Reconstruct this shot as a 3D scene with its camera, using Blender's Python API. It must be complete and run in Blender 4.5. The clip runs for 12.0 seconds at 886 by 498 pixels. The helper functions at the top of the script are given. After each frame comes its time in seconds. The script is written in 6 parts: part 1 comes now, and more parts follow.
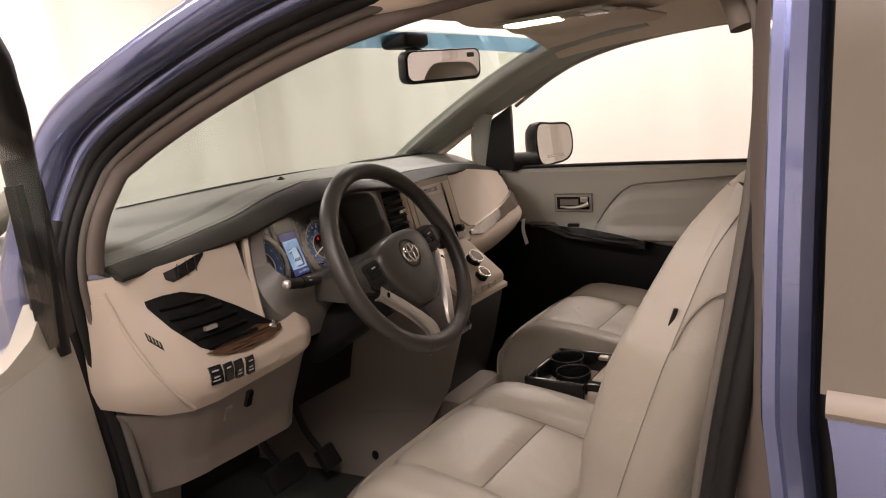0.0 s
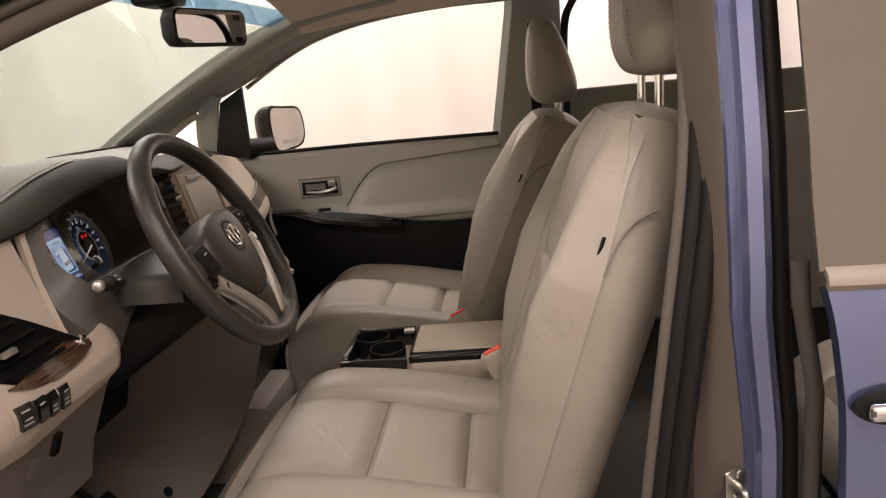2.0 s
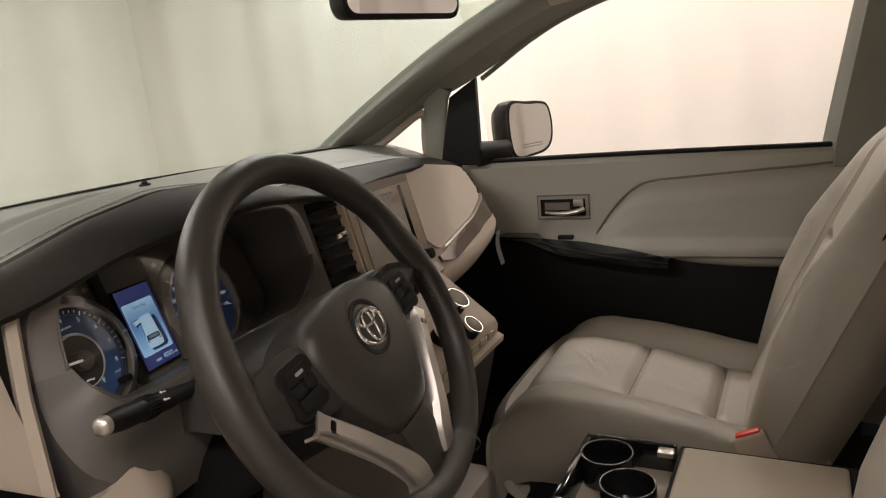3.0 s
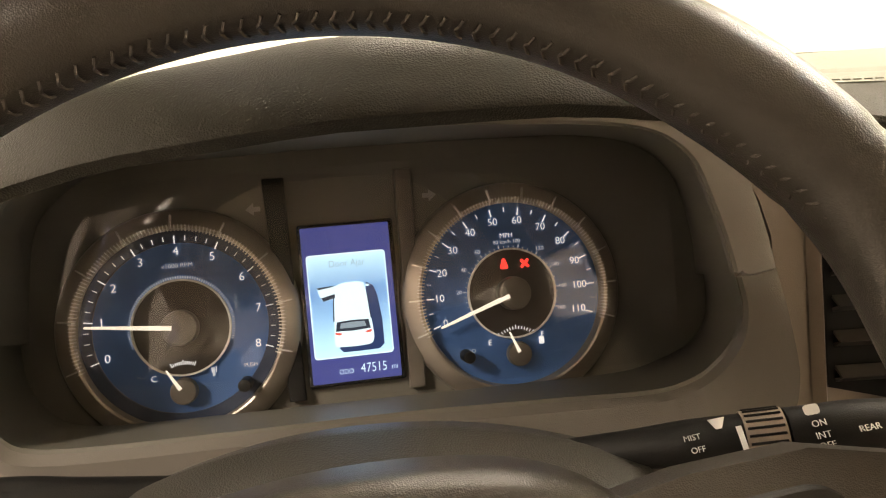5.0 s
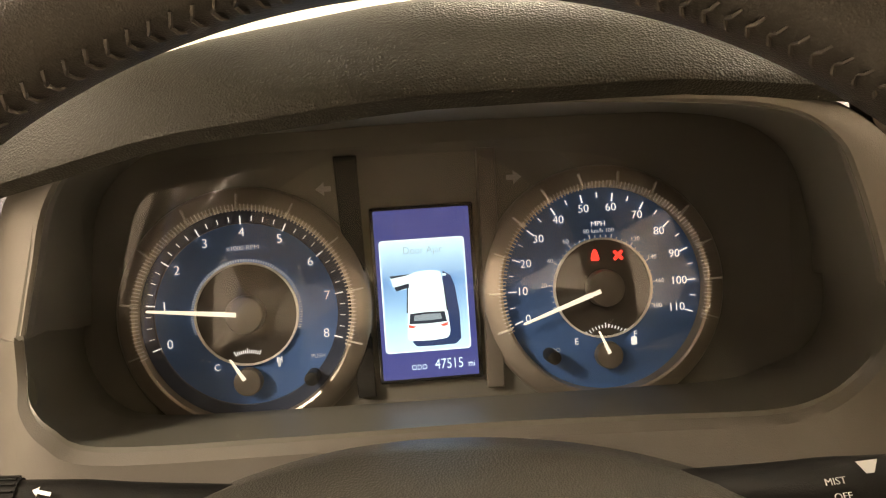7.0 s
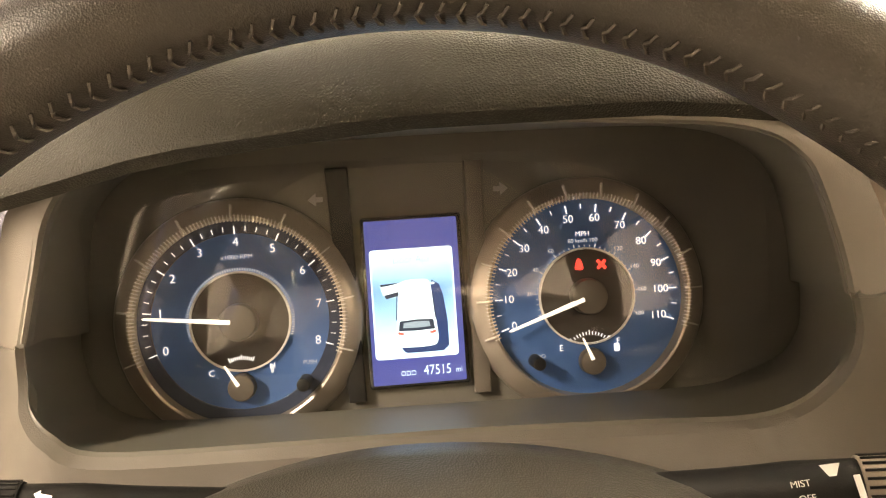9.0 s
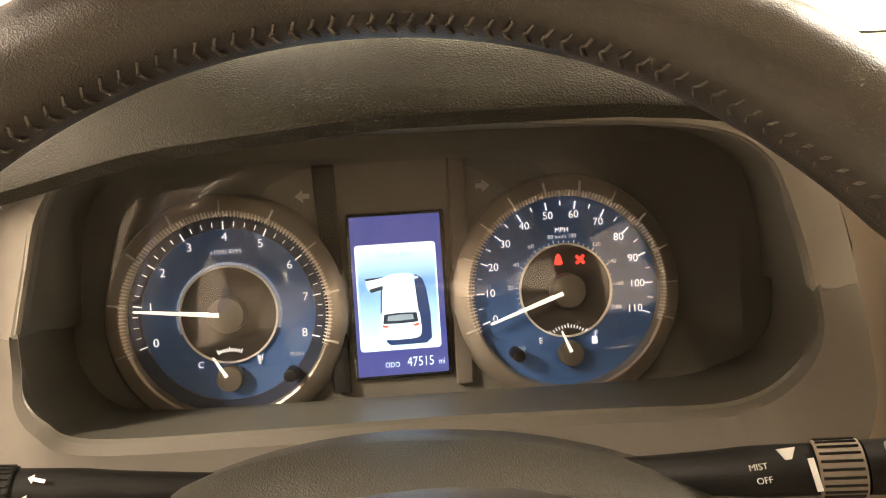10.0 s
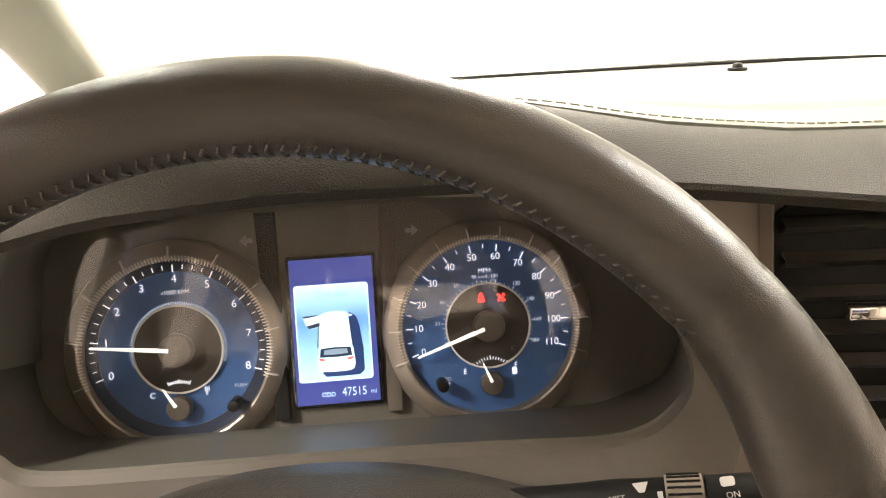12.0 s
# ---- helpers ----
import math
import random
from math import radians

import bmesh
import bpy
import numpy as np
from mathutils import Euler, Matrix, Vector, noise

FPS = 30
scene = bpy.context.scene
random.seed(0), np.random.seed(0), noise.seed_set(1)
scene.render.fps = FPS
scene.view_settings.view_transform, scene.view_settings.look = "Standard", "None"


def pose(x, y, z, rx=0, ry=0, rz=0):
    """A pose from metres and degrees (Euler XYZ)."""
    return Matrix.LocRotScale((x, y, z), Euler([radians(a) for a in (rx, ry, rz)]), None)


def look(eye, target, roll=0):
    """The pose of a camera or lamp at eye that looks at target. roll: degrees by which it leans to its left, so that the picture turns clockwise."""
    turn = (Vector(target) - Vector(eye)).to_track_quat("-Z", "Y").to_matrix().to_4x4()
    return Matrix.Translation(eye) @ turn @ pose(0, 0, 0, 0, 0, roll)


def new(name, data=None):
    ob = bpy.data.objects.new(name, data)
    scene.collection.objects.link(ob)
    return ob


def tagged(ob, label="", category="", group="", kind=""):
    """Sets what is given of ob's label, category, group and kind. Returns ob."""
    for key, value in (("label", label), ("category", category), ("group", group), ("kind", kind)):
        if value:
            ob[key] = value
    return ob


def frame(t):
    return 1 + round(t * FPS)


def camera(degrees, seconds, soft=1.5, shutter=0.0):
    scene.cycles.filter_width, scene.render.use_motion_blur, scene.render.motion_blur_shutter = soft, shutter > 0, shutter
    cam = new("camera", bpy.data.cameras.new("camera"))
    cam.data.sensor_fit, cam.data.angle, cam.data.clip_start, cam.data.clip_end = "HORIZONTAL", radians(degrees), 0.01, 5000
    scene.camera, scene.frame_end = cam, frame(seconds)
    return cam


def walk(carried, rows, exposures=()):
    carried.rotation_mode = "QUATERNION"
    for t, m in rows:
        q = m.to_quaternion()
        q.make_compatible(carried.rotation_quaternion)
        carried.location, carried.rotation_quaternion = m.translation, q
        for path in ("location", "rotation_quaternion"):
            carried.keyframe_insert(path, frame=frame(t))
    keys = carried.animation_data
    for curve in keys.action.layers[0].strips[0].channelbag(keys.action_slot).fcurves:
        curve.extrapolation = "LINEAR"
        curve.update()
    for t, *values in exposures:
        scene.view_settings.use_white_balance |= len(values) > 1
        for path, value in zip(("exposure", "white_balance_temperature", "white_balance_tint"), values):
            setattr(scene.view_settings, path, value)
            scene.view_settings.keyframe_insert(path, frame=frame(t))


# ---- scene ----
cam = camera(64.98, 12.0, soft=1.1)
PATH = [
    (0, (-1.4418, -0.809, 1.3624), (0.1635, 0.3095, 0.9478), -5.96),
    (0.5, (-1.4359, -0.6924, 1.3279), (0.2866, 0.2284, 0.8975), -6.42),
    (1, (-1.4672, -0.5572, 1.3102), (0.3943, 0.0011, 0.8378), -6.52),
    (1.5, (-1.5767, -0.4651, 1.3229), (0.3426, -0.2044, 0.8247), -6.11),
    (2, (-1.4872, -0.4599, 1.3116), (0.4389, -0.2533, 0.8142), -5.98),
    (2.5, (-1.1998, -0.5051, 1.3284), (0.6732, 0.0174, 0.8608), -6.07),
    (3, (-0.9328, -0.3787, 1.3023), (0.7867, 0.5405, 0.8567), -6.38),
    (3.2, (-0.8108, -0.2911, 1.2997), (0.8501, 0.7338, 0.8627), -5.82),
    (3.5, (-0.6768, -0.2037, 1.2822), (0.8626, 0.9948, 0.8422), -5.83),
    (3.7, (-0.5908, -0.1807, 1.2742), (0.786, 1.1951, 0.814), -5.73),
    (5.3, (-0.3393, -0.0934, 1.2153), (-0.4687, 1.8213, 0.6522), -3.87),
    (5.5, (-0.3376, -0.0859, 1.2155), (-0.4662, 1.8231, 0.633), -3.76),
    (6, (-0.3361, -0.0761, 1.2162), (-0.4803, 1.8404, 0.6627), -3.72),
    (6.5, (-0.3574, -0.0791, 1.2157), (-0.5796, 1.8186, 0.6247), -4.24),
    (7, (-0.361, -0.0661, 1.2189), (-0.5656, 1.824, 0.5981), -4.09),
    (7.2, (-0.354, -0.0537, 1.2172), (-0.5545, 1.8374, 0.598), -4.04),
    (8.8, (-0.3543, -0.0645, 1.2284), (-0.5753, 1.8106, 0.5689), -4.23),
    (9, (-0.3563, -0.0756, 1.2267), (-0.5445, 1.8173, 0.6089), -3.87),
    (9.5, (-0.3571, -0.0727, 1.222), (-0.5312, 1.8187, 0.5955), -3.83),
    (10, (-0.3488, -0.087, 1.2295), (-0.5198, 1.804, 0.6009), -3.59),
    (10.5, (-0.3446, -0.099, 1.2384), (-0.5227, 1.792, 0.6121), -3.67),
    (11, (-0.3456, -0.1093, 1.243), (-0.523, 1.7828, 0.6198), -3.61),
    (11.5, (-0.3333, -0.1163, 1.251), (-0.494, 1.7751, 0.6212), -3.53),
    (12, (-0.3047, -0.1133, 1.2674), (-0.4532, 1.7754, 0.6263), -3.41),
]
EXPOSURES = [(0.0, 0.30, 6650, 17), (2.5, 0.28, 6700, 15), (3.0, 0.12, 6500, 10), (3.5, 0.22, 6400, 9), (5.3, 2.1, 8200, 10), (7.2, 2.18, 8600, 9), (8.8, 2.75, 8600, 10), (9.5, 2.58, 8900, 10), (10.5, 2.5, 7900, 10), (12.0, 2.4, 7000, 10)]
walk(cam, [(t, look(eye, target, roll)) for t, eye, target, roll in PATH], EXPOSURES)

# ---- light ----
world = bpy.data.worlds.new("studio")
scene.world = world
world.use_nodes = True
world.node_tree.nodes["Background"].inputs[0].default_value = (1.0, 0.93, 0.84, 1)
world.node_tree.nodes["Background"].inputs[1].default_value = 0.015


def area_lamp(name, eye, target, sx, sy, watts, color=(1.0, 0.925, 0.885)):
    lamp = bpy.data.lights.new(name, "AREA")
    lamp.shape, lamp.size, lamp.size_y, lamp.energy, lamp.color = "RECTANGLE", sx, sy, watts, color
    ob = new(name, lamp)
    ob.matrix_world = look(eye, target)
    return ob


# rows of ceiling lights of the photo booth
for lx, ly, watts in ((-2.1, -1.2, 52), (-2.1, 1.4, 50), (2.1, -1.2, 55), (2.1, 1.4, 66), (0.0, 3.3, 57)):
    area_lamp("ceiling_lamp", (lx, ly, 2.95), (lx, ly, 0), 0.35, 1.5, watts)


# ---- materials ----
def material(name, color, rough=0.5, metal=0.0, bump=0.0, scale=200.0, vary=0.08, coarse=6.0, spec=0.5, coat=0.0, kind="noise", crease=0.0):
    m = bpy.data.materials.new(name)
    m.use_nodes = True
    nt = m.node_tree
    b = nt.nodes["Principled BSDF"]
    b.inputs["Roughness"].default_value = rough
    b.inputs["Metallic"].default_value = metal
    b.inputs["Specular IOR Level"].default_value = spec
    b.inputs["Coat Weight"].default_value = coat
    b.inputs["Coat Roughness"].default_value = 0.05
    tc = nt.nodes.new("ShaderNodeTexCoord")
    n1 = nt.nodes.new("ShaderNodeTexNoise")
    n1.inputs["Scale"].default_value, n1.inputs["Detail"].default_value = coarse, 4
    nt.links.new(tc.outputs["Object"], n1.inputs["Vector"])
    n2 = nt.nodes.new("ShaderNodeTexNoise")
    n2.inputs["Scale"].default_value, n2.inputs["Detail"].default_value = scale, 3
    nt.links.new(tc.outputs["Object"], n2.inputs["Vector"])
    mix = nt.nodes.new("ShaderNodeMix")
    mix.data_type = "RGBA"
    dark = [c * (1 - vary) for c in color]
    lite = [min(1, c * (1 + vary)) for c in color]
    mix.inputs["A"].default_value, mix.inputs["B"].default_value = (*dark, 1), (*lite, 1)
    add = nt.nodes.new("ShaderNodeMath")
    add.operation = "MULTIPLY_ADD"
    add.inputs[1].default_value, add.inputs[2].default_value = 0.3, -0.15
    nt.links.new(n2.outputs["Fac"], add.inputs[0])
    tot = nt.nodes.new("ShaderNodeMath")
    tot.use_clamp = True
    nt.links.new(n1.outputs["Fac"], tot.inputs[0])
    nt.links.new(add.outputs[0], tot.inputs[1])
    nt.links.new(tot.outputs[0], mix.inputs["Factor"])
    nt.links.new(mix.outputs["Result"], b.inputs["Base Color"])
    rr = nt.nodes.new("ShaderNodeMapRange")
    rr.inputs["To Min"].default_value, rr.inputs["To Max"].default_value = max(0.02, rough * 0.85), min(1, rough * 1.15)
    nt.links.new(n1.outputs["Fac"], rr.inputs["Value"])
    nt.links.new(rr.outputs[0], b.inputs["Roughness"])
    if bump:
        bp = nt.nodes.new("ShaderNodeBump")
        bp.inputs["Strength"].default_value, bp.inputs["Distance"].default_value = bump, 0.0008
        if kind == "leather":
            vo = nt.nodes.new("ShaderNodeTexVoronoi")
            vo.inputs["Scale"].default_value = scale
            nt.links.new(tc.outputs["Object"], vo.inputs["Vector"])
            nt.links.new(vo.outputs["Distance"], bp.inputs["Height"])
        else:
            nt.links.new(n2.outputs["Fac"], bp.inputs["Height"])
        nt.links.new(bp.outputs[0], b.inputs["Normal"])
        if crease:
            n3 = nt.nodes.new("ShaderNodeTexNoise")
            n3.inputs["Scale"].default_value, n3.inputs["Detail"].default_value, n3.inputs["Distortion"].default_value = 11.0, 3, 0.8
            nt.links.new(tc.outputs["Object"], n3.inputs["Vector"])
            b3 = nt.nodes.new("ShaderNodeBump")
            b3.inputs["Strength"].default_value, b3.inputs["Distance"].default_value = crease, 0.012
            nt.links.new(n3.outputs["Fac"], b3.inputs["Height"])
            nt.links.new(b3.outputs[0], bp.inputs["Normal"])
    return m


def wood_material(name):
    m = material(name, (0.06, 0.035, 0.022), 0.18, coat=0.8)
    nt = m.node_tree
    b = nt.nodes["Principled BSDF"]
    tc = nt.nodes.new("ShaderNodeTexCoord")
    mp = nt.nodes.new("ShaderNodeMapping")
    mp.inputs["Scale"].default_value = (8, 60, 160)
    no = nt.nodes.new("ShaderNodeTexNoise")
    no.inputs["Scale"].default_value, no.inputs["Detail"].default_value = 1.6, 6
    ra = nt.nodes.new("ShaderNodeValToRGB")
    ra.color_ramp.elements[0].position, ra.color_ramp.elements[0].color = 0.35, (0.018, 0.011, 0.008, 1)
    ra.color_ramp.elements[1].position, ra.color_ramp.elements[1].color = 0.75, (0.16, 0.085, 0.045, 1)
    nt.links.new(tc.outputs["Object"], mp.inputs["Vector"])
    nt.links.new(mp.outputs[0], no.inputs["Vector"])
    nt.links.new(no.outputs["Fac"], ra.inputs["Fac"])
    nt.links.new(ra.outputs[0], b.inputs["Base Color"])
    return m


def glass_material(name, tint, base=0.02):
    m = bpy.data.materials.new(name)
    m.use_nodes = True
    nt = m.node_tree
    nt.nodes.remove(nt.nodes["Principled BSDF"])
    tr = nt.nodes.new("ShaderNodeBsdfTransparent")
    tr.inputs[0].default_value = (*[c ** 0.5 for c in tint], 1)
    gl = nt.nodes.new("ShaderNodeBsdfGlossy")
    gl.inputs["Roughness"].default_value = 0.02
    fr = nt.nodes.new("ShaderNodeLayerWeight")
    fr.inputs["Blend"].default_value = 0.5
    po = nt.nodes.new("ShaderNodeMath")
    po.operation = "POWER"
    po.inputs[1].default_value = 5.0
    ma = nt.nodes.new("ShaderNodeMath")
    ma.operation = "MULTIPLY_ADD"
    ma.inputs[1].default_value, ma.inputs[2].default_value = 0.6, base
    mx = nt.nodes.new("ShaderNodeMixShader")
    nt.links.new(fr.outputs["Facing"], po.inputs[0])
    nt.links.new(po.outputs[0], ma.inputs[0])
    nt.links.new(ma.outputs[0], mx.inputs[0])
    nt.links.new(tr.outputs[0], mx.inputs[1])
    nt.links.new(gl.outputs[0], mx.inputs[2])
    nt.links.new(mx.outputs[0], nt.nodes["Material Output"].inputs["Surface"])
    return m


def glow_material(name, color, strength):
    m = bpy.data.materials.new(name)
    m.use_nodes = True
    b = m.node_tree.nodes["Principled BSDF"]
    b.inputs["Base Color"].default_value = (*[c * 0.5 for c in color], 1)
    b.inputs["Roughness"].default_value = 0.3
    b.inputs["Emission Color"].default_value = (*color, 1)
    b.inputs["Emission Strength"].default_value = strength
    return m


LEATHER = material("grey_leather", (0.315, 0.280, 0.230), 0.40, bump=0.35, scale=900, vary=0.08, coarse=5, kind="leather", crease=0.4)
LEATHER_SEAM = material("leather_seam", (0.20, 0.172, 0.138), 0.7)
THREAD = material("grey_thread", (0.30, 0.27, 0.22), 0.8)
PAD_THREAD = material("pad_thread", (0.21, 0.205, 0.17), 0.8)
BLACK_LEATHER = material("black_leather", (0.034, 0.030, 0.0255), 0.32, bump=0.2, scale=1900, coarse=9, vary=0.12, kind="leather")
BLACK_THREAD = material("dark_thread", (0.055, 0.048, 0.040), 0.5)
CREAM = material("cream_plastic", (0.50, 0.42, 0.335), 0.5, bump=0.25, scale=1400, vary=0.03)
TAUPE = material("taupe_plastic", (0.19, 0.160, 0.133), 0.5, bump=0.25, scale=1400, vary=0.05)
DASH_TOP = material("dash_pad_vinyl", (0.170, 0.178, 0.150), 0.5, spec=0.45, bump=0.4, scale=1200, vary=0.06, kind="leather")
DASH_DARK = material("dark_dash_vinyl", (0.033, 0.031, 0.0255), 0.60, bump=0.5, scale=1000, vary=0.1, kind="leather", spec=0.12)
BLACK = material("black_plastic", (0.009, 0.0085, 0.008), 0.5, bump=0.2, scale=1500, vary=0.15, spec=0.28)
VENT_BLACK = material("vent_black", (0.005, 0.0048, 0.0045), 0.6, vary=0.1, spec=0.12)
DARK_TRIM = material("charcoal_trim", (0.010, 0.0095, 0.009), 0.65, bump=0.25, scale=1200, vary=0.15, spec=0.2)
GLOSS_BLACK = material("gloss_black", (0.008, 0.008, 0.008), 0.12, coat=0.5)
BEZEL_GREY = material("bronze_grey_plastic", (0.265, 0.222, 0.182), 0.45, bump=0.2, scale=1500, vary=0.06)
SILVER = material("satin_silver", (0.62, 0.58, 0.53), 0.3, metal=0.85, vary=0.04)
CHROME = material("chrome", (0.85, 0.84, 0.82), 0.08, metal=1.0, vary=0.02)
STEEL = material("zinc_steel", (0.55, 0.53, 0.48), 0.32, metal=1.0, vary=0.12, coarse=40)
WOOD = wood_material("dark_gloss_wood")
PAINT = material("blue_metallic_paint", (0.165, 0.188, 0.335), 0.24, metal=0.7, vary=0.10, scale=3000, coarse=2, coat=1.0)
RUBBER = material("rubber_seal", (0.012, 0.011, 0.010), 0.65, bump=0.2, scale=600, vary=0.15, spec=0.25)
PILLAR_CLOTH = material("brown_pillar_cloth", (0.105, 0.082, 0.066), 0.8, bump=0.3, scale=900, vary=0.08)
SEAL_CLOTH = material("woven_seal", (0.10, 0.085, 0.07), 0.8, bump=0.3, scale=900, vary=0.12)
HEADLINER = material("headliner_cloth", (0.62, 0.525, 0.425), 0.9, bump=0.3, scale=900, vary=0.05)
PILLAR_TRIM = material("pillar_trim", (0.31, 0.31, 0.27), 0.7, bump=0.2, scale=900, vary=0.05)
DOOR_GREY = material("door_panel_grey", (0.44, 0.42, 0.365), 0.5, bump=0.3, scale=1100, vary=0.05, kind="leather")
DOOR_PAD = material("door_pad_grey", (0.40, 0.38, 0.33), 0.45, bump=0.3, scale=1000, vary=0.06, kind="leather")
CARPET = material("green_grey_carpet", (0.022, 0.0225, 0.018), 0.95, bump=1.0, scale=700, vary=0.35, coarse=14)
CURTAIN = material("white_curtain", (0.84, 0.79, 0.73), 0.85, bump=0.04, scale=300, vary=0.03, coarse=1.5)
CONCRETE = material("booth_floor", (0.33, 0.31, 0.28), 0.7, vary=0.12, coarse=3, scale=60)
RED = material("red_plastic", (0.75, 0.05, 0.03), 0.4)
TAN = material("tan_plastic", (0.42, 0.36, 0.28), 0.5, bump=0.1, scale=900)
MIRROR = material("mirror_silver", (0.9, 0.9, 0.9), 0.01, metal=1.0, vary=0.0)
GLASS_FRONT = glass_material("tinted_windshield", (0.55, 0.64, 0.595))
GLASS_SIDE = glass_material("side_glass", (0.93, 0.92, 0.88))
GLASS_DARK = glass_material("privacy_glass", (0.28, 0.27, 0.24))
WHITE_INK = material("white_marking", (0.75, 0.75, 0.73), 0.5)
GREY_INK = material("grey_marking", (0.35, 0.34, 0.33), 0.5)
DIAL_BLUE = material("blue_dial", (0.052, 0.135, 0.345), 0.45, vary=0.12, scale=1500, coarse=30)
LIGHT_ON = glow_material("lit_map_lamp", (1.0, 0.86, 0.66), 6.0)


# ---- mesh helpers ----
def finish(name, bm, mat, parent=None, label="", smooth=40):
    bmesh.ops.recalc_face_normals(bm, faces=bm.faces)
    me = bpy.data.meshes.new(name)
    bm.to_mesh(me)
    bm.free()
    me.materials.append(mat)
    if smooth:
        me.shade_smooth()
        me.set_sharp_from_angle(angle=radians(smooth))
    ob = new(name, me)
    attach(ob, parent)
    if label:
        ob["label"] = label
    return ob


IN_PLACE = set()  # things whose parts are modelled where they stand


def attach(ob, parent):
    if parent is None:
        return
    ob.parent = parent
    if parent.name in IN_PLACE:
        ob.matrix_parent_inverse = parent.matrix_world.inverted()


def part(name, bm, mat, parent, label="", smooth=40):
    return finish(name, bm, mat, parent, label, smooth)


def thing(name, place, label, category, group="", kind="", local=False):
    ob = new(name)
    ob.matrix_world = place if isinstance(place, Matrix) else Matrix.Translation(place)
    if not local:
        IN_PLACE.add(ob.name)
    return tagged(ob, label, category, group, kind)


def setting(name, bm, mat, label, category, smooth=40):
    return tagged(finish(name, bm, mat, None, "", smooth), label, category, "", "structure")


def box(bm, lo, hi, bevel=0.0, segs=2, m=None):
    lo, hi = Vector(lo), Vector(hi)
    r = bmesh.ops.create_cube(bm, size=1.0, matrix=Matrix.Translation((lo + hi) / 2) @ Matrix.Diagonal((*(hi - lo), 1)))
    vs = r["verts"]
    if bevel:
        es = list({e for v in vs for e in v.link_edges})
        r = bmesh.ops.bevel(bm, geom=es, offset=bevel, segments=segs, affect="EDGES", profile=0.5)
        vs = list({v for f in r["faces"] for v in f.verts} | {v for v in vs if v.is_valid})
    if m is not None:
        bmesh.ops.transform(bm, matrix=m, verts=vs)
    return vs


def rounded(lo, hi, bevel=0.004, segs=2, m=None):
    bm = bmesh.new()
    box(bm, lo, hi, bevel, segs, m)
    return bm


def grid(rows, bm=None, close_u=False, close_v=False, caps=False):
    """Joins rows of points into a sheet; close_v closes each row to a ring."""
    bm = bm or bmesh.new()
    vs = [[bm.verts.new(p) for p in row] for row in rows]
    nu, nv = len(vs), len(vs[0])
    for i in range(nu if close_u else nu - 1):
        for j in range(nv if close_v else nv - 1):
            a, b = vs[i], vs[(i + 1) % nu]
            k = (j + 1) % nv
            bm.faces.new((a[j], a[k], b[k], b[j]))
    if caps:
        bm.faces.new(vs[0])
        bm.faces.new(vs[-1])
    return bm


def slab(rows, thick):
    """A sheet from rows of points, given a thickness behind its face, with closed edges."""
    V = [[Vector(p) for p in row] for row in rows]
    nu, nv = len(V), len(V[0])
    back = []
    for i in range(nu):
        back.append([])
        for j in range(nv):
            du = V[min(i + 1, nu - 1)][j] - V[max(i - 1, 0)][j]
            dv = V[i][min(j + 1, nv - 1)] - V[i][max(j - 1, 0)]
            nor = du.cross(dv)
            nor = nor.normalized() if nor.length > 1e-12 else Vector((0, 0, 1))
            back[-1].append(V[i][j] - nor * thick)
    bm = grid(V)
    grid(back, bm)
    bm.verts.ensure_lookup_table()
    off = nu * nv
    loop = [j for j in range(nv)] + [i * nv + nv - 1 for i in range(1, nu)] + [(nu - 1) * nv + j for j in range(nv - 2, -1, -1)] + [i * nv for i in range(nu - 2, 0, -1)]
    vs = list(bm.verts)
    for k in range(len(loop)):
        a, b = loop[k], loop[(k + 1) % len(loop)]
        bm.faces.new((vs[a], vs[b], vs[b + off], vs[a + off]))
    return bm


def smooth_path(points, n, closed=False):
    """n points along a Catmull-Rom curve."""
    P = [Vector(p) for p in points]
    out = []
    m = len(P) if closed else len(P) - 1
    count = n if closed else n - 1
    for i in range(n):
        s = i * m / count
        k = min(int(s), m - 1)
        f = s - k
        if closed:
            a, b, c, d = (P[(k + q) % len(P)] for q in (-1, 0, 1, 2))
        else:
            b, c = P[k], P[k + 1]
            a = P[k - 1] if k else b * 2 - c
            d = P[k + 2] if k + 2 < len(P) else c * 2 - b
        out.append(0.5 * ((2 * b) + (c - a) * f + (2 * a - 5 * b + 4 * c - d) * f * f + (3 * b - a - 3 * c + d) * f ** 3))
    return out


def tube(points, radius, n=24, sides=10, closed=False, flat=1.0, up=(0, 0, 1), bm=None, raw=False):
    """A round (or flattened) bar along a smooth path. radius: a number, or one for each given point."""
    pts = [Vector(p) for p in points] if raw else smooth_path(points, n, closed)
    n = len(pts)
    rows = []
    for i, p in enumerate(pts):
        a, b = pts[i - 1] if i or closed else p, pts[(i + 1) % n] if i < n - 1 or closed else p
        t = (b - a).normalized()
        side = t.cross(Vector(up)).normalized()
        top = side.cross(t)
        r = radius if isinstance(radius, (int, float)) else float(np.interp(i / (n - 1), np.linspace(0, 1, len(radius)), radius))
        rows.append([p + side * r * math.cos(w) + top * r * flat * math.sin(w) for w in np.linspace(0, 2 * math.pi, sides, endpoint=False)])
    return grid(rows, bm, close_u=closed, close_v=True, caps=not closed)


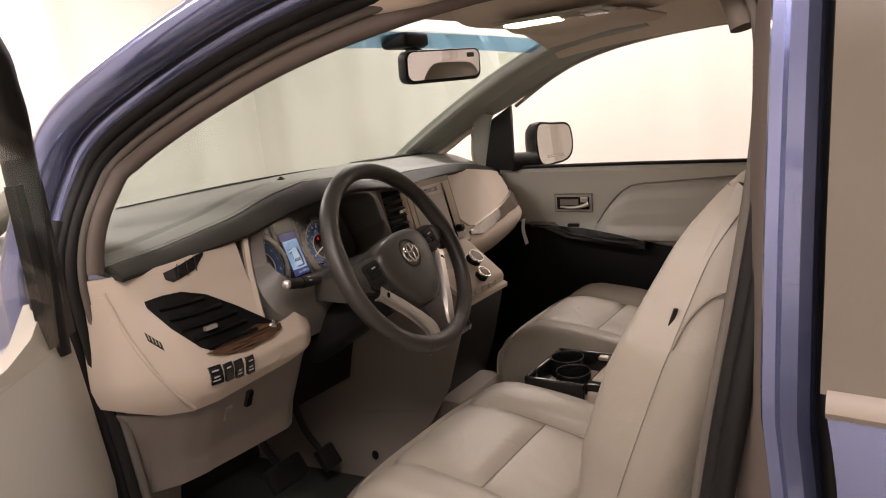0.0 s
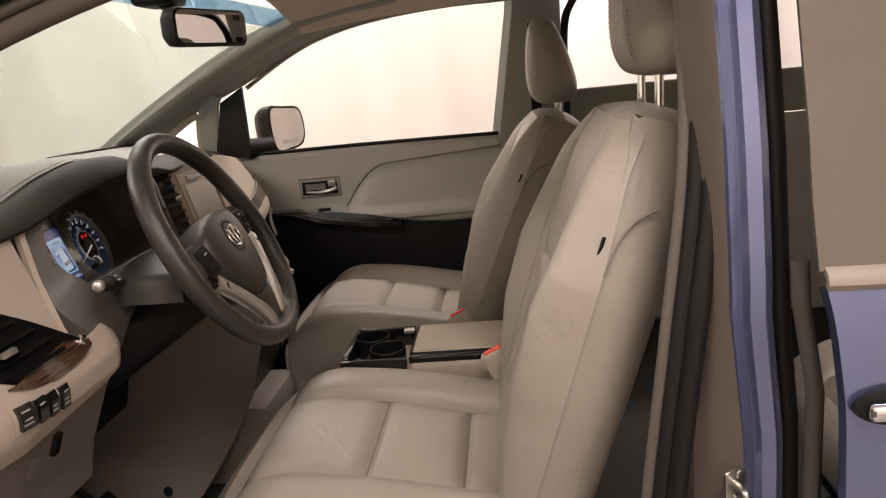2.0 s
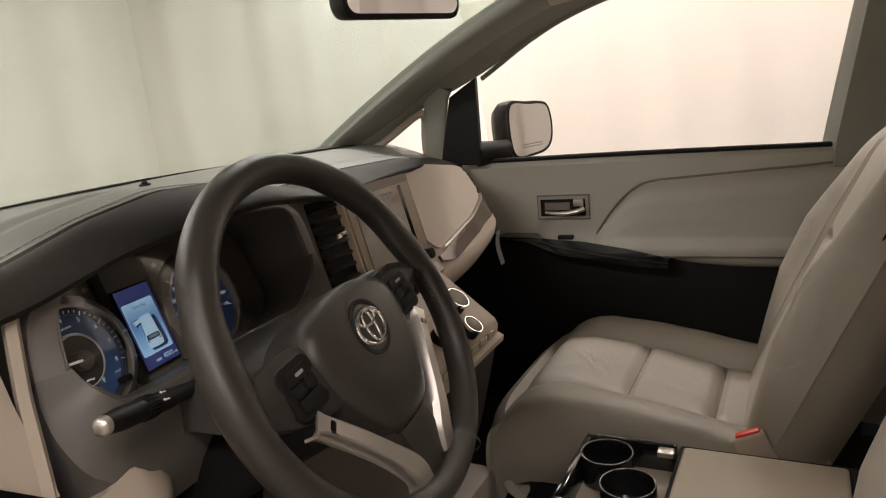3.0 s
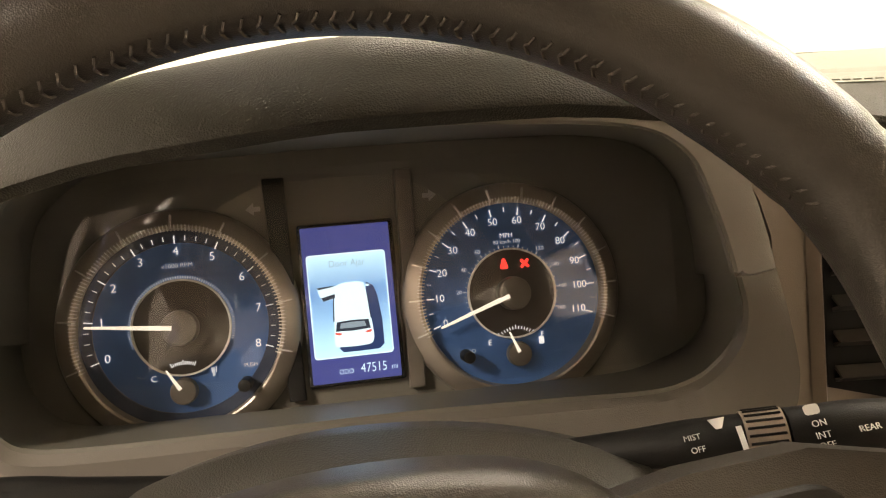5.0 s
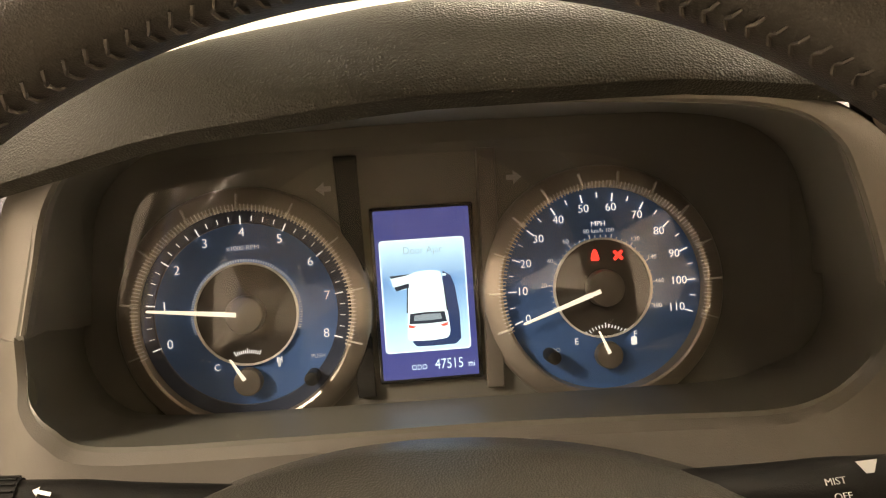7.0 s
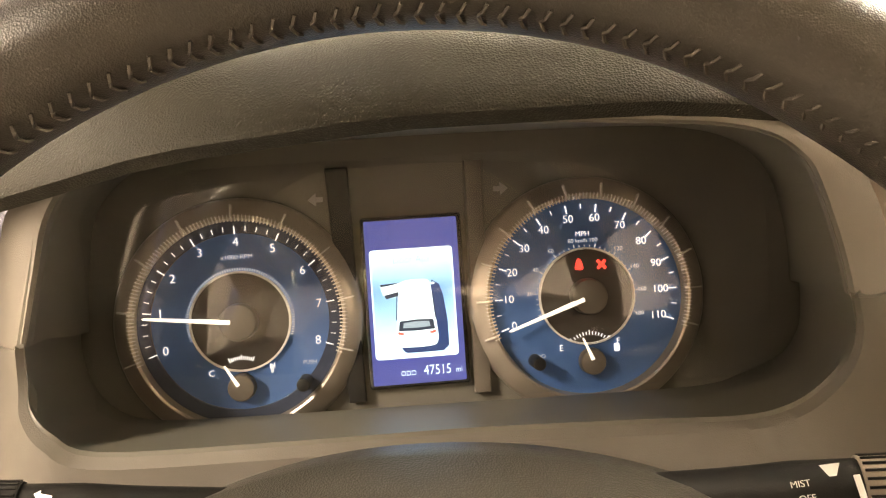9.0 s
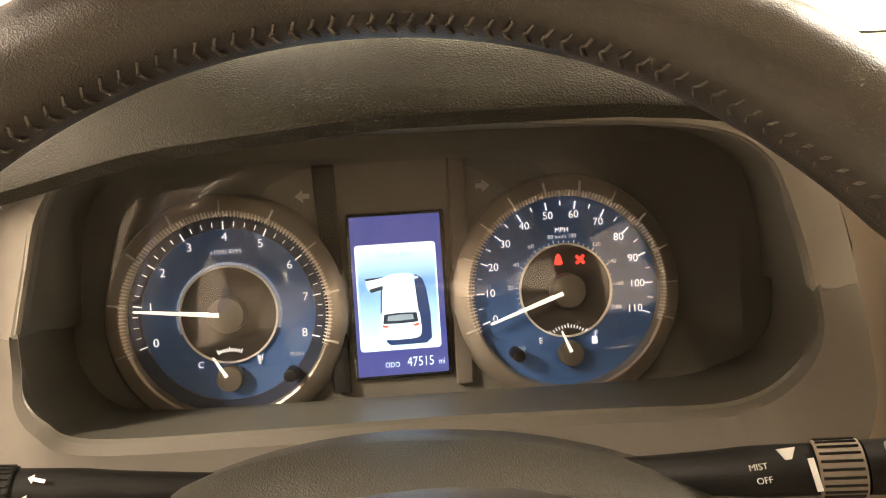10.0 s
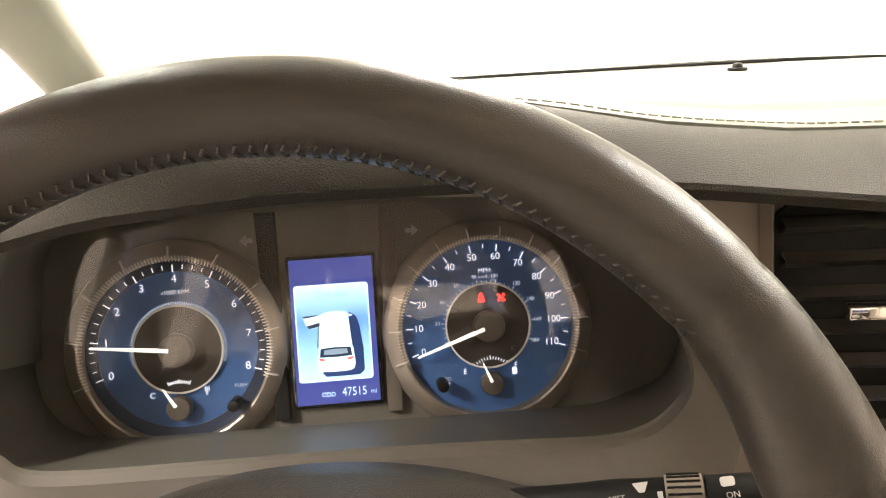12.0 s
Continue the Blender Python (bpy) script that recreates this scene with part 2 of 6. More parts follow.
def disc(bm, radius, depth, m=None, sides=40, r2=None, bevel=0.0):
    """A disc or cone along local z, from 0 to depth."""
    r = bmesh.ops.create_cone(bm, cap_ends=True, segments=sides, radius1=radius, radius2=radius if r2 is None else r2, depth=depth, matrix=(m or Matrix()) @ Matrix.Translation((0, 0, depth / 2)))
    if bevel:
        es = [e for e in {e for v in r["verts"] for e in v.link_edges} if max(len(f.verts) for f in e.link_faces) > 4]
        bmesh.ops.bevel(bm, geom=es, offset=bevel, segments=2, affect="EDGES", profile=0.5)
    return bm


def ring(bm, profile, m=None, sides=64):
    """A turned ring: profile of (radius, height) points, closed, about local z."""
    rows = [[Vector((r * math.cos(w), r * math.sin(w), h)) for r, h in profile] for w in np.linspace(0, 2 * math.pi, sides, endpoint=False)]
    if m is not None:
        rows = [[m @ p for p in row] for row in rows]
    return grid(rows, bm, close_u=True, close_v=True)


def plate(outline, depth, bm=None, m=None, bevel=0.0):
    """A flat plate: its outline of (x, y) in the local plane, and its depth along local z."""
    own = bmesh.new()
    f = own.faces.new([own.verts.new((x, y, 0)) for x, y in outline])
    r = bmesh.ops.extrude_face_region(own, geom=[f])
    top = [v for v in r["geom"] if isinstance(v, bmesh.types.BMVert)]
    bmesh.ops.translate(own, verts=top, vec=(0, 0, depth))
    if bevel:
        es = [e for e in own.edges if all(v in top for v in e.verts)]
        bmesh.ops.bevel(own, geom=es, offset=bevel, segments=2, affect="EDGES", profile=0.5)
    if m is not None:
        bmesh.ops.transform(own, matrix=m, verts=own.verts)
    if bm is None:
        return own
    me = bpy.data.meshes.new("tmp")
    own.to_mesh(me)
    own.free()
    bm.from_mesh(me)
    bpy.data.meshes.remove(me)
    return bm


def round_rect(x0, y0, x1, y1, r, n=5):
    out = []
    for cx, cy, a in ((x1 - r, y1 - r, 0), (x0 + r, y1 - r, 90), (x0 + r, y0 + r, 180), (x1 - r, y0 + r, 270)):
        for w in np.linspace(a, a + 90, n):
            out.append((cx + r * math.cos(radians(w)), cy + r * math.sin(radians(w))))
    return out


def lerp(x, xs, ys):
    return float(np.interp(x, xs, ys))


def frame_of(origin, xaxis, yaxis):
    """A pose whose local x and y run along the two given ways."""
    x = Vector(xaxis).normalized()
    z = x.cross(Vector(yaxis)).normalized()
    y = z.cross(x)
    m = Matrix((x, y, z)).transposed().to_4x4()
    m.translation = origin
    return m


def smooth_outline(points, n=40):
    """A closed rounded outline through (x, y) points."""
    return [(p.x, p.y) for p in smooth_path([(x, y, 0) for x, y in points], n, closed=True)]


def lettering(name, text, size, m, mat, parent, align="CENTER", depth=0.0003, label="", squeeze=1.0):
    cu = bpy.data.curves.new(name, "FONT")
    cu.body, cu.size, cu.align_x, cu.align_y, cu.extrude = text, size, align, "CENTER", depth
    cu.resolution_u, cu.offset = 3, -0.012 * size
    tmp = bpy.data.objects.new("tmp", cu)
    me = bpy.data.meshes.new_from_object(tmp)
    bpy.data.objects.remove(tmp)
    me.transform(m @ Matrix.Diagonal((squeeze, 1, 1, 1)))
    me.materials.clear()
    me.materials.append(mat)
    ob = new(name, me)
    attach(ob, parent)
    if label:
        ob["label"] = label
    return ob

# ---- the booth ----
bm = bmesh.new()
box(bm, (-60, -60, -0.2), (60, 60, 0))
setting("ground", bm, CONCRETE, "grey concrete floor of the photo booth", "floor")


def curtain(name, a, b, height, label):
    a, b = Vector(a), Vector(b)
    along = (b - a).normalized()
    out = Vector((-along.y, along.x, 0))
    n = int((b - a).length * 26)
    rows = []
    for i in range(n + 1):
        s = i / n * (b - a).length
        rows.append([])
        for k in range(7):
            z = height * k / 6
            w = 0.35 + 0.65 * abs(math.sin(s * 0.7 + 1.3))
            d = w * (0.026 * math.sin(s * 7.1 + 0.9 * math.sin(s * 2.3)) + 0.009 * math.sin(s * 17.3 + z * 0.5 + math.sin(s * 3.1))) + 0.05 * math.sin(s * 1.1 + z * 0.4)
            rows[-1].append(a + along * s + out * d + Vector((0, 0, z)))
    bm = slab(rows, 0.004)
    return setting(name, bm, CURTAIN, label, "curtain", 80)


curtain("curtain_front", (-3.4, 3.9, 0.0), (3.4, 3.9, 0.0), 3.2, "white pleated booth curtain hanging before the car")
curtain("curtain_side", (2.75, 4.1, 0.0), (2.75, -5.0, 0.0), 3.2, "white pleated booth curtain beside the car")
curtain("curtain_far_side", (-3.3, -5.0, 0.0), (-3.3, 4.1, 0.0), 3.2, "white pleated booth curtain behind the camera")
curtain("curtain_back", (3.4, -4.8, 0.0), (-3.4, -4.8, 0.0), 3.2, "white pleated booth curtain behind the car")
bm = bmesh.new()
box(bm, (-3.6, -5.2, 3.2), (3.6, 4.3, 3.3))
setting("ceiling", bm, CURTAIN, "white ceiling of the photo booth", "ceiling")

# ---- body shell ----
def profile_sweep(stations, n, closed=False):
    """Sections given as lists of points, joined smoothly along the way."""
    cols = list(zip(*stations))
    paths = [smooth_path(c, n) for c in cols]
    return [[p[i] for p in paths] for i in range(n)]


# floor pan with carpet
bm = bmesh.new()
box(bm, (-0.80, -2.2, 0.30), (0.80, 0.75, 0.415), 0.01)
setting("floor", bm, CARPET, "green-grey carpet on the car floor", "carpet")
bm = slab([[(x, 0.75 + 0.10 * s, 0.415 + 0.5 * s) for x in np.linspace(-0.8, 0.8, 12)] for s in np.linspace(0, 1, 6)], 0.02)
setting("firewall", bm, CARPET, "dark carpeted firewall under the dashboard", "carpet")

# painted roof with cloth headliner under it
def roof_point(x, y, dz):
    z = 1.70 - 0.10 * (x / 0.75) ** 4 - 0.03 * max(0, y + 0.5) ** 2 - 0.13 * max(0, y + 0.15) - dz
    return (x, y, z)


bm = slab([[roof_point(x, y, 0.0) for x in np.linspace(-0.70, 0.70, 24)] for y in np.linspace(-2.9, 0.12, 20)], 0.03)
setting("roof", bm, PAINT, "dark blue painted steel car roof", "roof")
def head_point(x, y):
    z = 1.575 - 0.085 * abs(x / 0.62) ** 3 - 0.10 * max(0, y + 0.15)
    return (x, y, z)


bm = slab([[head_point(x, y) for x in np.linspace(-0.62, 0.62, 24)] for y in np.linspace(-2.9, 0.13, 20)], 0.02)
setting("headliner", bm, HEADLINER, "beige cloth headliner under the roof", "headliner")

# pillars and rails. side: -1 the driver's, 1 the passenger's
A_LINE = [(0.745, 0.90, 1.14), (0.70, 0.66, 1.275), (0.645, 0.36, 1.42), (0.60, 0.10, 1.505), (0.585, -0.15, 1.535)]


def bar_between(points, wide, thick, side_axis, n=20, mirror=1):
    """A rounded bar whose width lies along side_axis."""
    pts = smooth_path([(mirror * x, y, z) for x, y, z in points], n)
    rows = []
    for i, p in enumerate(pts):
        t = (pts[min(i + 1, n - 1)] - pts[max(i - 1, 0)]).normalized()
        a = Vector(side_axis)
        a.x *= mirror
        a = (a - t * a.dot(t)).normalized()
        b = t.cross(a)
        w = wide if isinstance(wide, (int, float)) else lerp(i / (n - 1), np.linspace(0, 1, len(wide)), wide)
        h = thick if isinstance(thick, (int, float)) else lerp(i / (n - 1), np.linspace(0, 1, len(thick)), thick)
        row = []
        for q in np.linspace(0, 2 * math.pi, 16, endpoint=False):
            c, s = math.cos(q), math.sin(q)
            row.append(p + a * (w / 2) * math.copysign(abs(c) ** 0.6, c) + b * (h / 2) * math.copysign(abs(s) ** 0.6, s))
        rows.append(row)
    return grid(rows, close_v=True, caps=True)


for side, who in ((1, "passenger"), (-1, "driver")):
    out = (0.01,) * 5 if side > 0 else (0.10, 0.075, 0.035, 0.01, 0.01)
    bm = bar_between([(x + o, y - 0.03, z - 0.005) for (x, y, z), o in zip(A_LINE, out)], (0.13, 0.115, 0.10, 0.11, 0.13) if side > 0 else (0.08, 0.08, 0.09, 0.11, 0.13), 0.05, (0.75, -0.55, 0.0), mirror=side)
    setting("pillar_trim", bm, PILLAR_TRIM, "grey front pillar trim beside the windshield", "pillar trim")
    # roof side rail inside, from the front pillar back over the doors
    bm = bar_between([(0.60, 0.12, 1.495), (0.62, -0.10, 1.52), (0.635, -0.5, 1.535), (0.635, -1.4, 1.54), (0.62, -2.8, 1.52)], 0.10, 0.06, (0.8, 0, -0.5), mirror=side)
    setting("roof_rail_trim", bm, HEADLINER, "beige cloth trim along the roof rail", "roof trim")
    # outer pillar and rail skin
    if side > 0:
        bm = bar_between([(0.85, 0.96, 1.08), (0.80, 0.63, 1.265), (0.745, 0.30, 1.43), (0.70, 0.0, 1.565), (0.665, -0.5, 1.625), (0.665, -1.5, 1.635), (0.65, -2.9, 1.60)], 0.085, 0.06, (0.8, -0.2, 0.3), n=30, mirror=side)
        setting("pillar_skin", bm, PAINT, "glossy dark blue painted outer front pillar and roof rail", "car body")

# inner cover between the passenger's front pillar and the window openings
inner_line = smooth_path([(0.745, 0.90, 1.14), (0.72, 0.76, 1.22), (0.69, 0.60, 1.305), (0.655, 0.42, 1.39), (0.635, 0.30, 1.44), (0.61, 0.14, 1.49), (0.59, -0.05, 1.525)], 30)
outer_line = smooth_path([(0.768, 0.80, 1.11), (0.772, 0.72, 1.16), (0.782, 0.575, 1.245), (0.797, 0.385, 1.325), (0.752, 0.20, 1.405), (0.722, 0.06, 1.452), (0.70, -0.10, 1.48)], 30)
rows = [[a.lerp(b, k) + Vector((-0.012, -0.010, 0)) * math.sin(math.pi * k) for k in np.linspace(0, 1, 8)] for a, b in zip(inner_line, outer_line)]
setting("pillar_cover_trim", slab(rows, -0.012), PILLAR_TRIM, "grey moulded cover of the front pillar above the quarter window", "pillar trim")

# door opening on the driver's side: seals and painted frame, from the front sill over the roof rail to the rear sill
OPENING = [(-0.875, 0.22, 0.42), (-0.875, 0.245, 0.62), (-0.875, 0.275, 0.85), (-0.88, 0.30, 1.03), (-0.872, 0.315, 1.165), (-0.815, 0.325, 1.275), (-0.765, 0.285, 1.35), (-0.71, 0.08, 1.44), (-0.675, -0.13, 1.495), (-0.64, -0.38, 1.525), (-0.605, -0.60, 1.510), (-0.608, -0.668, 1.44), (-0.635, -0.680, 1.32), (-0.680, -0.668, 1.17), (-0.708, -0.640, 0.99), (-0.720, -0.612, 0.79), (-0.725, -0.59, 0.60), (-0.725, -0.57, 0.42)]


def opening_path(out, n=90):
    pts = smooth_path(OPENING, n)
    res = []
    for i, p in enumerate(pts):
        t = (pts[min(i + 1, n - 1)] - pts[max(i - 1, 0)]).normalized()
        away = t.cross(Vector((1, 0, 0))).normalized()
        if away.dot(p - Vector((p.x, -0.1, 1.0))) < 0:
            away = -away
        res.append(p + (away * 0.80 + Vector((-0.60, 0, 0))) * out)
    return res


def opening_sweep(name, out, r, flat, mat, label, category, first=0, last=90):
    path = opening_path(out)[first:last]
    return setting(name, tube(path, r, sides=12, flat=flat, up=(1, 0.001, 0.002), raw=True), mat, label, category)


opening_sweep("pillar_cover", -0.034, 0.016, 0.8, PILLAR_CLOTH, "brown trim inside the front pillar and roof rail", "pillar trim", 20, 60)
opening_sweep("seal_lip", -0.012, 0.009, 0.8, SEAL_CLOTH, "brown cloth lip of the door seal", "door seal")
opening_sweep("door_seal", 0.004, 0.011, 1.0, RUBBER, "dark rubber seal round the door opening", "door seal")
# solid black strip drawn where the gap beside the seal is only in shade
opening_sweep("jamb_shade_strip", 0.022, 0.012, 1.0, BLACK, "black strip standing in for shade in the gap beside the door seal", "door jamb")
opening_sweep("frame_flange", 0.038, 0.013, 1.0, PAINT, "dark blue painted inner flange of the door frame", "door frame", 24, 57)
# the hinge cavity's shade is put in as a black strip, not a part
opening_sweep("hinge_shade_strip", 0.036, 0.018, 1.0, BLACK, "black strip painting the dark hinge cavity beside the open door", "door jamb", 0, 25)
opening_sweep("frame_groove", 0.049, 0.010, 1.0, RUBBER, "dark groove along the door frame", "door frame", 12, 56)
opening_sweep("frame_skin", 0.080, 0.030, 1.25, PAINT, "glossy dark blue painted door frame and front pillar", "car body", 14, 56)

# windshield with dark sunband
def shield_point(u, v):
    """u across from -1 to 1, v from the base to the top."""
    w = 0.76 - 0.15 * v
    x = u * w
    y = (0.985 - 0.135 * u * u) * (1 - v) + (0.20 - 0.09 * u * u) * v
    z = (1.165 - 0.02 * u * u) * (1 - v) + (1.535 - 0.025 * u * u) * v + 0.035 * math.sin(math.pi * v) * (1 - 0.3 * u * u)
    return (x, y, z)


windshield = thing("windshield", (0, 0.95, 1.17), "green-tinted windshield with a blue sunband at its top", "windshield", "", "structure")
pane = part("pane", slab([[shield_point(u, v) for u in np.linspace(-1, 1, 24)] for v in np.linspace(0, 1, 16)], 0.004), GLASS_FRONT, windshield)
pane.visible_shadow = False
SUNBAND = glass_material("blue_sunband", (0.28, 0.50, 0.74))
band = part("sunband", slab([[(x, y - 0.006, z - 0.006) for x, y, z in [shield_point(u, v) for u in np.linspace(-0.97, 0.97, 24)]] for v in np.linspace(0.90, 1.0, 5)], 0.001), SUNBAND, windshield, "translucent blue shade band")
band.visible_shadow = False
part("black_border", slab([[(x, y - 0.004, z - 0.002) for x, y, z in [shield_point(u, v) for u in np.linspace(-1, 1, 24)]] for v in np.linspace(-0.02, 0.035, 3)], 0.003), GLOSS_BLACK, windshield, "black ceramic border")

# hood and front of the body
rows = []
for y, z, w in ((0.93, 1.14, 0.86), (1.1, 1.10, 0.87), (1.5, 1.02, 0.86), (1.85, 0.90, 0.80), (2.0, 0.76, 0.72)):
    rows.append([(w * u, y - 0.10 * u * u, z - 0.05 * u * u - 0.10 * max(0, abs(u) - 0.85)) for u in np.linspace(-1, 1, 21)])
setting("hood", slab(rows, 0.02), PAINT, "dark blue painted hood in front of the windshield", "car hood")
for side in (1, -1):
    rows = []
    for y in np.linspace(0.45, 1.95, 16):
        top = lerp(y, (0.45, 0.95, 1.5, 1.95), (1.10, 1.10, 0.98, 0.80))
        w = lerp(y, (0.45, 1.2, 1.95), (0.97, 0.98, 0.84))
        rows.append([(side * (w - 0.10 * max(0, k - 0.75) / 0.25), y, 0.35 + (top - 0.35) * k) for k in np.linspace(0, 1, 10)])
    setting("fender", slab(rows, 0.02), PAINT, "dark blue painted front fender", "car fender")

# ---- dashboard ----
XS = (-0.88, -0.75, -0.6, -0.5, -0.4, -0.3, -0.2, -0.1, 0.0, 0.15, 0.4, 0.6, 0.75, 0.80)
STITCH_Y = (0.285, 0.26, 0.248, 0.252, 0.260, 0.272, 0.31, 0.375, 0.39, 0.40, 0.43, 0.46, 0.48, 0.49)
STITCH_Z = (1.152, 1.166, 1.190, 1.214, 1.226, 1.221, 1.199, 1.180, 1.176, 1.178, 1.165, 1.14, 1.11, 1.09)
EDGE_Y = (0.235, 0.215, 0.20, 0.195, 0.19, 0.195, 0.21, 0.235, 0.26, 0.29, 0.36, 0.41, 0.44, 0.45)
EDGE_Z = (1.140, 1.152, 1.166, 1.189, 1.199, 1.199, 1.187, 1.170, 1.168, 1.165, 1.15, 1.12, 1.09, 1.07)


def base_y(x):
    return 0.965 - 0.14 * (x / 0.76) ** 2


def pad_point(x, k):
    """On the padded top: k from the windshield (0) to the stitched edge (1)."""
    sy, sz, fy = lerp(x, XS, STITCH_Y), lerp(x, XS, STITCH_Z), base_y(x)
    return Vector((x, fy + (sy - fy) * k, 1.173 + (sz - 1.173) * k ** 1.5 + 0.012 * math.sin(math.pi * k) - 0.006 * math.exp(-((k - 0.87) / 0.012) ** 2) + 0.010 * math.exp(-((x + 0.48) / 0.20) ** 2 - ((k - 0.85) / 0.12) ** 2)))


dashboard = thing("dashboard", (0, 0.5, 1.0), "grey and cream car dashboard with a stitched padded top", "dashboard")
xs = np.linspace(-0.845, 0.80, 70)
ks = np.concatenate([np.linspace(0, 0.8, 10), np.linspace(0.83, 1.0, 12)])
top_pad = part("top_pad", slab([[pad_point(x, k) for k in ks] for x in xs], -0.02), DASH_TOP, dashboard, "grey-green padded vinyl top")
rows = []
for x in xs:
    sy, sz, ey, ez = (lerp(x, XS, a) for a in (STITCH_Y, STITCH_Z, EDGE_Y, EDGE_Z))
    row = [(x, sy + 0.001, sz - 0.006)]
    for k in np.linspace(0.02, 1, 10):
        row.append((x, sy + (ey - sy) * k, sz - 0.002 + (ez - sz) * k ** 2 + (0.005 + 0.004 * math.exp(-((x + 0.40) / 0.16) ** 4)) * math.sin(math.pi * k)))
    row += [(x, ey - 0.001, ez - 0.005), (x, ey + 0.004, ez - 0.011), (x, ey + 0.03, ez - 0.008)]
    rows.append(row)
part("padded_lip", slab(rows, -0.01), DASH_DARK, dashboard, "dark padded leather lip")


def stitches(name, points, mat, parent, length=0.0035, gap=0.0022, r=0.0006, lift=(0, 0, 1)):
    """A row of short threads along a path."""
    path = smooth_path(points, 300)
    bm = bmesh.new()
    s, nxt = 0.0, 0.0
    up = Vector(lift)
    start = path[0]
    on = True
    for a, b in zip(path, path[1:]):
        s += (b - a).length
        if s >= nxt:
            if on:
                t = (b - start).normalized() if (b - start).length > 1e-6 else Vector((1, 0, 0))
                side = t.cross(up).normalized()
                c = [start + side * r, start - side * r, b - side * r, b + side * r]
                lo = [bm.verts.new(p) for p in c]
                hi = [bm.verts.new(p + up * r * 1.6) for p in c]
                bm.faces.new(hi)
                for q in range(4):
                    bm.faces.new((lo[q], lo[(q + 1) % 4], hi[(q + 1) % 4], hi[q]))
            on = not on
            start = b
            nxt = s + (length if on else gap)
    return part(name, bm, mat, parent, "", 0)


stitches("stitching", [pad_point(x, 0.985) + Vector((0, 0, 0.0006)) for x in np.linspace(-0.84, -0.02, 14)], PAD_THREAD, dashboard, 0.0036, 0.0022, 0.0006)
part("defroster_grille", slab([[pad_point(x, k) + Vector((0, 0, 0.0022)) for k in (0.05, 0.075, 0.10)] for x in np.linspace(-0.45, 0.10, 24)], 0.003), BLACK, dashboard, "long black defroster slot")
bm = bmesh.new()
disc(bm, 0.011, 0.004, Matrix.Translation(pad_point(-0.018, 0.40)), 20, bevel=0.001)
disc(bm, 0.006, 0.009, Matrix.Translation(pad_point(-0.018, 0.40)), 16, bevel=0.003)
part("light_sensor", bm, BLACK, dashboard, "small round light sensor")
part("speaker_grille", slab([[pad_point(x, k) + Vector((0, 0, 0.002)) for k in (0.05, 0.18, 0.3)] for x in np.linspace(0.46, 0.70, 12)], 0.003), DASH_DARK, dashboard, "dark speaker grille")


# moulded fascia on the driver's side
def drv(x, z, off=0.0):
    y = lerp(z, (0.60, 0.80, 0.90, 0.93, 0.96, 1.02, 1.09, 1.15), (0.27, 0.215, 0.168, 0.148, 0.143, 0.165, 0.195, 0.212))
    y += lerp(x, (-0.90, -0.87, -0.84, -0.80, -0.76, 0), (0.16, 0.085, 0.04, 0.012, 0.0, 0.0))
    y += lerp(x, (-1, -0.56, -0.535, -0.515, -0.50), (0, 0, 0.012, 0.035, 0.08)) if z < 1.02 else 0.0
    return Vector((x, y - off, z))


def strip(surface, x0, x1, top, low, off, thick, nx=24, nz=8):
    rows = []
    for x in np.linspace(x0, x1, nx):
        a, b = top(x) if callable(top) else top, low(x) if callable(low) else low
        rows.append([surface(x, a + (b - a) * k, off) for k in np.linspace(0, 1, nz)])
    return slab(rows, -thick)


def key(xs_, zs_):
    return lambda x: lerp(x, xs_, zs_)


# upper panel down to the pointed tip, lower panel under it
part("upper_fascia", strip(drv, -0.895, -0.632, lambda x: lerp(x, XS, EDGE_Z) - 0.004, key((-0.895, -0.80, -0.74, -0.632), (1.08, 1.06, 1.05, 1.012)), 0.0, 0.02, 30, 14), CREAM, dashboard, "cream moulded plastic panel")
rows = []
for z in np.linspace(1.166, 1.012, 16):
    x0 = lerp(z, (1.012, 1.166), (-0.634, -0.598))
    rows.append([drv(x0 + d, z, o) for d, o in ((-0.012, 0.0), (-0.003, 0.002), (0.002, -0.002))])
part("panel_edge", slab(rows, 0.01), CREAM, dashboard)
low_top = key((-0.895, -0.83, -0.80, -0.74, -0.63, -0.60, -0.56, -0.53, -0.50), (1.10, 1.096, 1.06, 1.05, 0.998, 0.995, 1.005, 1.012, 1.005))
low_bot = key((-0.895, -0.84, -0.80, -0.60, -0.545, -0.515, -0.50), (0.925, 0.905, 0.90, 0.915, 0.93, 0.95, 0.975))
part("lower_fascia", strip(drv, -0.90, -0.50, low_top, low_bot, 0.002, 0.025, 44, 18), CREAM, dashboard, "cream moulded lower panel with a switch recess")
part("fascia_ridge", tube([drv(x, z, 0.003) for x, z in ((-0.86, 1.115), (-0.855, 1.05), (-0.845, 0.99), (-0.825, 0.94), (-0.80, 0.905))], 0.0035, 24, 8), CREAM, dashboard)
vent_top = key((-0.825, -0.80, -0.77, -0.73, -0.68, -0.625, -0.615), (1.094, 1.099, 1.098, 1.083, 1.048, 1.003, 0.995))
vent_low = key((-0.825, -0.805, -0.775, -0.74, -0.70, -0.64, -0.615), (1.088, 1.045, 1.005, 0.985, 0.978, 0.982, 0.990))
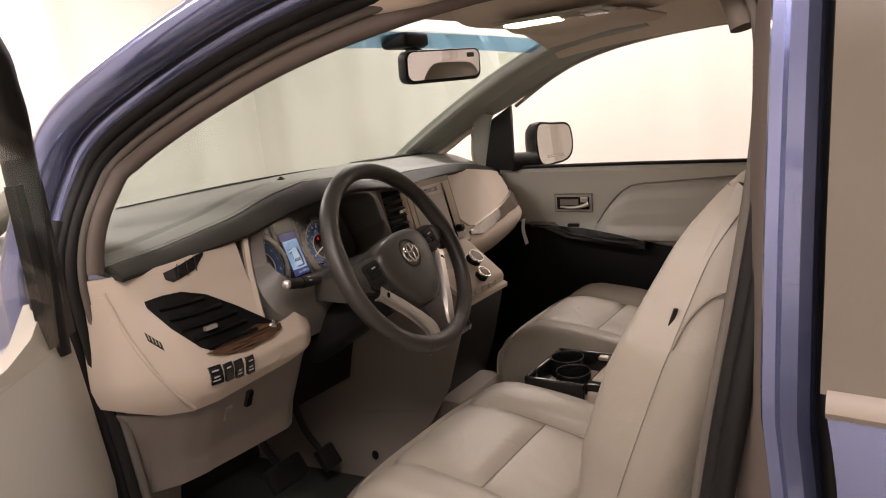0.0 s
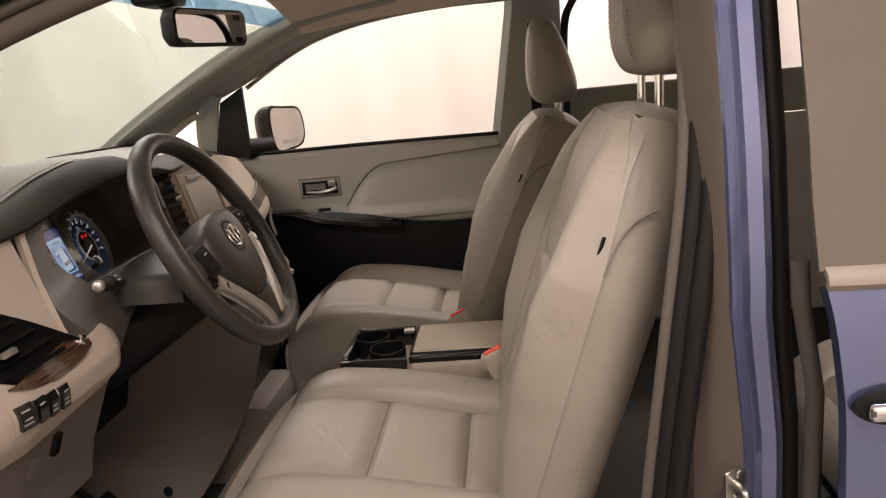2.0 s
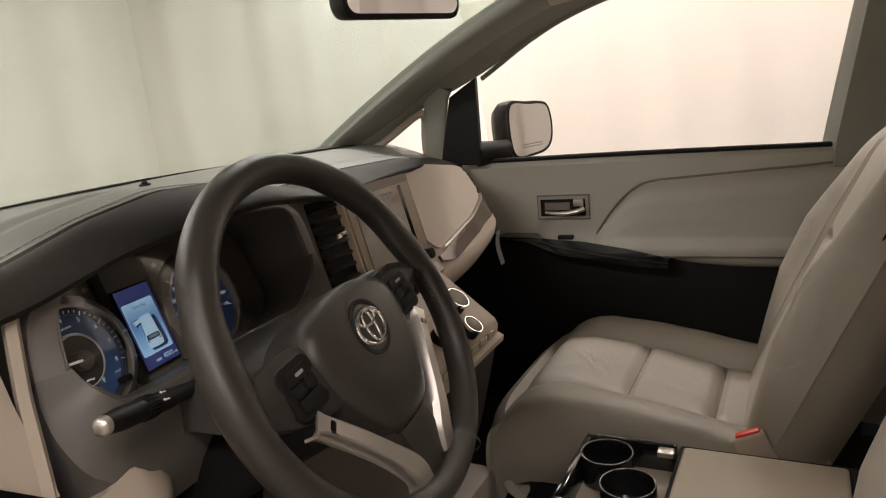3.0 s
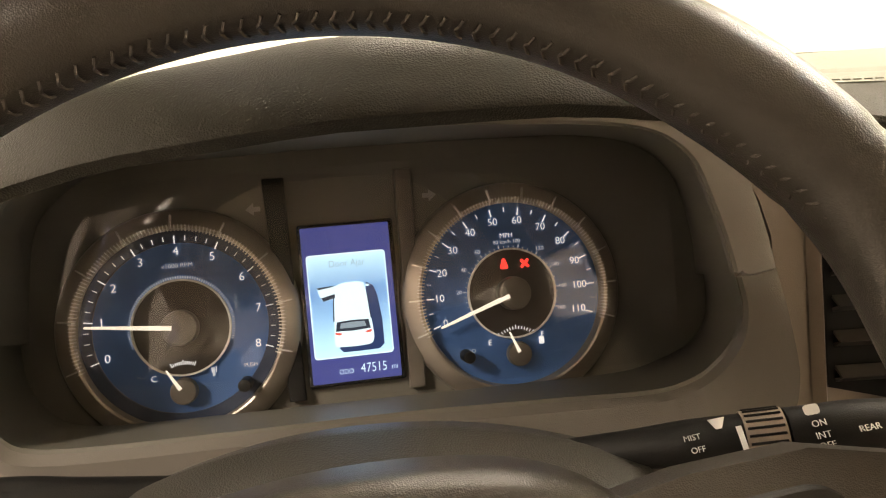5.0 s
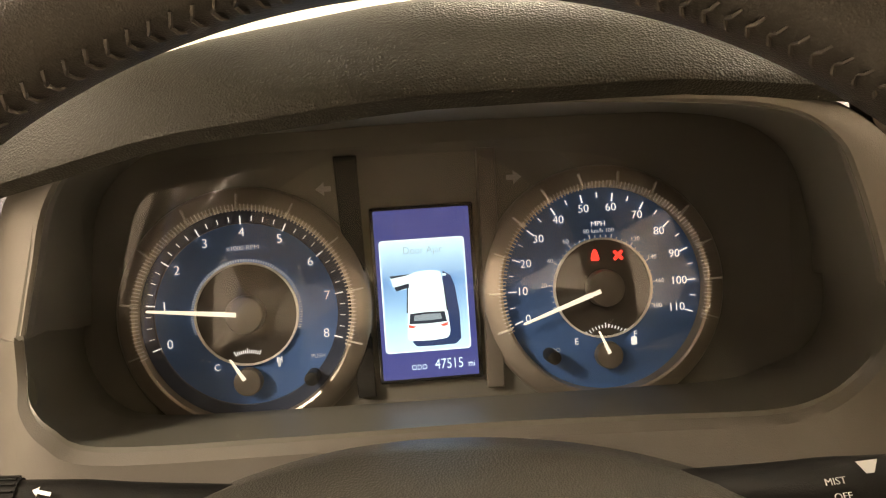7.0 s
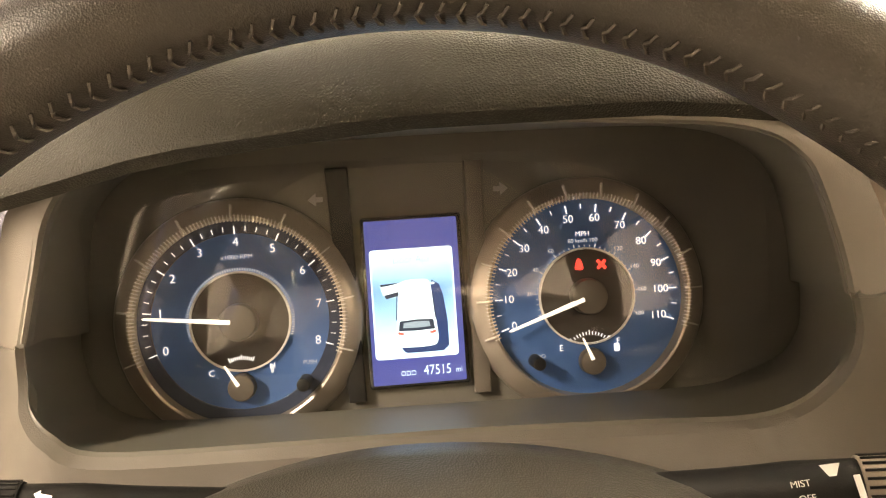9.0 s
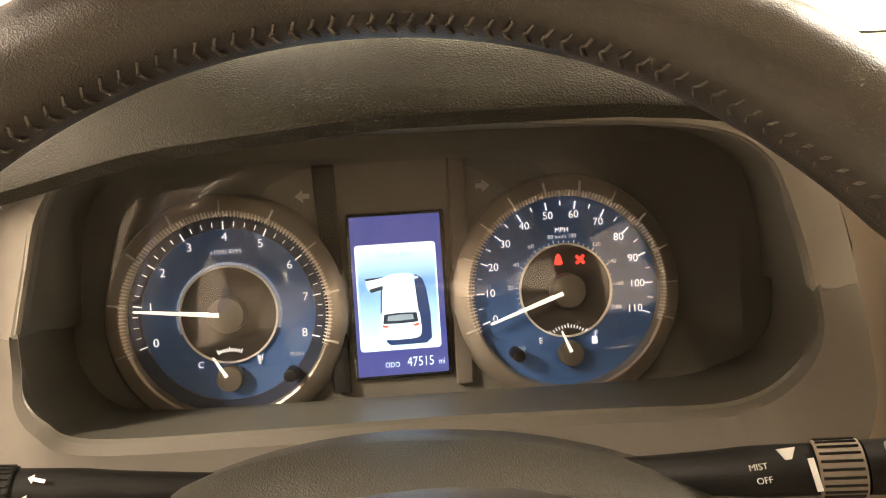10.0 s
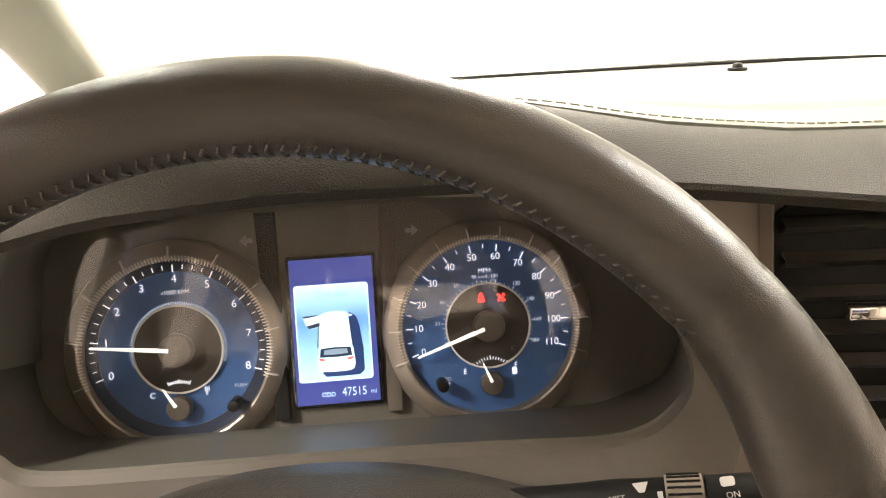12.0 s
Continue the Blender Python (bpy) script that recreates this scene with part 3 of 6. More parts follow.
# side air vent with slats, tab and wood trim
side_vent = part("side_vent", strip(drv, -0.823, -0.617, vent_top, vent_low, 0.004, 0.02, 36, 8), VENT_BLACK, dashboard, "black slatted side air vent")
for i in range(5):
    z0 = 1.078 - 0.019 * i
    x0 = max(-0.815, lerp(z0, (0.985, 1.005, 1.045, 1.088), (-0.74, -0.775, -0.803, -0.82)))
    x1 = lerp(z0, (0.985, 1.003, 1.048, 1.083, 1.099), (-0.63, -0.66, -0.69, -0.74, -0.78))
    part("slat", slab([[drv(x, z0 + dz, o) for dz, o in ((0.003, 0.005), (0.001, 0.010), (-0.002, 0.005))] for x in np.linspace(x0 + 0.004, x1 - 0.006, 14)], 0.002), VENT_BLACK, side_vent)
part("vent_tab", rounded((-0.012, -0.004, -0.0035), (0.012, 0.004, 0.0035), 0.001, 2, pose(*drv(-0.755, 1.035, 0.016))), SILVER, side_vent, "silver vent tab")
wood_top = key((-0.765, -0.72, -0.66, -0.615), (0.996, 1.004, 1.010, 0.997))
part("wood_trim", strip(drv, -0.772, -0.612, wood_top, key((-0.772, -0.74, -0.70, -0.64, -0.612), (0.994, 0.983, 0.975, 0.979, 0.988)), 0.008, 0.012, 24, 6), WOOD, dashboard, "glossy dark wood trim")
part("chrome_tip", rounded((-0.006, -0.003, -0.007), (0.006, 0.003, 0.007), 0.002, 2, pose(*drv(-0.628, 1.0, 0.010), 0, 25, 0)), CHROME, dashboard)
# demister slots above it
demist = part("demister_vent", strip(drv, -0.785, -0.705, key((-0.785, -0.72, -0.705), (1.133, 1.148, 1.150)), key((-0.785, -0.775, -0.73, -0.705), (1.122, 1.115, 1.126, 1.146)), 0.002, 0.01, 16, 4), GLOSS_BLACK, dashboard, "small black demister vent")
for i in range(3):
    x = -0.765 + 0.018 * i
    part("rib", tube([drv(x, 1.117 + 0.003 * i, 0.003), drv(x + 0.004, 1.142 + 0.003 * i, 0.003)], 0.001, 4, 6), BLACK, demist)
# roller wheel slot
knurl = part("vent_roller", strip(drv, -0.838, -0.824, key((-0.838, -0.824), (1.048, 1.028)), key((-0.838, -0.824), (1.034, 1.014)), 0.003, 0.006, 4, 4), BLACK, dashboard, "small ribbed vent roller")
for i in range(4):
    part("rib", tube([drv(-0.836 + 0.003 * i, 1.044 - 0.0045 * i, 0.004), drv(-0.836 + 0.003 * i, 1.035 - 0.0045 * i, 0.004)], 0.0007, 3, 5), TAN, knurl)
# recessed switch bank
part("switch_recess", strip(drv, -0.785, -0.615, key((-0.785, -0.65, -0.615), (0.982, 0.972, 0.964)), key((-0.785, -0.65, -0.63, -0.615), (0.938, 0.932, 0.935, 0.952)), 0.004, 0.004, 20, 6), CREAM, dashboard, "shallow cream recess")
for i, (x, w) in enumerate(((-0.771, 0.020), (-0.747, 0.016), (-0.726, 0.015), (-0.702, 0.015))):
    z = 0.9585 - 0.0025 * i
    sw = part("switch", strip(drv, x - w / 2, x + w / 2, z + 0.016, z - 0.016, 0.010, 0.008, 4, 4), GLOSS_BLACK, dashboard, "black push switch with white marking")
    for dz, ww in ((0.008, 0.35), (-0.003, 0.3), (-0.009, 0.4)):
        if (i + int(dz * 1000)) % 3 != 1:
            part("marking", strip(drv, x - w * ww, x + w * ww * 0.6, z + dz + 0.0011, z + dz - 0.0011, 0.0105, 0.001, 3, 3), GREY_INK, sw)
# knee panel
# added dark sheet paints the shaded footwell opening past the column
part("footwell_shade", strip(drv, -0.50, -0.22, 0.955, 0.70, -0.05, 0.02, 16, 8), DARK_TRIM, dashboard, "dark sheet standing in for the shaded footwell opening beneath the steering column")
part("knee_panel", strip(drv, -0.885, -0.475, key((-0.885, -0.8, -0.6, -0.54, -0.27), (0.91, 0.899, 0.912, 0.925, 0.93)), key((-0.86, -0.75, -0.5, -0.27), (0.745, 0.752, 0.742, 0.738)), -0.006, 0.02, 40, 14), TAUPE, dashboard, "taupe knee panel under the steering column")
part("panel_latch", strip(drv, -0.688, -0.676, 0.885, 0.855, 0.002, 0.012, 4, 4), GLOSS_BLACK, dashboard, "small black switch")
part("panel_clip", strip(drv, -0.733, -0.719, 0.872, 0.848, 0.0, 0.012, 4, 4), TAUPE, dashboard)
# end cap and kick panel by the door
rows = []
for z in np.linspace(1.11, 0.42, 22):
    y0 = lerp(z, (0.42, 0.60, 0.90, 1.0, 1.11), (0.40, 0.33, 0.25, 0.24, 0.26))
    rows.append([(-0.872, y0 + 0.22, z), (-0.874, y0 + 0.06, z), (-0.866, y0 + 0.01, z), (-0.845, y0 - 0.012, z), (-0.80, y0 + 0.0, z), (-0.74, y0 + 0.05, z)])
part("kick_panel", slab([r for r in rows if r[0][2] < 0.94], 0.015), TAUPE, dashboard, "taupe kick panel")
part("end_cap", slab([r for r in rows if r[0][2] > 0.89], 0.015), CREAM, dashboard, "cream end cap of the dashboard")


# fascia on the passenger's side
def pas(x, z, off=0.0):
    y = lerp(x, (0.10, 0.25, 0.45, 0.60, 0.68, 0.72, 0.76, 0.79), (0.235, 0.245, 0.27, 0.305, 0.335, 0.365, 0.42, 0.50))
    y += (z - 0.99) * 0.62 + 2.2 * max(0, 0.97 - z) ** 1.5 * 2
    return Vector((x, y - off, z))


part("passenger_fascia", strip(pas, 0.135, 0.80, lambda x: lerp(x, XS, EDGE_Z) - 0.002, key((0.13, 0.2, 0.35, 0.55, 0.70, 0.80), (0.86, 0.86, 0.875, 0.905, 0.94, 0.97)), 0.0, 0.03, 50, 18), CREAM, dashboard, "cream moulded passenger panel")
part("airbag_door", strip(pas, 0.165, 0.665, key((0.165, 0.4, 0.60, 0.665), (1.155, 1.142, 1.115, 1.09)), key((0.165, 0.22, 0.45, 0.60, 0.665), (1.06, 1.005, 1.02, 1.035, 1.05)), 0.006, 0.012, 40, 12), CREAM, dashboard, "smooth cream airbag door")
pv = part("side_vent", strip(pas, 0.672, 0.735, key((0.672, 0.69, 0.735), (1.095, 1.098, 1.06)), key((0.672, 0.70, 0.735), (1.035, 1.02, 1.015)), 0.004, 0.02, 10, 6), GLOSS_BLACK, dashboard, "black slatted side air vent")
for i in range(5):
    z = 1.082 - 0.013 * i
    part("slat", slab([[pas(x, z + dz - 0.25 * (x - 0.68), o) for dz, o in ((0.002, 0.004), (0, 0.010), (-0.002, 0.004))] for x in np.linspace(0.675, 0.73 - 0.003 * (4 - i), 6)], 0.0015), BEZEL_GREY, pv)
part("wood_trim", strip(pas, 0.205, 0.735, key((0.205, 0.30, 0.5, 0.66, 0.735), (0.995, 1.004, 1.020, 1.035, 1.018)), key((0.205, 0.26, 0.5, 0.68, 0.735), (0.985, 0.975, 0.99, 0.99, 0.985)), 0.008, 0.014, 36, 6), WOOD, dashboard, "glossy dark wood trim strip")
part("chrome_strip", strip(pas, 0.24, 0.66, key((0.24, 0.5, 0.66), (1.006, 1.024, 1.039)), key((0.24, 0.5, 0.66), (1.002, 1.020, 1.034)), 0.010, 0.012, 20, 3), SILVER, dashboard)
part("glove_box", strip(pas, 0.14, 0.76, key((0.14, 0.35, 0.55, 0.76), (0.865, 0.88, 0.905, 0.955)), 0.62, -0.03, 0.02, 20, 8), DARK_TRIM, dashboard, "dark glove box lid")
# warning tag hanging from the dash
tag_ = thing("paper_tag", (0.70, 0.33, 0.87), "small white paper tag hanging under the dashboard", "tag")
part("sheet", slab([[(0.70 + 0.012 * u, 0.325 + 0.006 * math.sin(4 * v), 0.93 - 0.09 * v) for u in (-1, 0, 1)] for v in np.linspace(0, 1, 8)], 0.001), WHITE_INK, tag_)


# centre: air vent, screen, climate panel
def mid(x, z, off=0.0):
    y = lerp(z, (0.60, 0.70, 0.86, 0.90, 0.985, 1.0, 1.17), (0.19, 0.15, 0.105, 0.098, 0.20, 0.222, 0.262))
    return Vector((x, y - off, z))


def mid_left(x, z, off=0.0):
    """The centre panel, its edge following the leg of the cluster surround."""
    return mid(x + lerp(z, (0.985, 1.12, 1.17), (0.028, 0.026, 0.002)) * max(0.0, (-0.10 - x) / 0.105), z, off)


part("centre_fascia", strip(mid_left, -0.205, 0.150, lambda x: lerp(x, XS, EDGE_Z) - 0.002, 0.985, 0.0, 0.02, 24, 12), BEZEL_GREY, dashboard, "bronze-grey plastic centre panel")
VENT_SLAT = material("vent_slat", (0.030, 0.027, 0.023), 0.32, vary=0.1)
cv = part("centre_vent", strip(mid, -0.155, -0.082, key((-0.155, -0.145, -0.082), (1.155, 1.163, 1.160)), key((-0.155, -0.10, -0.082), (1.035, 1.022, 1.03)), 0.005, 0.02, 8, 10), VENT_BLACK, dashboard, "black slatted centre air vent")
for i in range(7):
    z = 1.150 - 0.018 * i
    part("slat", slab([[mid(x, z + dz, o) for dz, o in ((0.003, 0.006), (0.001, 0.012), (-0.002, 0.006))] for x in np.linspace(-0.152, -0.086, 6)], 0.002), VENT_SLAT, cv)
part("vent_tab", rounded((-0.013, -0.004, -0.004), (0.013, 0.004, 0.004), 0.0015, 2, pose(*mid(-0.112, 1.110, 0.020))), CHROME, cv, "chrome vent tab")
part("vent_trim", slab([[mid(x, z, o) for x, o in ((-0.162, 0.002), (-0.158, 0.009), (-0.155, 0.004))] for z in np.linspace(1.165, 1.02, 10)], 0.008), BEZEL_GREY, dashboard)
part("vent_trim", slab([[mid(x, z, o) for x, o in ((-0.083, 0.004), (-0.076, 0.012), (-0.066, 0.008))] for z in np.linspace(1.163, 1.0, 10)], 0.01), CREAM, dashboard)
# on the screens this pale colour stands in for the white curtain's reflection
SHEEN_GREY = material("pale_sheen_grey", (0.42, 0.38, 0.33), 0.22, vary=0.03)
head = part("head_unit", strip(mid, -0.066, 0.128, 1.152, 0.998, 0.012, 0.02, 10, 8), CREAM, dashboard, "cream head unit surround")
part("screen", strip(mid, -0.050, 0.085, 1.126, 1.032, 0.0145, 0.006, 8, 6), SHEEN_GREY, head, "switched-off touch screen, coloured with its pale reflection")
part("disc_slot", strip(mid, -0.030, 0.065, 1.144, 1.134, 0.0145, 0.006, 8, 3), GLOSS_BLACK, head, "black disc slot")
part("screen_edge", slab([[mid(x, z, o) for x, o in ((0.090, 0.012), (0.093, 0.017), (0.096, 0.012))] for z in np.linspace(1.15, 1.0, 8)], 0.005), GLOSS_BLACK, head)
for kz in (1.022,):
    bm = bmesh.new()
    disc(bm, 0.011, 0.018, frame_of(mid(0.108, kz, 0.012), (1, 0, 0), (0, 0.25, 1)), 28, 0.0095, 0.002)
    part("knob", bm, BLACK, head, "black rotary knob")
bm = bmesh.new()
box(bm, (0.098, 0.235, 1.035), (0.122, 0.262, 1.062), 0.002)
part("push_button", bm, GLOSS_BLACK, head)

climate = part("climate_panel", strip(mid, -0.095, 0.125, 0.992, 0.872, 0.004, 0.03, 14, 12), CREAM, dashboard, "cream climate control panel")
part("display", strip(mid, -0.045, 0.060, 0.978, 0.952, 0.006, 0.004, 6, 4), SHEEN_GREY, climate)
for x, z, r in ((0.062, 0.945, 0.021), (-0.040, 0.925, 0.017), (0.030, 0.912, 0.017)):
    n = frame_of(mid(x, z, 0.004), (1, 0, 0), (0, 1.0, 0.85))
    bm = bmesh.new()
    disc(bm, r, 0.018, n, 36, r * 0.93, 0.002)
    kn = part("dial_knob", bm, BLACK, climate, "black rotary dial with a silver cap")
    bm = bmesh.new()
    ring(bm, [(r * 0.93, 0.016), (r * 1.03, 0.016), (r * 1.03, 0.021), (r * 0.93, 0.021)], n, 36)
    part("ring", bm, CHROME, kn)
    bm = bmesh.new()
    disc(bm, r * 0.85, 0.003, n @ Matrix.Translation((0, 0, 0.018)), 32, bevel=0.001)
    part("cap", bm, BEZEL_GREY, kn)
for i in range(6):
    x = -0.08 + 0.034 * i
    part("button", strip(mid, x - 0.013, x + 0.013, 0.892, 0.880, 0.008, 0.006, 3, 3), TAN, climate)
part("climate_edge", slab([[(x, y, z) for x in np.linspace(-0.10, 0.130, 12)] for y, z in ((0.100, 0.878), (0.088, 0.872), (0.090, 0.862), (0.11, 0.855))], 0.008), CREAM, dashboard)

# lower stack: dark side panel, silver edge, taupe side of the tunnel
part("console_front", strip(mid, -0.10, 0.13, 0.868, 0.60, 0.002, 0.04, 12, 10), BLACK, dashboard, "black lower console front")
for i in range(4):
    part("button", strip(mid, -0.085 + 0.018 * i, -0.073 + 0.018 * i, 0.80, 0.788, 0.005, 0.006, 3, 3), GREY_INK, dashboard)
part("silver_edge", tube([mid(-0.098, 0.83, 0.006), mid(-0.104, 0.76, 0.006), mid(-0.108, 0.68, 0.006), mid(-0.108, 0.64, 0.004)], 0.0045, 16, 8), SILVER, dashboard, "silver edge strip")
rows = []
for y in np.linspace(0.10, 0.74, 16):
    xt, xb = lerp(y, (0.10, 0.2, 0.74), (-0.100, -0.125, -0.20)), lerp(y, (0.10, 0.16, 0.34, 0.74), (-0.10, -0.125, -0.212, -0.26))
    zt = lerp(y, (0.10, 0.18, 0.3, 0.74), (0.90, 0.93, 0.97, 0.97))
    zb = lerp(y, (0.10, 0.14, 0.20, 0.30), (0.80, 0.66, 0.55, 0.413))
    rows.append([(xt + (xb - xt) * k, y, zt + (zb - zt) * k) for k in np.linspace(0, 1, 10)])
tun = part("tunnel_side", slab(rows, 0.02), TAUPE, dashboard, "taupe side panel of the centre tunnel")
part("tunnel_seam", tube([(-0.203, 0.36, 0.60), (-0.165, 0.26, 0.60), (-0.135, 0.19, 0.60)], 0.002, 10, 6), LEATHER_SEAM, tun)
bm = bmesh.new()
disc(bm, 0.011, 0.003, frame_of((-0.205, 0.335, 0.482), (0, 1, 0), (0.2, 0, 1)), 20, 0.009)
part("clip", bm, DARK_TRIM, tun)
bm = bmesh.new()
box(bm, (-0.10, 0.12, 0.413), (0.13, 0.75, 0.62), 0.03)
part("tunnel", bm, TAUPE, dashboard, "taupe centre tunnel")
# gear selector beside the wheel
shifter = thing("gear_selector", (-0.105, 0.17, 1.0), "short gear lever with a silver and black grip in the dashboard", "gear lever")
part("base", rounded((-0.145, 0.165, 0.985), (-0.075, 0.235, 1.02), 0.008), GLOSS_BLACK, shifter)
part("lever", tube([(-0.11, 0.20, 1.0), (-0.11, 0.165, 1.02), (-0.105, 0.145, 1.03)], (0.009, 0.008, 0.012), 12, 12), SILVER, shifter)
part("grip", rounded((-0.128, 0.105, 1.020), (-0.085, 0.150, 1.050), 0.011, 3), BLACK, shifter, "black leather grip")
part("grip_cap", rounded((-0.118, 0.103, 1.047), (-0.095, 0.146, 1.056), 0.004, 2), SILVER, shifter)
# pedals
pedals = thing("pedals", (-0.39, 0.45, 0.42), "black rubber brake and accelerator pedals", "pedals")
for x, w, z in ((-0.43, 0.055, 0.53), (-0.29, 0.028, 0.50), (-0.68, 0.04, 0.46)):
    part("pedal_pad", rounded((-w, -0.012, -0.03), (w, 0.012, 0.03), 0.006, 2, pose(x, 0.42, z, -35)), RUBBER, pedals)
    part("pedal_arm", tube([(x, 0.43, z), (x, 0.50, z + 0.08), (x, 0.55, z + 0.25)], 0.009, 10, 8), BLACK, pedals)

# ---- steering wheel ----
WHEEL = frame_of((-0.3782, 0.0295, 1.0698), (0.9893, 0.1257, 0.0744), (-0.1217, 0.4282, 0.8954))  # local x right, y up along the wheel, z towards the driver


def steering_wheel():
    w = thing("steering_wheel", WHEEL, "black leather steering wheel with silver spoke trim and stitching", "steering wheel", local=True)
    R, r = 0.1914, 0.0162
    JOINTS = (34, 146, 243, 288)
    rows = []
    for a in np.linspace(0, 2 * math.pi, 240, endpoint=False):
        deg = math.degrees(a)
        fat = 1.0 + 0.06 * math.exp(-((deg - 45) / 12) ** 2) + 0.06 * math.exp(-((deg - 135) / 12) ** 2)
        for q in JOINTS:
            fat -= 0.06 * math.exp(-((deg - q) / 0.7) ** 2)
        flare = 0.009 * (math.exp(-((deg - 14) / 13) ** 2) + math.exp(-((deg - 166) / 13) ** 2))
        row = []
        for b in np.linspace(0, 2 * math.pi, 28, endpoint=False):
            q = R + r * fat * math.cos(b) - flare * max(0.0, -math.cos(b))
            row.append((q * math.cos(a), q * math.sin(a) * (1 if math.sin(a) > 0 else 0.95), r * fat * 1.06 * math.sin(b)))
        rows.append(row)
    rim = part("rim", grid(rows, close_u=True, close_v=True), BLACK_LEATHER, w, "worn black leather rim")
    # cross stitching along the inner side of the rim
    bm = bmesh.new()
    for a in np.linspace(0, 2 * math.pi, 215, endpoint=False):
        for b0, b1, da in ((154, 167, 0.011), (180, 167, 0.011)):
            pts = []
            for k in (0.0, 0.5, 1.0):
                b, aa = radians(b0 + (b1 - b0) * k), a + da * k
                lift = r * (1.015 + 0.045 * math.sin(math.pi * k))
                q = R + lift * math.cos(b)
                pts.append(Vector((q * math.cos(aa), q * math.sin(aa), lift * 1.06 * math.sin(b))))
            tube(pts, 0.00055, 4, 5, bm=bm, raw=True)
    part("stitching", bm, BLACK_THREAD, rim)
    for a in JOINTS:
        rows = []
        for da in (-0.5, 0.5):
            q = radians(a + da)
            rows.append([((R + r * 0.965 * math.cos(b)) * math.cos(q), (R + r * 0.965 * math.cos(b)) * math.sin(q), r * 1.02 * math.sin(b)) for b in np.linspace(0, 2 * math.pi, 20, endpoint=False)])
        part("leather_joint", grid(rows, close_v=True), BLACK_THREAD, rim)
    H = Matrix.Translation((-0.004, -0.005, -0.005))
    # airbag cover
    out = [(-0.088, 0.024), (-0.06, 0.047), (0.0, 0.055), (0.06, 0.047), (0.088, 0.024), (0.084, -0.02), (0.062, -0.068), (0.030, -0.098), (-0.030, -0.098), (-0.062, -0.068), (-0.084, -0.02)]
    loop = smooth_path([(x, y, 0) for x, y in out], 64, closed=True)
    rows = []
    for s, h in ((0.92, -0.05), (1.0, -0.02), (1.0, 0.004), (0.985, 0.012), (0.94, 0.018), (0.8, 0.023), (0.5, 0.026), (0.1, 0.027)):
        rows.append([H @ Vector((p.x * s, p.y * s - 0.004 * (1 - s), h)) for p in loop])
    cover = part("airbag_cover", grid(rows, close_v=True, caps=True), BLACK_LEATHER, w, "black grained airbag cover")
    part("crease", tube([H @ Vector(p) for p in ((-0.075, 0.012, 0.0195), (-0.045, 0.002, 0.0245), (-0.035, -0.005, 0.0252))], 0.0009, 14, 6), BLACK, cover)
    # emblem: three plain ovals
    E = H @ Matrix.Translation((0.0, 0.004, 0.0268))
    for rx, ry, oy, t in ((0.0245, 0.0185, 0, 0.0022), (0.0085, 0.0175, 0, 0.0018), (0.0165, 0.0075, 0.0095, 0.0018)):
        pts = [E @ Vector((rx * math.cos(a), oy + ry * math.sin(a), 0.001)) for a in np.linspace(0, 2 * math.pi, 40, endpoint=False)]
        part("emblem_ring", tube(pts, t, sides=8, closed=True, up=(0.01, 0.02, 1), raw=True), CHROME, cover)
    bm = bmesh.new()
    ring(bm, [(0.0255, -0.002), (0.031, -0.002), (0.030, 0.0006), (0.0255, 0.0)], E, 40)
    part("emblem_recess", bm, BLACK, cover)
    # spokes with switch pods
    for sd in (-1, 1):
        rows = []
        for x, y0, y1, z in ((0.070, 0.030, -0.036, 0.002), (0.10, 0.034, -0.030, 0.002), (0.135, 0.034, -0.018, 0.000), (0.165, 0.026, -0.002, -0.002), (0.176, 0.022, 0.002, -0.003)):
            rows.append([H @ Vector((sd * x, y, z + d)) for y, d in ((y0, -0.012), (y0, 0.0), (y0 - 0.008, 0.005), ((y0 + y1) / 2, 0.007), (y1 + 0.008, 0.005), (y1, 0.0), (y1, -0.012))])
        spoke = part("spoke", slab(rows, 0.004 * sd), BLACK_LEATHER, w, "black side spoke")
        pod = part("switch_pod", plate([(sd * 0.113 + px, 0.004 + py) for px, py in round_rect(-0.026, -0.026, 0.026, 0.026, 0.011)], 0.006, None, H @ Matrix.Translation((0, 0, 0.006)), 0.002), BLACK, w, "black switch pod with grey buttons")
        for bx, by, bw, bh in ((0, 0.013, 0.018, 0.006), (-0.009, 0.0, 0.008, 0.006), (0.009, 0.0, 0.008, 0.006), (0, -0.013, 0.018, 0.006)):
            part("button", plate([(sd * 0.113 + bx + px, 0.004 + by + py) for px, py in round_rect(-bw, -bh, bw, bh, 0.003)], 0.004, None, H @ Matrix.Translation((0, 0, 0.011)), 0.001), DARK_TRIM, pod)
        part("marking", plate([(sd * 0.113 + px, 0.004 + py) for px, py in round_rect(-0.006, 0.0115, 0.006, 0.0145, 0.001)], 0.0006, None, H @ Matrix.Translation((0, 0, 0.0152))), GREY_INK, pod)
        # silver arm from the side down to the lower spoke
        arm = [(sd * 0.124, -0.026, 0.006), (sd * 0.112, -0.040, 0.008), (sd * 0.084, -0.075, 0.010), (sd * 0.055, -0.115, 0.010), (sd * 0.038, -0.140, 0.006), (sd * 0.034, -0.160, 0.0)]
        pts = smooth_path([H @ Vector(p) for p in arm], 24)
        rows = []
        for i, p in enumerate(pts):
            t = (pts[min(i + 1, 23)] - pts[max(i - 1, 0)]).normalized()
            n = t.cross(Vector((0, 0, 1))).normalized()
            wd = lerp(i / 23, (0, 0.15, 0.5, 0.8, 1), (0.012, 0.008, 0.0085, 0.013, 0.016))
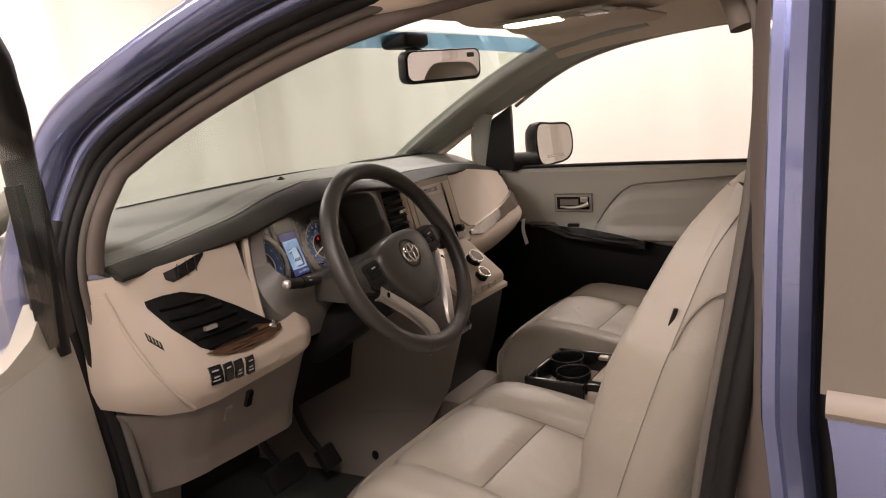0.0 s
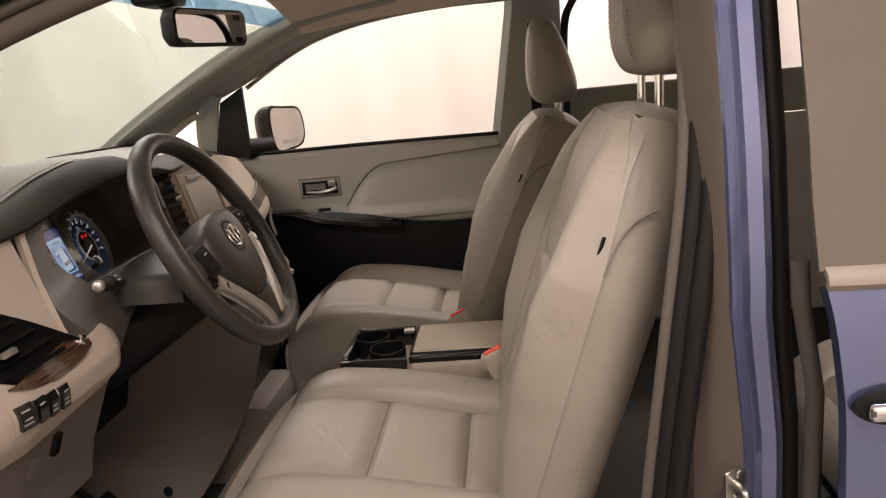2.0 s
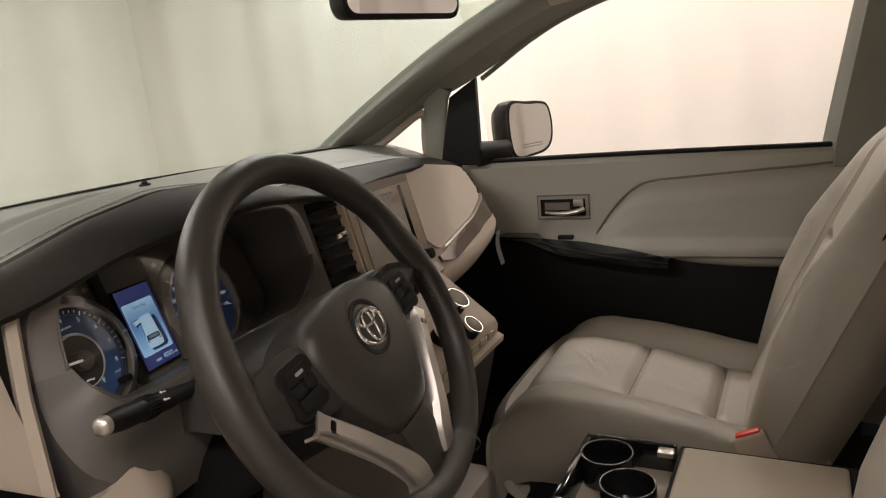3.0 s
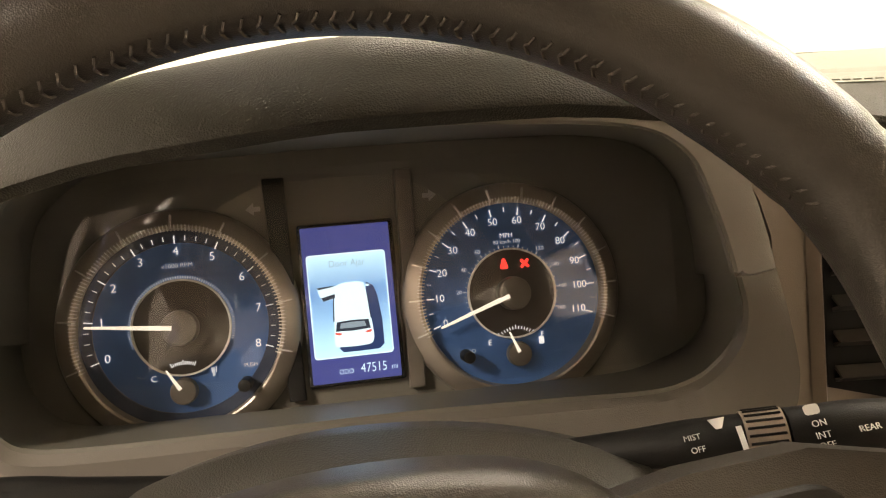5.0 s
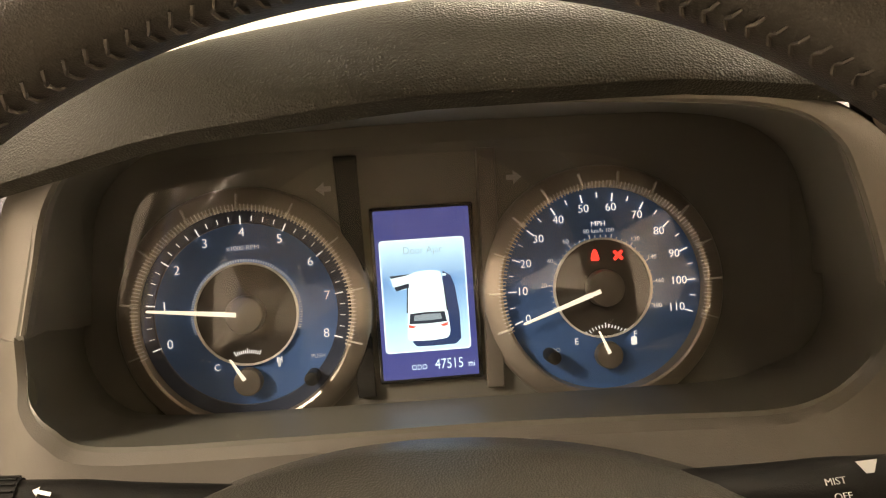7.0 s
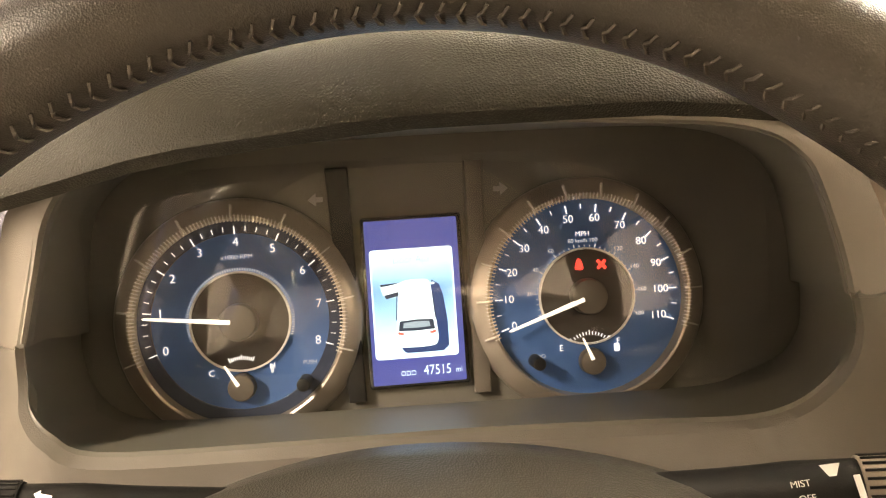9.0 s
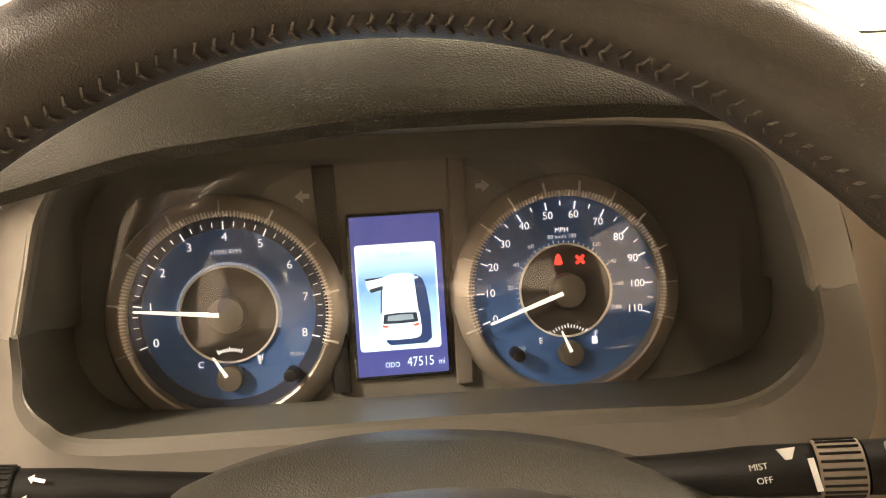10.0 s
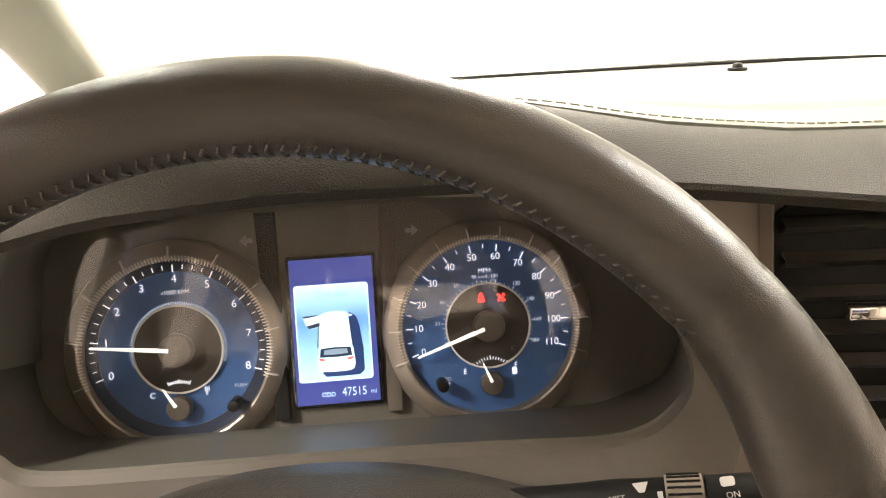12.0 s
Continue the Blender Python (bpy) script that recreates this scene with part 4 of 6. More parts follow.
            rows.append([p + n * wd * a + Vector((0, 0, b)) for a, b in ((-1, -0.010), (-1, 0.0), (-0.7, 0.004), (0.7, 0.004), (1, 0.0), (1, -0.010))])
        part("silver_arm", slab(rows, 0.003), SILVER, w, "satin silver spoke trim")
        part("arm_switch", plate([(px, py) for px, py in round_rect(-0.013, -0.006, 0.013, 0.006, 0.003)], 0.004, None, H @ pose(sd * 0.108, -0.047, 0.011, 0, 0, sd * 52), 0.001), GLOSS_BLACK, w, "small black toggle")
    bm = bmesh.new()
    rows = []
    for y, hw, z in ((-0.100, 0.032, 0.010), (-0.125, 0.030, 0.010), (-0.150, 0.026, 0.004), (-0.172, 0.030, -0.002)):
        rows.append([H @ Vector((hw * a, y, z + b)) for a, b in ((-1, -0.008), (-1, 0.0), (-0.6, 0.003), (0, 0.004), (0.6, 0.003), (1, 0.0), (1, -0.008))])
    part("lower_spoke", slab(rows, 0.004), BLACK_LEATHER, w, "leather-covered lower spoke")
    # hub behind
    bm = bmesh.new()
    disc(bm, 0.040, 0.06, Matrix.Translation((-0.012, -0.01, -0.085)), 40, 0.046)
    part("hub", bm, BLACK, w)
    return w


steering_wheel()

# ---- steering column and stalks ----
COLUMN_TOP = material("column_plastic", (0.050, 0.047, 0.040), 0.33, bump=0.35, scale=1100, vary=0.10, kind="leather")
column = thing("steering_column", (-0.39, 0.15, 1.0), "dark plastic steering column shroud", "steering column")
COL = frame_of((-0.3784, 0.0202, 1.0696), (0.9867, 0.1498, 0.0625), (-0.1222, 0.4327, 0.8932)) @ pose(0, 0, 0, 0, 0, -4)
rows = []
for z, rx, ry, oy in ((-0.055, 0.066, 0.042, -0.034), (-0.075, 0.074, 0.046, -0.038), (-0.13, 0.078, 0.046, -0.042), (-0.20, 0.076, 0.046, -0.05), (-0.30, 0.072, 0.046, -0.06)):
    rows.append([COL @ Vector((rx * math.copysign(abs(math.cos(a)) ** 0.6, math.cos(a)), oy + ry * math.copysign(abs(math.sin(a)) ** 0.6, math.sin(a)), z)) for a in np.linspace(0, 2 * math.pi, 40, endpoint=False)])
part("shroud", grid(rows, close_v=True, caps=True), DARK_TRIM, column, "dark taupe column shroud")
rows = []
for y, z, w in ((0.205, 1.015, 0.102), (0.190, 1.041, 0.110), (0.178, 1.053, 0.116), (0.160, 1.060, 0.119), (0.12, 1.057, 0.112), (0.085, 1.050, 0.090)):
    rows.append([(-0.381 + w * u, y - 0.012 * u * u, z - 0.020 * abs(u) ** 2.2 - 0.035 * max(0.0, abs(u) - 0.93) / 0.07) for u in np.linspace(-1, 1, 41)])
part("upper_cover", slab(rows, -0.004), COLUMN_TOP, column, "dark grained upper column cover")
rows = []
for y, z in ((0.20, 1.01), (0.20, 0.96), (0.24, 0.90), (0.30, 0.86)):
    rows.append([(x, y + 0.9 * (abs(x + 0.385) / 0.15) ** 4 * 0.05, z) for x in np.linspace(-0.53, -0.24, 12)])
part("lower_cover", slab(rows, -0.015), DARK_TRIM, column, "dark lower column cover")


def stalk(name, sd, label):
    s = thing(name, (-0.385 + sd * 0.07, 0.13, 1.07), label, "control stalk")
    low = 0.009 if sd > 0 else 0.014
    a, b = Vector((-0.393 + sd * 0.075, 0.163, 1.052 - low)), Vector((-0.393 + sd * 0.215, 0.141 if sd > 0 else 0.118, (1.074 if sd > 0 else 1.084) - low))
    way = (b - a).normalized()
    body = part("stalk_body", tube([a, a + way * 0.045, a + way * 0.065, a + way * 0.088], (0.007, 0.0085, 0.0098, 0.0098), 20, 18), BLACK, s, "black tapered stalk")
    part("grip_ring", tube([a + way * 0.088, a + way * 0.104], 0.0106, 4, 26), BEZEL_GREY if sd > 0 else DARK_TRIM, s, "ribbed turning ring")
    for q in np.linspace(0, 2 * math.pi, 22, endpoint=False):
        side = way.cross(Vector((0, 0, 1))).normalized()
        up = side.cross(way)
        o = side * math.cos(q) * 0.0108 + up * math.sin(q) * 0.0108
        part("rib", tube([a + way * 0.089 + o, a + way * 0.103 + o], 0.0006, 2, 5), BLACK, s)
    part("end_cap", tube([a + way * 0.105, a + way * 0.130, a + way * 0.152], (0.0101, 0.0104, 0.0085), 10, 18), BLACK, s, "rounded end cap")
    if sd < 0:
        part("end_tip", tube([a + way * 0.1525, a + way * 0.157, a + way * 0.160], (0.0088, 0.008, 0.0045), 8, 18), SILVER, s, "silver end tip")
    # printing on the side that faces the driver
    view = Vector((0.0 - 0.1 * sd, -0.75, 0.66)).normalized()
    up = (Vector((0, 0, 1)) - way * way.z)
    up = (up - view * up.dot(view)).normalized()
    xa = up.cross(view)

    def at(d, u):
        m = Matrix((xa, up, view)).transposed().to_4x4()
        m.translation = a + way * d + view * 0.0112 + up * u
        return m
    if sd > 0:
        lettering("print", "MIST", 0.0034, at(0.066, 0.0005) @ Matrix.Translation((0, 0, -0.001)), WHITE_INK, s)
        lettering("print", "OFF", 0.0034, at(0.067, -0.0045) @ Matrix.Translation((0, 0, -0.001)), WHITE_INK, s)
        part("mark", plate([(-0.0011, -0.009), (0.0011, -0.009), (0.0011, 0.003), (-0.0011, 0.003)], 0.0004, None, at(0.0845, 0.0)), WHITE_INK, s)
        part("wiper_mark", plate([(-0.0035, 0.003), (0.0035, 0.003), (0.0012, -0.0012), (-0.0012, -0.0012)], 0.0004, None, at(0.077, 0.004)), WHITE_INK, s)
        for txt, u in (("ON", 0.001), ("INT", -0.0065), ("OFF", -0.013)):
            lettering("print", txt, 0.0037, at(0.114, u * 0.62), WHITE_INK, s)
        lettering("print", "REAR", 0.0035, at(0.131, -0.003), WHITE_INK, s)
        part("wash_mark", plate(round_rect(-0.003, 0.0, 0.003, 0.004, 0.0012), 0.0004, None, at(0.113, 0.0042)), WHITE_INK, s)
    else:
        for u in (0.004, -0.004):
            part("arrow", plate([(k_ * 0.55, j_ * 0.6) for k_, j_ in ((-0.009, 0.0), (-0.005, 0.003), (-0.005, 0.0012), (0.004, 0.0012), (0.004, -0.0012), (-0.005, -0.0012), (-0.005, -0.003))], 0.0003, None, at(0.075, u)), WHITE_INK, s)
    return s


stalk("wiper_stalk", 1, "black wiper control stalk with white lettering")
stalk("turn_signal_stalk", -1, "black turn signal stalk with a silver end")

# ---- seats ----
def seat(name, place, label, head_up=0.0, recline=26.0, group="front seats", head_lean=1.0, head_back=0.028, head_fwd=0.030, tall=1.0):
    """Local: origin on the floor under the cushion's middle, y forward."""
    s = thing(name, place, label, "car seat", group, local=True)
    HALF = 0.255

    def top_z(y):
        return lerp(y, (-0.50, -0.34, -0.18, -0.06, 0.0, 0.03, 0.045), (0.225, 0.25, 0.285, 0.300, 0.292, 0.27, 0.235))

    def cushion_rows(x0, x1, y0, y1, nx, ny, puff, bolster):
        rows = []
        for j in range(ny + 1):
            v = j / ny
            y = y0 + (y1 - y0) * v
            row = []
            for i in range(nx + 1):
                u = i / nx
                x = x0 + (x1 - x0) * u
                e = (1 - (2 * u - 1) ** 6) * (1 - (2 * v - 1) ** 8)
                row.append((x, y, top_z(y) - 0.006 + (0.006 + puff) * e ** 0.5))
            rows.append(row)
        return rows

    # three insert pads
    for y0, y1 in ((-0.50, -0.336), (-0.336, -0.18), (-0.18, 0.035)):
        part("insert_pad", slab(cushion_rows(-0.138, 0.138, y0, y1, 16, 12, 0.011, 0), -0.05), LEATHER, s)
    for sd in (-1, 1):
        rows = []
        for y in smooth_path([(0, -0.52, 0), (0, 0.0, 0), (0, 0.05, 0)], 26):
            y = y.y
            z = top_z(y)
            f = lerp(y, (-0.52, -0.3, -0.05, 0.03, 0.05), (0.03, 0.038, 0.025, 0.005, -0.01))
            row = [(sd * 0.138, y, z - 0.007), (sd * 0.150, y, z + f * 0.55), (sd * 0.175, y, z + f * 0.95), (sd * 0.205, y, z + f), (sd * 0.232, y, z + f * 0.75), (sd * 0.250, y, z + f * 0.1 - 0.01), (sd * 0.258, y, z - 0.05), (sd * 0.256, y, z - 0.10), (sd * 0.24, y, z - 0.15)]
            rows.append([p for p in smooth_path(row, 26)])
        part("cushion_bolster", slab(rows, -0.02 * sd), LEATHER, s, "stitched grey leather bolster")
    # front roll of the cushion
    rows = []
    for x in np.linspace(-0.25, 0.25, 24):
        k = 1 - (abs(x) / 0.25) ** 4
        rows.append([(x, 0.02 + 0.03 * k, 0.275), (x, 0.045 + 0.03 * k, 0.255), (x, 0.055 + 0.03 * k, 0.22), (x, 0.05 + 0.03 * k, 0.17), (x, 0.03 + 0.02 * k, 0.12), (x, 0.0, 0.10)])
    part("cushion_front", slab(rows, 0.02), LEATHER, s, "rounded leather front of the cushion")
    part("seat_base", rounded((-0.235, -0.50, 0.0), (0.235, 0.0, 0.22), 0.03), DARK_TRIM, s, "dark seat base")
    # backrest
    B = Matrix.Translation((0, -0.398, 0.27)) @ Matrix.Rotation(radians(recline), 4, "X") @ Matrix.Diagonal((1, 1, tall, 1))  # local z up along the back, y forward

    def half_w(h):
        return lerp(h, (-0.08, 0.0, 0.2, 0.35, 0.46, 0.52, 0.55), (0.235, 0.25, 0.258, 0.25, 0.215, 0.18, 0.15))

    def face_y(x, h):
        hw = half_w(h)
        b = lerp(h, (0, 0.08, 0.18, 0.3, 0.42, 0.55), (0.006, 0.022, 0.040, 0.042, 0.022, 0.0))
        u = abs(x) / hw
        k = min(1.0, max(0.0, (u - 0.57) / 0.27))
        fall = (max(0.0, u - 0.84) / 0.16) ** 2.2
        y = 0.004 * (1 - u * u) - 0.006 * math.exp(-((u - 0.58) / 0.025) ** 2) + b * k * k * (3 - 2 * k) - fall * (0.9 * b + 0.035)
        if h > 0.47:
            y -= 0.35 * (h - 0.47) ** 1.5 * 2
        return y

    rows = []
    for h in np.linspace(-0.06, 0.55, 90):
        hw = half_w(h)
        row = []
        for u in (math.sin(q) for q in np.linspace(-math.pi / 2, math.pi / 2, 90)):
            g = 0.0
            for seam in (0.16, 0.30):
                if abs(u) < 0.5:
                    hs = seam + 0.012 * (1 - abs(u) / 0.5) * (-1 if seam > 0.2 else 1)
                    g -= 0.013 * math.exp(-((h - hs) / 0.014) ** 2)
            row.append(B @ Vector((u * hw, face_y(u * hw, h) + g, h)))
        rows.append(row)
    part("backrest", slab(rows, 0.02), LEATHER, s, "grey leather backrest with raised side bolsters")
    rows = []
    for h in np.linspace(-0.06, 0.56, 24):
        hw = half_w(min(h, 0.55)) - 0.002
        rows.append([B @ Vector((hw * math.copysign(abs(math.cos(a)) ** 0.5, math.cos(a)), -0.028 - 0.115 * abs(math.sin(a)) ** 0.7, h)) for a in np.linspace(0, math.pi, 20)])
    part("back_shell", slab(rows, 0.01), LEATHER, s, "grey leather side and rear of the backrest")
    rows = []
    for k in np.linspace(0, 1, 10):
        row = []
        for u in np.linspace(-1, 1, 24):
            hw = half_w(0.55)
            f = Vector((u * hw, face_y(u * hw, 0.55), 0.55))
            g = Vector((u * hw, -0.028 - 0.115 * max(0.0, 1 - abs(u) ** 4) ** 0.35, 0.56))
            row.append(B @ (f.lerp(g, k) + Vector((0, 0, 0.022 * math.sin(math.pi * k) ** 0.7 * max(0.0, 1 - u ** 4)))))
        rows.append(row)
    part("back_top", grid(rows), LEATHER, s)
    # seam lines
    for yy in (-0.336, -0.18):
        part("cushion_seam", tube([(x, yy, top_z(yy) - 0.0045) for x in np.linspace(-0.136, 0.136, 6)], 0.0016, 10, 6), LEATHER_SEAM, s)
    for sd in (-1, 1):
        part("cushion_seam", tube([(sd * 0.138, y, top_z(y) - 0.0055) for y in np.linspace(-0.48, 0.02, 12)], 0.0018, 24, 6), LEATHER_SEAM, s)
        part("back_seam", tube([B @ Vector((sd * half_w(h) * 0.585, face_y(half_w(h) * 0.585, h) + 0.0002, h)) for h in np.linspace(-0.04, 0.50, 14)], 0.0016, 30, 6), LEATHER_SEAM, s)
        for seam in (0.16, 0.30):
            part("back_seam", tube([B @ Vector((sd * u * half_w(seam), -0.0128 + face_y(u * half_w(seam), seam), seam + 0.012 * (1 - u / 0.5) * (-1 if seam > 0.2 else 1))) for u in np.linspace(0.0, 0.5, 6)], 0.0014, 12, 6), LEATHER_SEAM, s)
    for sd in (-1, 1):
        for o in (0.006, 0.010):
            pts = [Vector((sd * (0.138 + o), y, top_z(y) - 0.006 + lerp(y, (-0.52, -0.3, -0.05, 0.03), (0.03, 0.038, 0.025, 0.005)) * 0.4 * o / 0.010)) + Vector((0, 0, 0.002)) for y in np.linspace(-0.48, 0.02, 10)]
            stitches("cushion_stitching", pts, THREAD, s, 0.005, 0.003, 0.0007)
        pts = [B @ Vector((sd * (half_w(h) * 0.635), face_y(half_w(h) * 0.635, h) + 0.001, h)) for h in np.linspace(0.0, 0.50, 14)]
        stitches("back_stitching", pts, THREAD, s, 0.005, 0.003, 0.0007, (0, 1, 0))
    part("side_tag", rounded((-0.003, -0.0015, -0.015), (0.003, 0.0015, 0.015), 0.001, 1, B @ pose(-0.985 * half_w(0.40), face_y(0.985 * half_w(0.40), 0.40), 0.40, 0, 0, -60)), BLACK, s, "small black airbag tag")
    part("flank_seam", tube([B @ Vector((-half_w(h) - 0.001, y, h)) for y, h in ((-0.034, 0.37), (-0.040, 0.41), (-0.055, 0.44), (-0.08, 0.46))], 0.0016, 16, 6), LEATHER_SEAM, s)
    part("side_shield", rounded((-0.272, -0.56, 0.03), (-0.245, -0.12, 0.20), 0.012, 3), TAN, s, "tan plastic seat side shield")
    # headrest on two posts
    HB = Matrix.Translation(B @ Vector((0, -head_back, 0.548))) @ Matrix.Rotation(radians(head_lean), 4, "X")
    for sd in (-1, 1):
        bm = bmesh.new()
        disc(bm, 0.0065, 0.16 + head_up, HB @ Matrix.Translation((sd * 0.065, 0, -0.02)), 16)
        part("headrest_post", bm, CHROME, s, "chrome post")
        part("post_guide", rounded((sd * 0.065 - 0.02, -0.016, 0.008), (sd * 0.065 + 0.02, 0.016, 0.022), 0.005, 2, HB), TAN, s)
    rows = []
    for t in np.linspace(0, math.pi, 24):
        k = 0.5 - 0.5 * math.cos(t)
        h = 0.055 + head_up + 0.215 * k
        q = max(0.02, math.sin(t))
        w = (0.132 - 0.030 * k) * q ** 0.30
        d = (0.076 - 0.038 * k) * q ** 0.40
        yc = head_fwd + 0.030 * k
        rows.append([HB @ Vector((w * math.copysign(abs(math.cos(a)) ** 0.62, math.cos(a)), yc + d * math.copysign(abs(math.sin(a)) ** 0.75, math.sin(a)), h)) for a in np.linspace(0, 2 * math.pi, 36, endpoint=False)])
    hr = part("headrest", grid(rows, close_v=True, caps=True), LEATHER, s, "grey leather headrest with a double seam")
    for sd in (-1, 1):
        for dx in (-0.004, 0.004):
            pts = []
            for t in np.linspace(0.6, math.pi - 0.5, 16):
                k = 0.5 - 0.5 * math.cos(t)
                q = max(0.02, math.sin(t))
                x = sd * 0.082 * (1 - 0.2 * k) + dx
                w = (0.132 - 0.030 * k) * q ** 0.30
                d = (0.076 - 0.038 * k) * q ** 0.40 * max(0.05, 1 - (abs(x) / w) ** (1 / 0.31)) ** 0.37
                pts.append(HB @ Vector((x, head_fwd + 0.030 * k + d + 0.0002, 0.055 + head_up + 0.215 * k)))
            stitches("headrest_stitching", pts, THREAD, hr, 0.004, 0.003, 0.0007, (0, 1, 0))
    return s


seat("car_seat", (-0.39, -0.012, 0.41), "grey leather driver seat with stitched bolsters", 0.018, 19.0, head_back=0.085, head_fwd=-0.020, tall=1.055)
seat("car_seat", (0.42, 0.10, 0.41), "grey leather passenger seat with an upright headrest", 0.0, 24.5, head_back=0.085, head_fwd=0.01)
seat("car_seat", (-0.42, -1.02, 0.43), "grey leather second-row seat seen through the rear door window", 0.0, 20.0, "rear seats")

# ---- instrument cluster ----
CL = frame_of((-0.4115, 0.299, 1.0684), (0.9865, 0.1624, -0.0201), (-0.0307, 0.3046, 0.952))  # local x right, y up, z towards the driver
cluster = thing("instrument_cluster", CL, "blue-lit instrument cluster with two round gauges and a screen", "instrument cluster", local=True)
FACE = material("matt_face_plastic", (0.135, 0.127, 0.106), 0.55, bump=0.15, scale=1500, vary=0.08)
# dark back panel
part("face_panel", rounded((-0.205, -0.075, -0.02), (0.248, 0.108, -0.004), 0.004), FACE, cluster, "matt dark face panel")


def bar(bm, m, r0, r1, ang, half, z0, z1):
    """A radial bar between two radii."""
    q = m @ Matrix.Rotation(radians(ang), 4, "Z")
    box(bm, (r0, -half, z0), (r1, half, z1), 0.0, m=q)


def gauge(name, cx, cy, label, size=1.0):
    g = part(name, plate([(cx + 0.0632 * size * math.cos(a), cy + 0.0632 * size * math.sin(a)) for a in np.linspace(0, 2 * math.pi, 72, endpoint=False)], 0.003, None, Matrix.Translation((0, 0, -0.004))), DIAL_BLUE, cluster, label)
    m = Matrix.Translation((cx, cy, 0)) @ Matrix.Diagonal((size, size, 1, 1))
    bm = bmesh.new()
    ring(bm, [(0.0618, -0.003), (0.0632, 0.0065), (0.0646, 0.0074), (0.0735, 0.0040), (0.0758, 0.0010), (0.0764, -0.006)], m, 96)
    part("bezel_ring", bm, BEZEL_RING, g, "brushed champagne bezel ring")
    bm = bmesh.new()
    ring(bm, [(0.0297, -0.001), (0.0297, 0.0015), (0.0309, 0.0015), (0.0309, -0.001)], m, 72)
    part("inner_ring", bm, WHITE_INK, g, "thin white inner ring")
    bm = bmesh.new()
    disc(bm, 0.0297, 0.0012, m @ Matrix.Translation((0, 0, -0.001)), 64)
    part("inner_disc", bm, INNER_DISC, g)
    bm = bmesh.new()
    disc(bm, 0.0115, 0.009, m, 40, 0.011, 0.001)
    part("hub_cap", bm, HUB, g, "round needle hub")
    return g, m


BEZEL_RING = material("champagne_metal", (0.34, 0.295, 0.25), 0.34, metal=0.6, vary=0.06, coarse=20)
INNER_DISC = material("smoked_disc", (0.05, 0.042, 0.036), 0.35, vary=0.1)
TEETH = material("pale_teeth", (0.92, 0.87, 0.80), 0.22, metal=0.35)
HUB = material("brown_hub_plastic", (0.125, 0.108, 0.090), 0.4, vary=0.06)
TICK_BAND = material("dark_tick_band", (0.030, 0.042, 0.075), 0.4, vary=0.08)
NEEDLE = glow_material("needle_white", (1.0, 0.93, 0.85), 0.25)
NUM = glow_material("numeral_white", (0.85, 0.9, 1.0), 0.24)
NUM_SMALL = glow_material("small_numeral", (0.75, 0.85, 1.0), 0.12)


def ticks(g, m, count, minor, a0, a1, lift=0.0):
    n = count * minor
    for i in range(n + 1):
        bm = bmesh.new()
        ang = a0 + (a1 - a0) * i / n
        bar(bm, m, 0.0538 if i % minor == 0 else 0.0558, 0.0588, ang, 0.00032 if i % minor == 0 else 0.0002, -0.0012 + lift, 0.0001 + lift)
        part("tick_mark", bm, NUM, g)
    bm = bmesh.new()
    n = 110
    for i in range(n + 1):
        ang = a0 + 2 + (a1 - a0 - 4) * i / n
        q = m @ Matrix.Rotation(radians(ang), 4, "Z") @ Matrix.Translation((0.0636, 0, 0.0066)) @ Matrix.Rotation(radians(-20), 4, "Y")
        box(bm, (-0.0022, -0.00032, -0.0006), (0.0022, 0.00032, 0.0010), 0.0, m=q)
    part("bezel_teeth", bm, TEETH, g)
    for i in range(0, count + 1):
        ang = a0 + (a1 - a0) * i / count
        q = m @ Matrix.Rotation(radians(ang), 4, "Z") @ Matrix.Translation((0.0668, 0, 0.0072)) @ Matrix.Rotation(radians(12), 4, "Y")
        part("bezel_mark", rounded((-0.0046, -0.0005, -0.002), (0.0046, 0.0005, 0.0018), 0.0, 1, q), TEETH, g)


def needle(g, m, ang, r0, r1, w):
    q = m @ Matrix.Rotation(radians(ang), 4, "Z")
    part("needle", plate([(r0, -w), (r1, -w * 0.45), (r1 + w * 0.5, 0), (r1, w * 0.45), (r0, w)], 0.0016, None, q @ Matrix.Translation((0, 0, 0.0075)), 0.0004), NEEDLE, g, "slim white needle")


def small_gauge(g, m, x, y, ang, letters, spread):
    q = m @ Matrix.Translation((x, y, 0))
    bm = bmesh.new()
    disc(bm, 0.0085, 0.007, q, 32, 0.008, 0.001)
    part("small_hub", bm, HUB, g)
    needle(g, q, ang, 0.002, 0.0165, 0.0011)
    bm = bmesh.new()
    for i in range(13):
        bar(bm, q, 0.0165, 0.0185 if i % 6 else 0.0195, 90 + spread - 2 * spread * i / 12, 0.00025, 0.0002, 0.0008)
    part("small_ticks", bm, NUM, g)
    lettering("numeral", letters[0], 0.0055, m @ Matrix.Translation((x - 0.0185, y + 0.009, 0.0)), NUM, g)
    lettering("numeral", letters[1], 0.0055, m @ Matrix.Translation((x + 0.0185, y + 0.011, 0.0)), NUM, g)


A0, A1 = 198.6, -18.6
speedo, sm = gauge("speedometer", 0.1018, 0.0, "blue speedometer dial with white numerals", 0.938)
ticks(speedo, sm, 11, 2, A0, A1)
for i in range(12):
    a = radians(A0 + (A1 - A0) * i / 11)
    r = 0.0500 if i < 10 else 0.0485
    lettering("numeral", str(i * 10), 0.0071, sm @ Matrix.Translation((r * math.cos(a), r * math.sin(a), -0.0008)), NUM, speedo)
bm = bmesh.new()
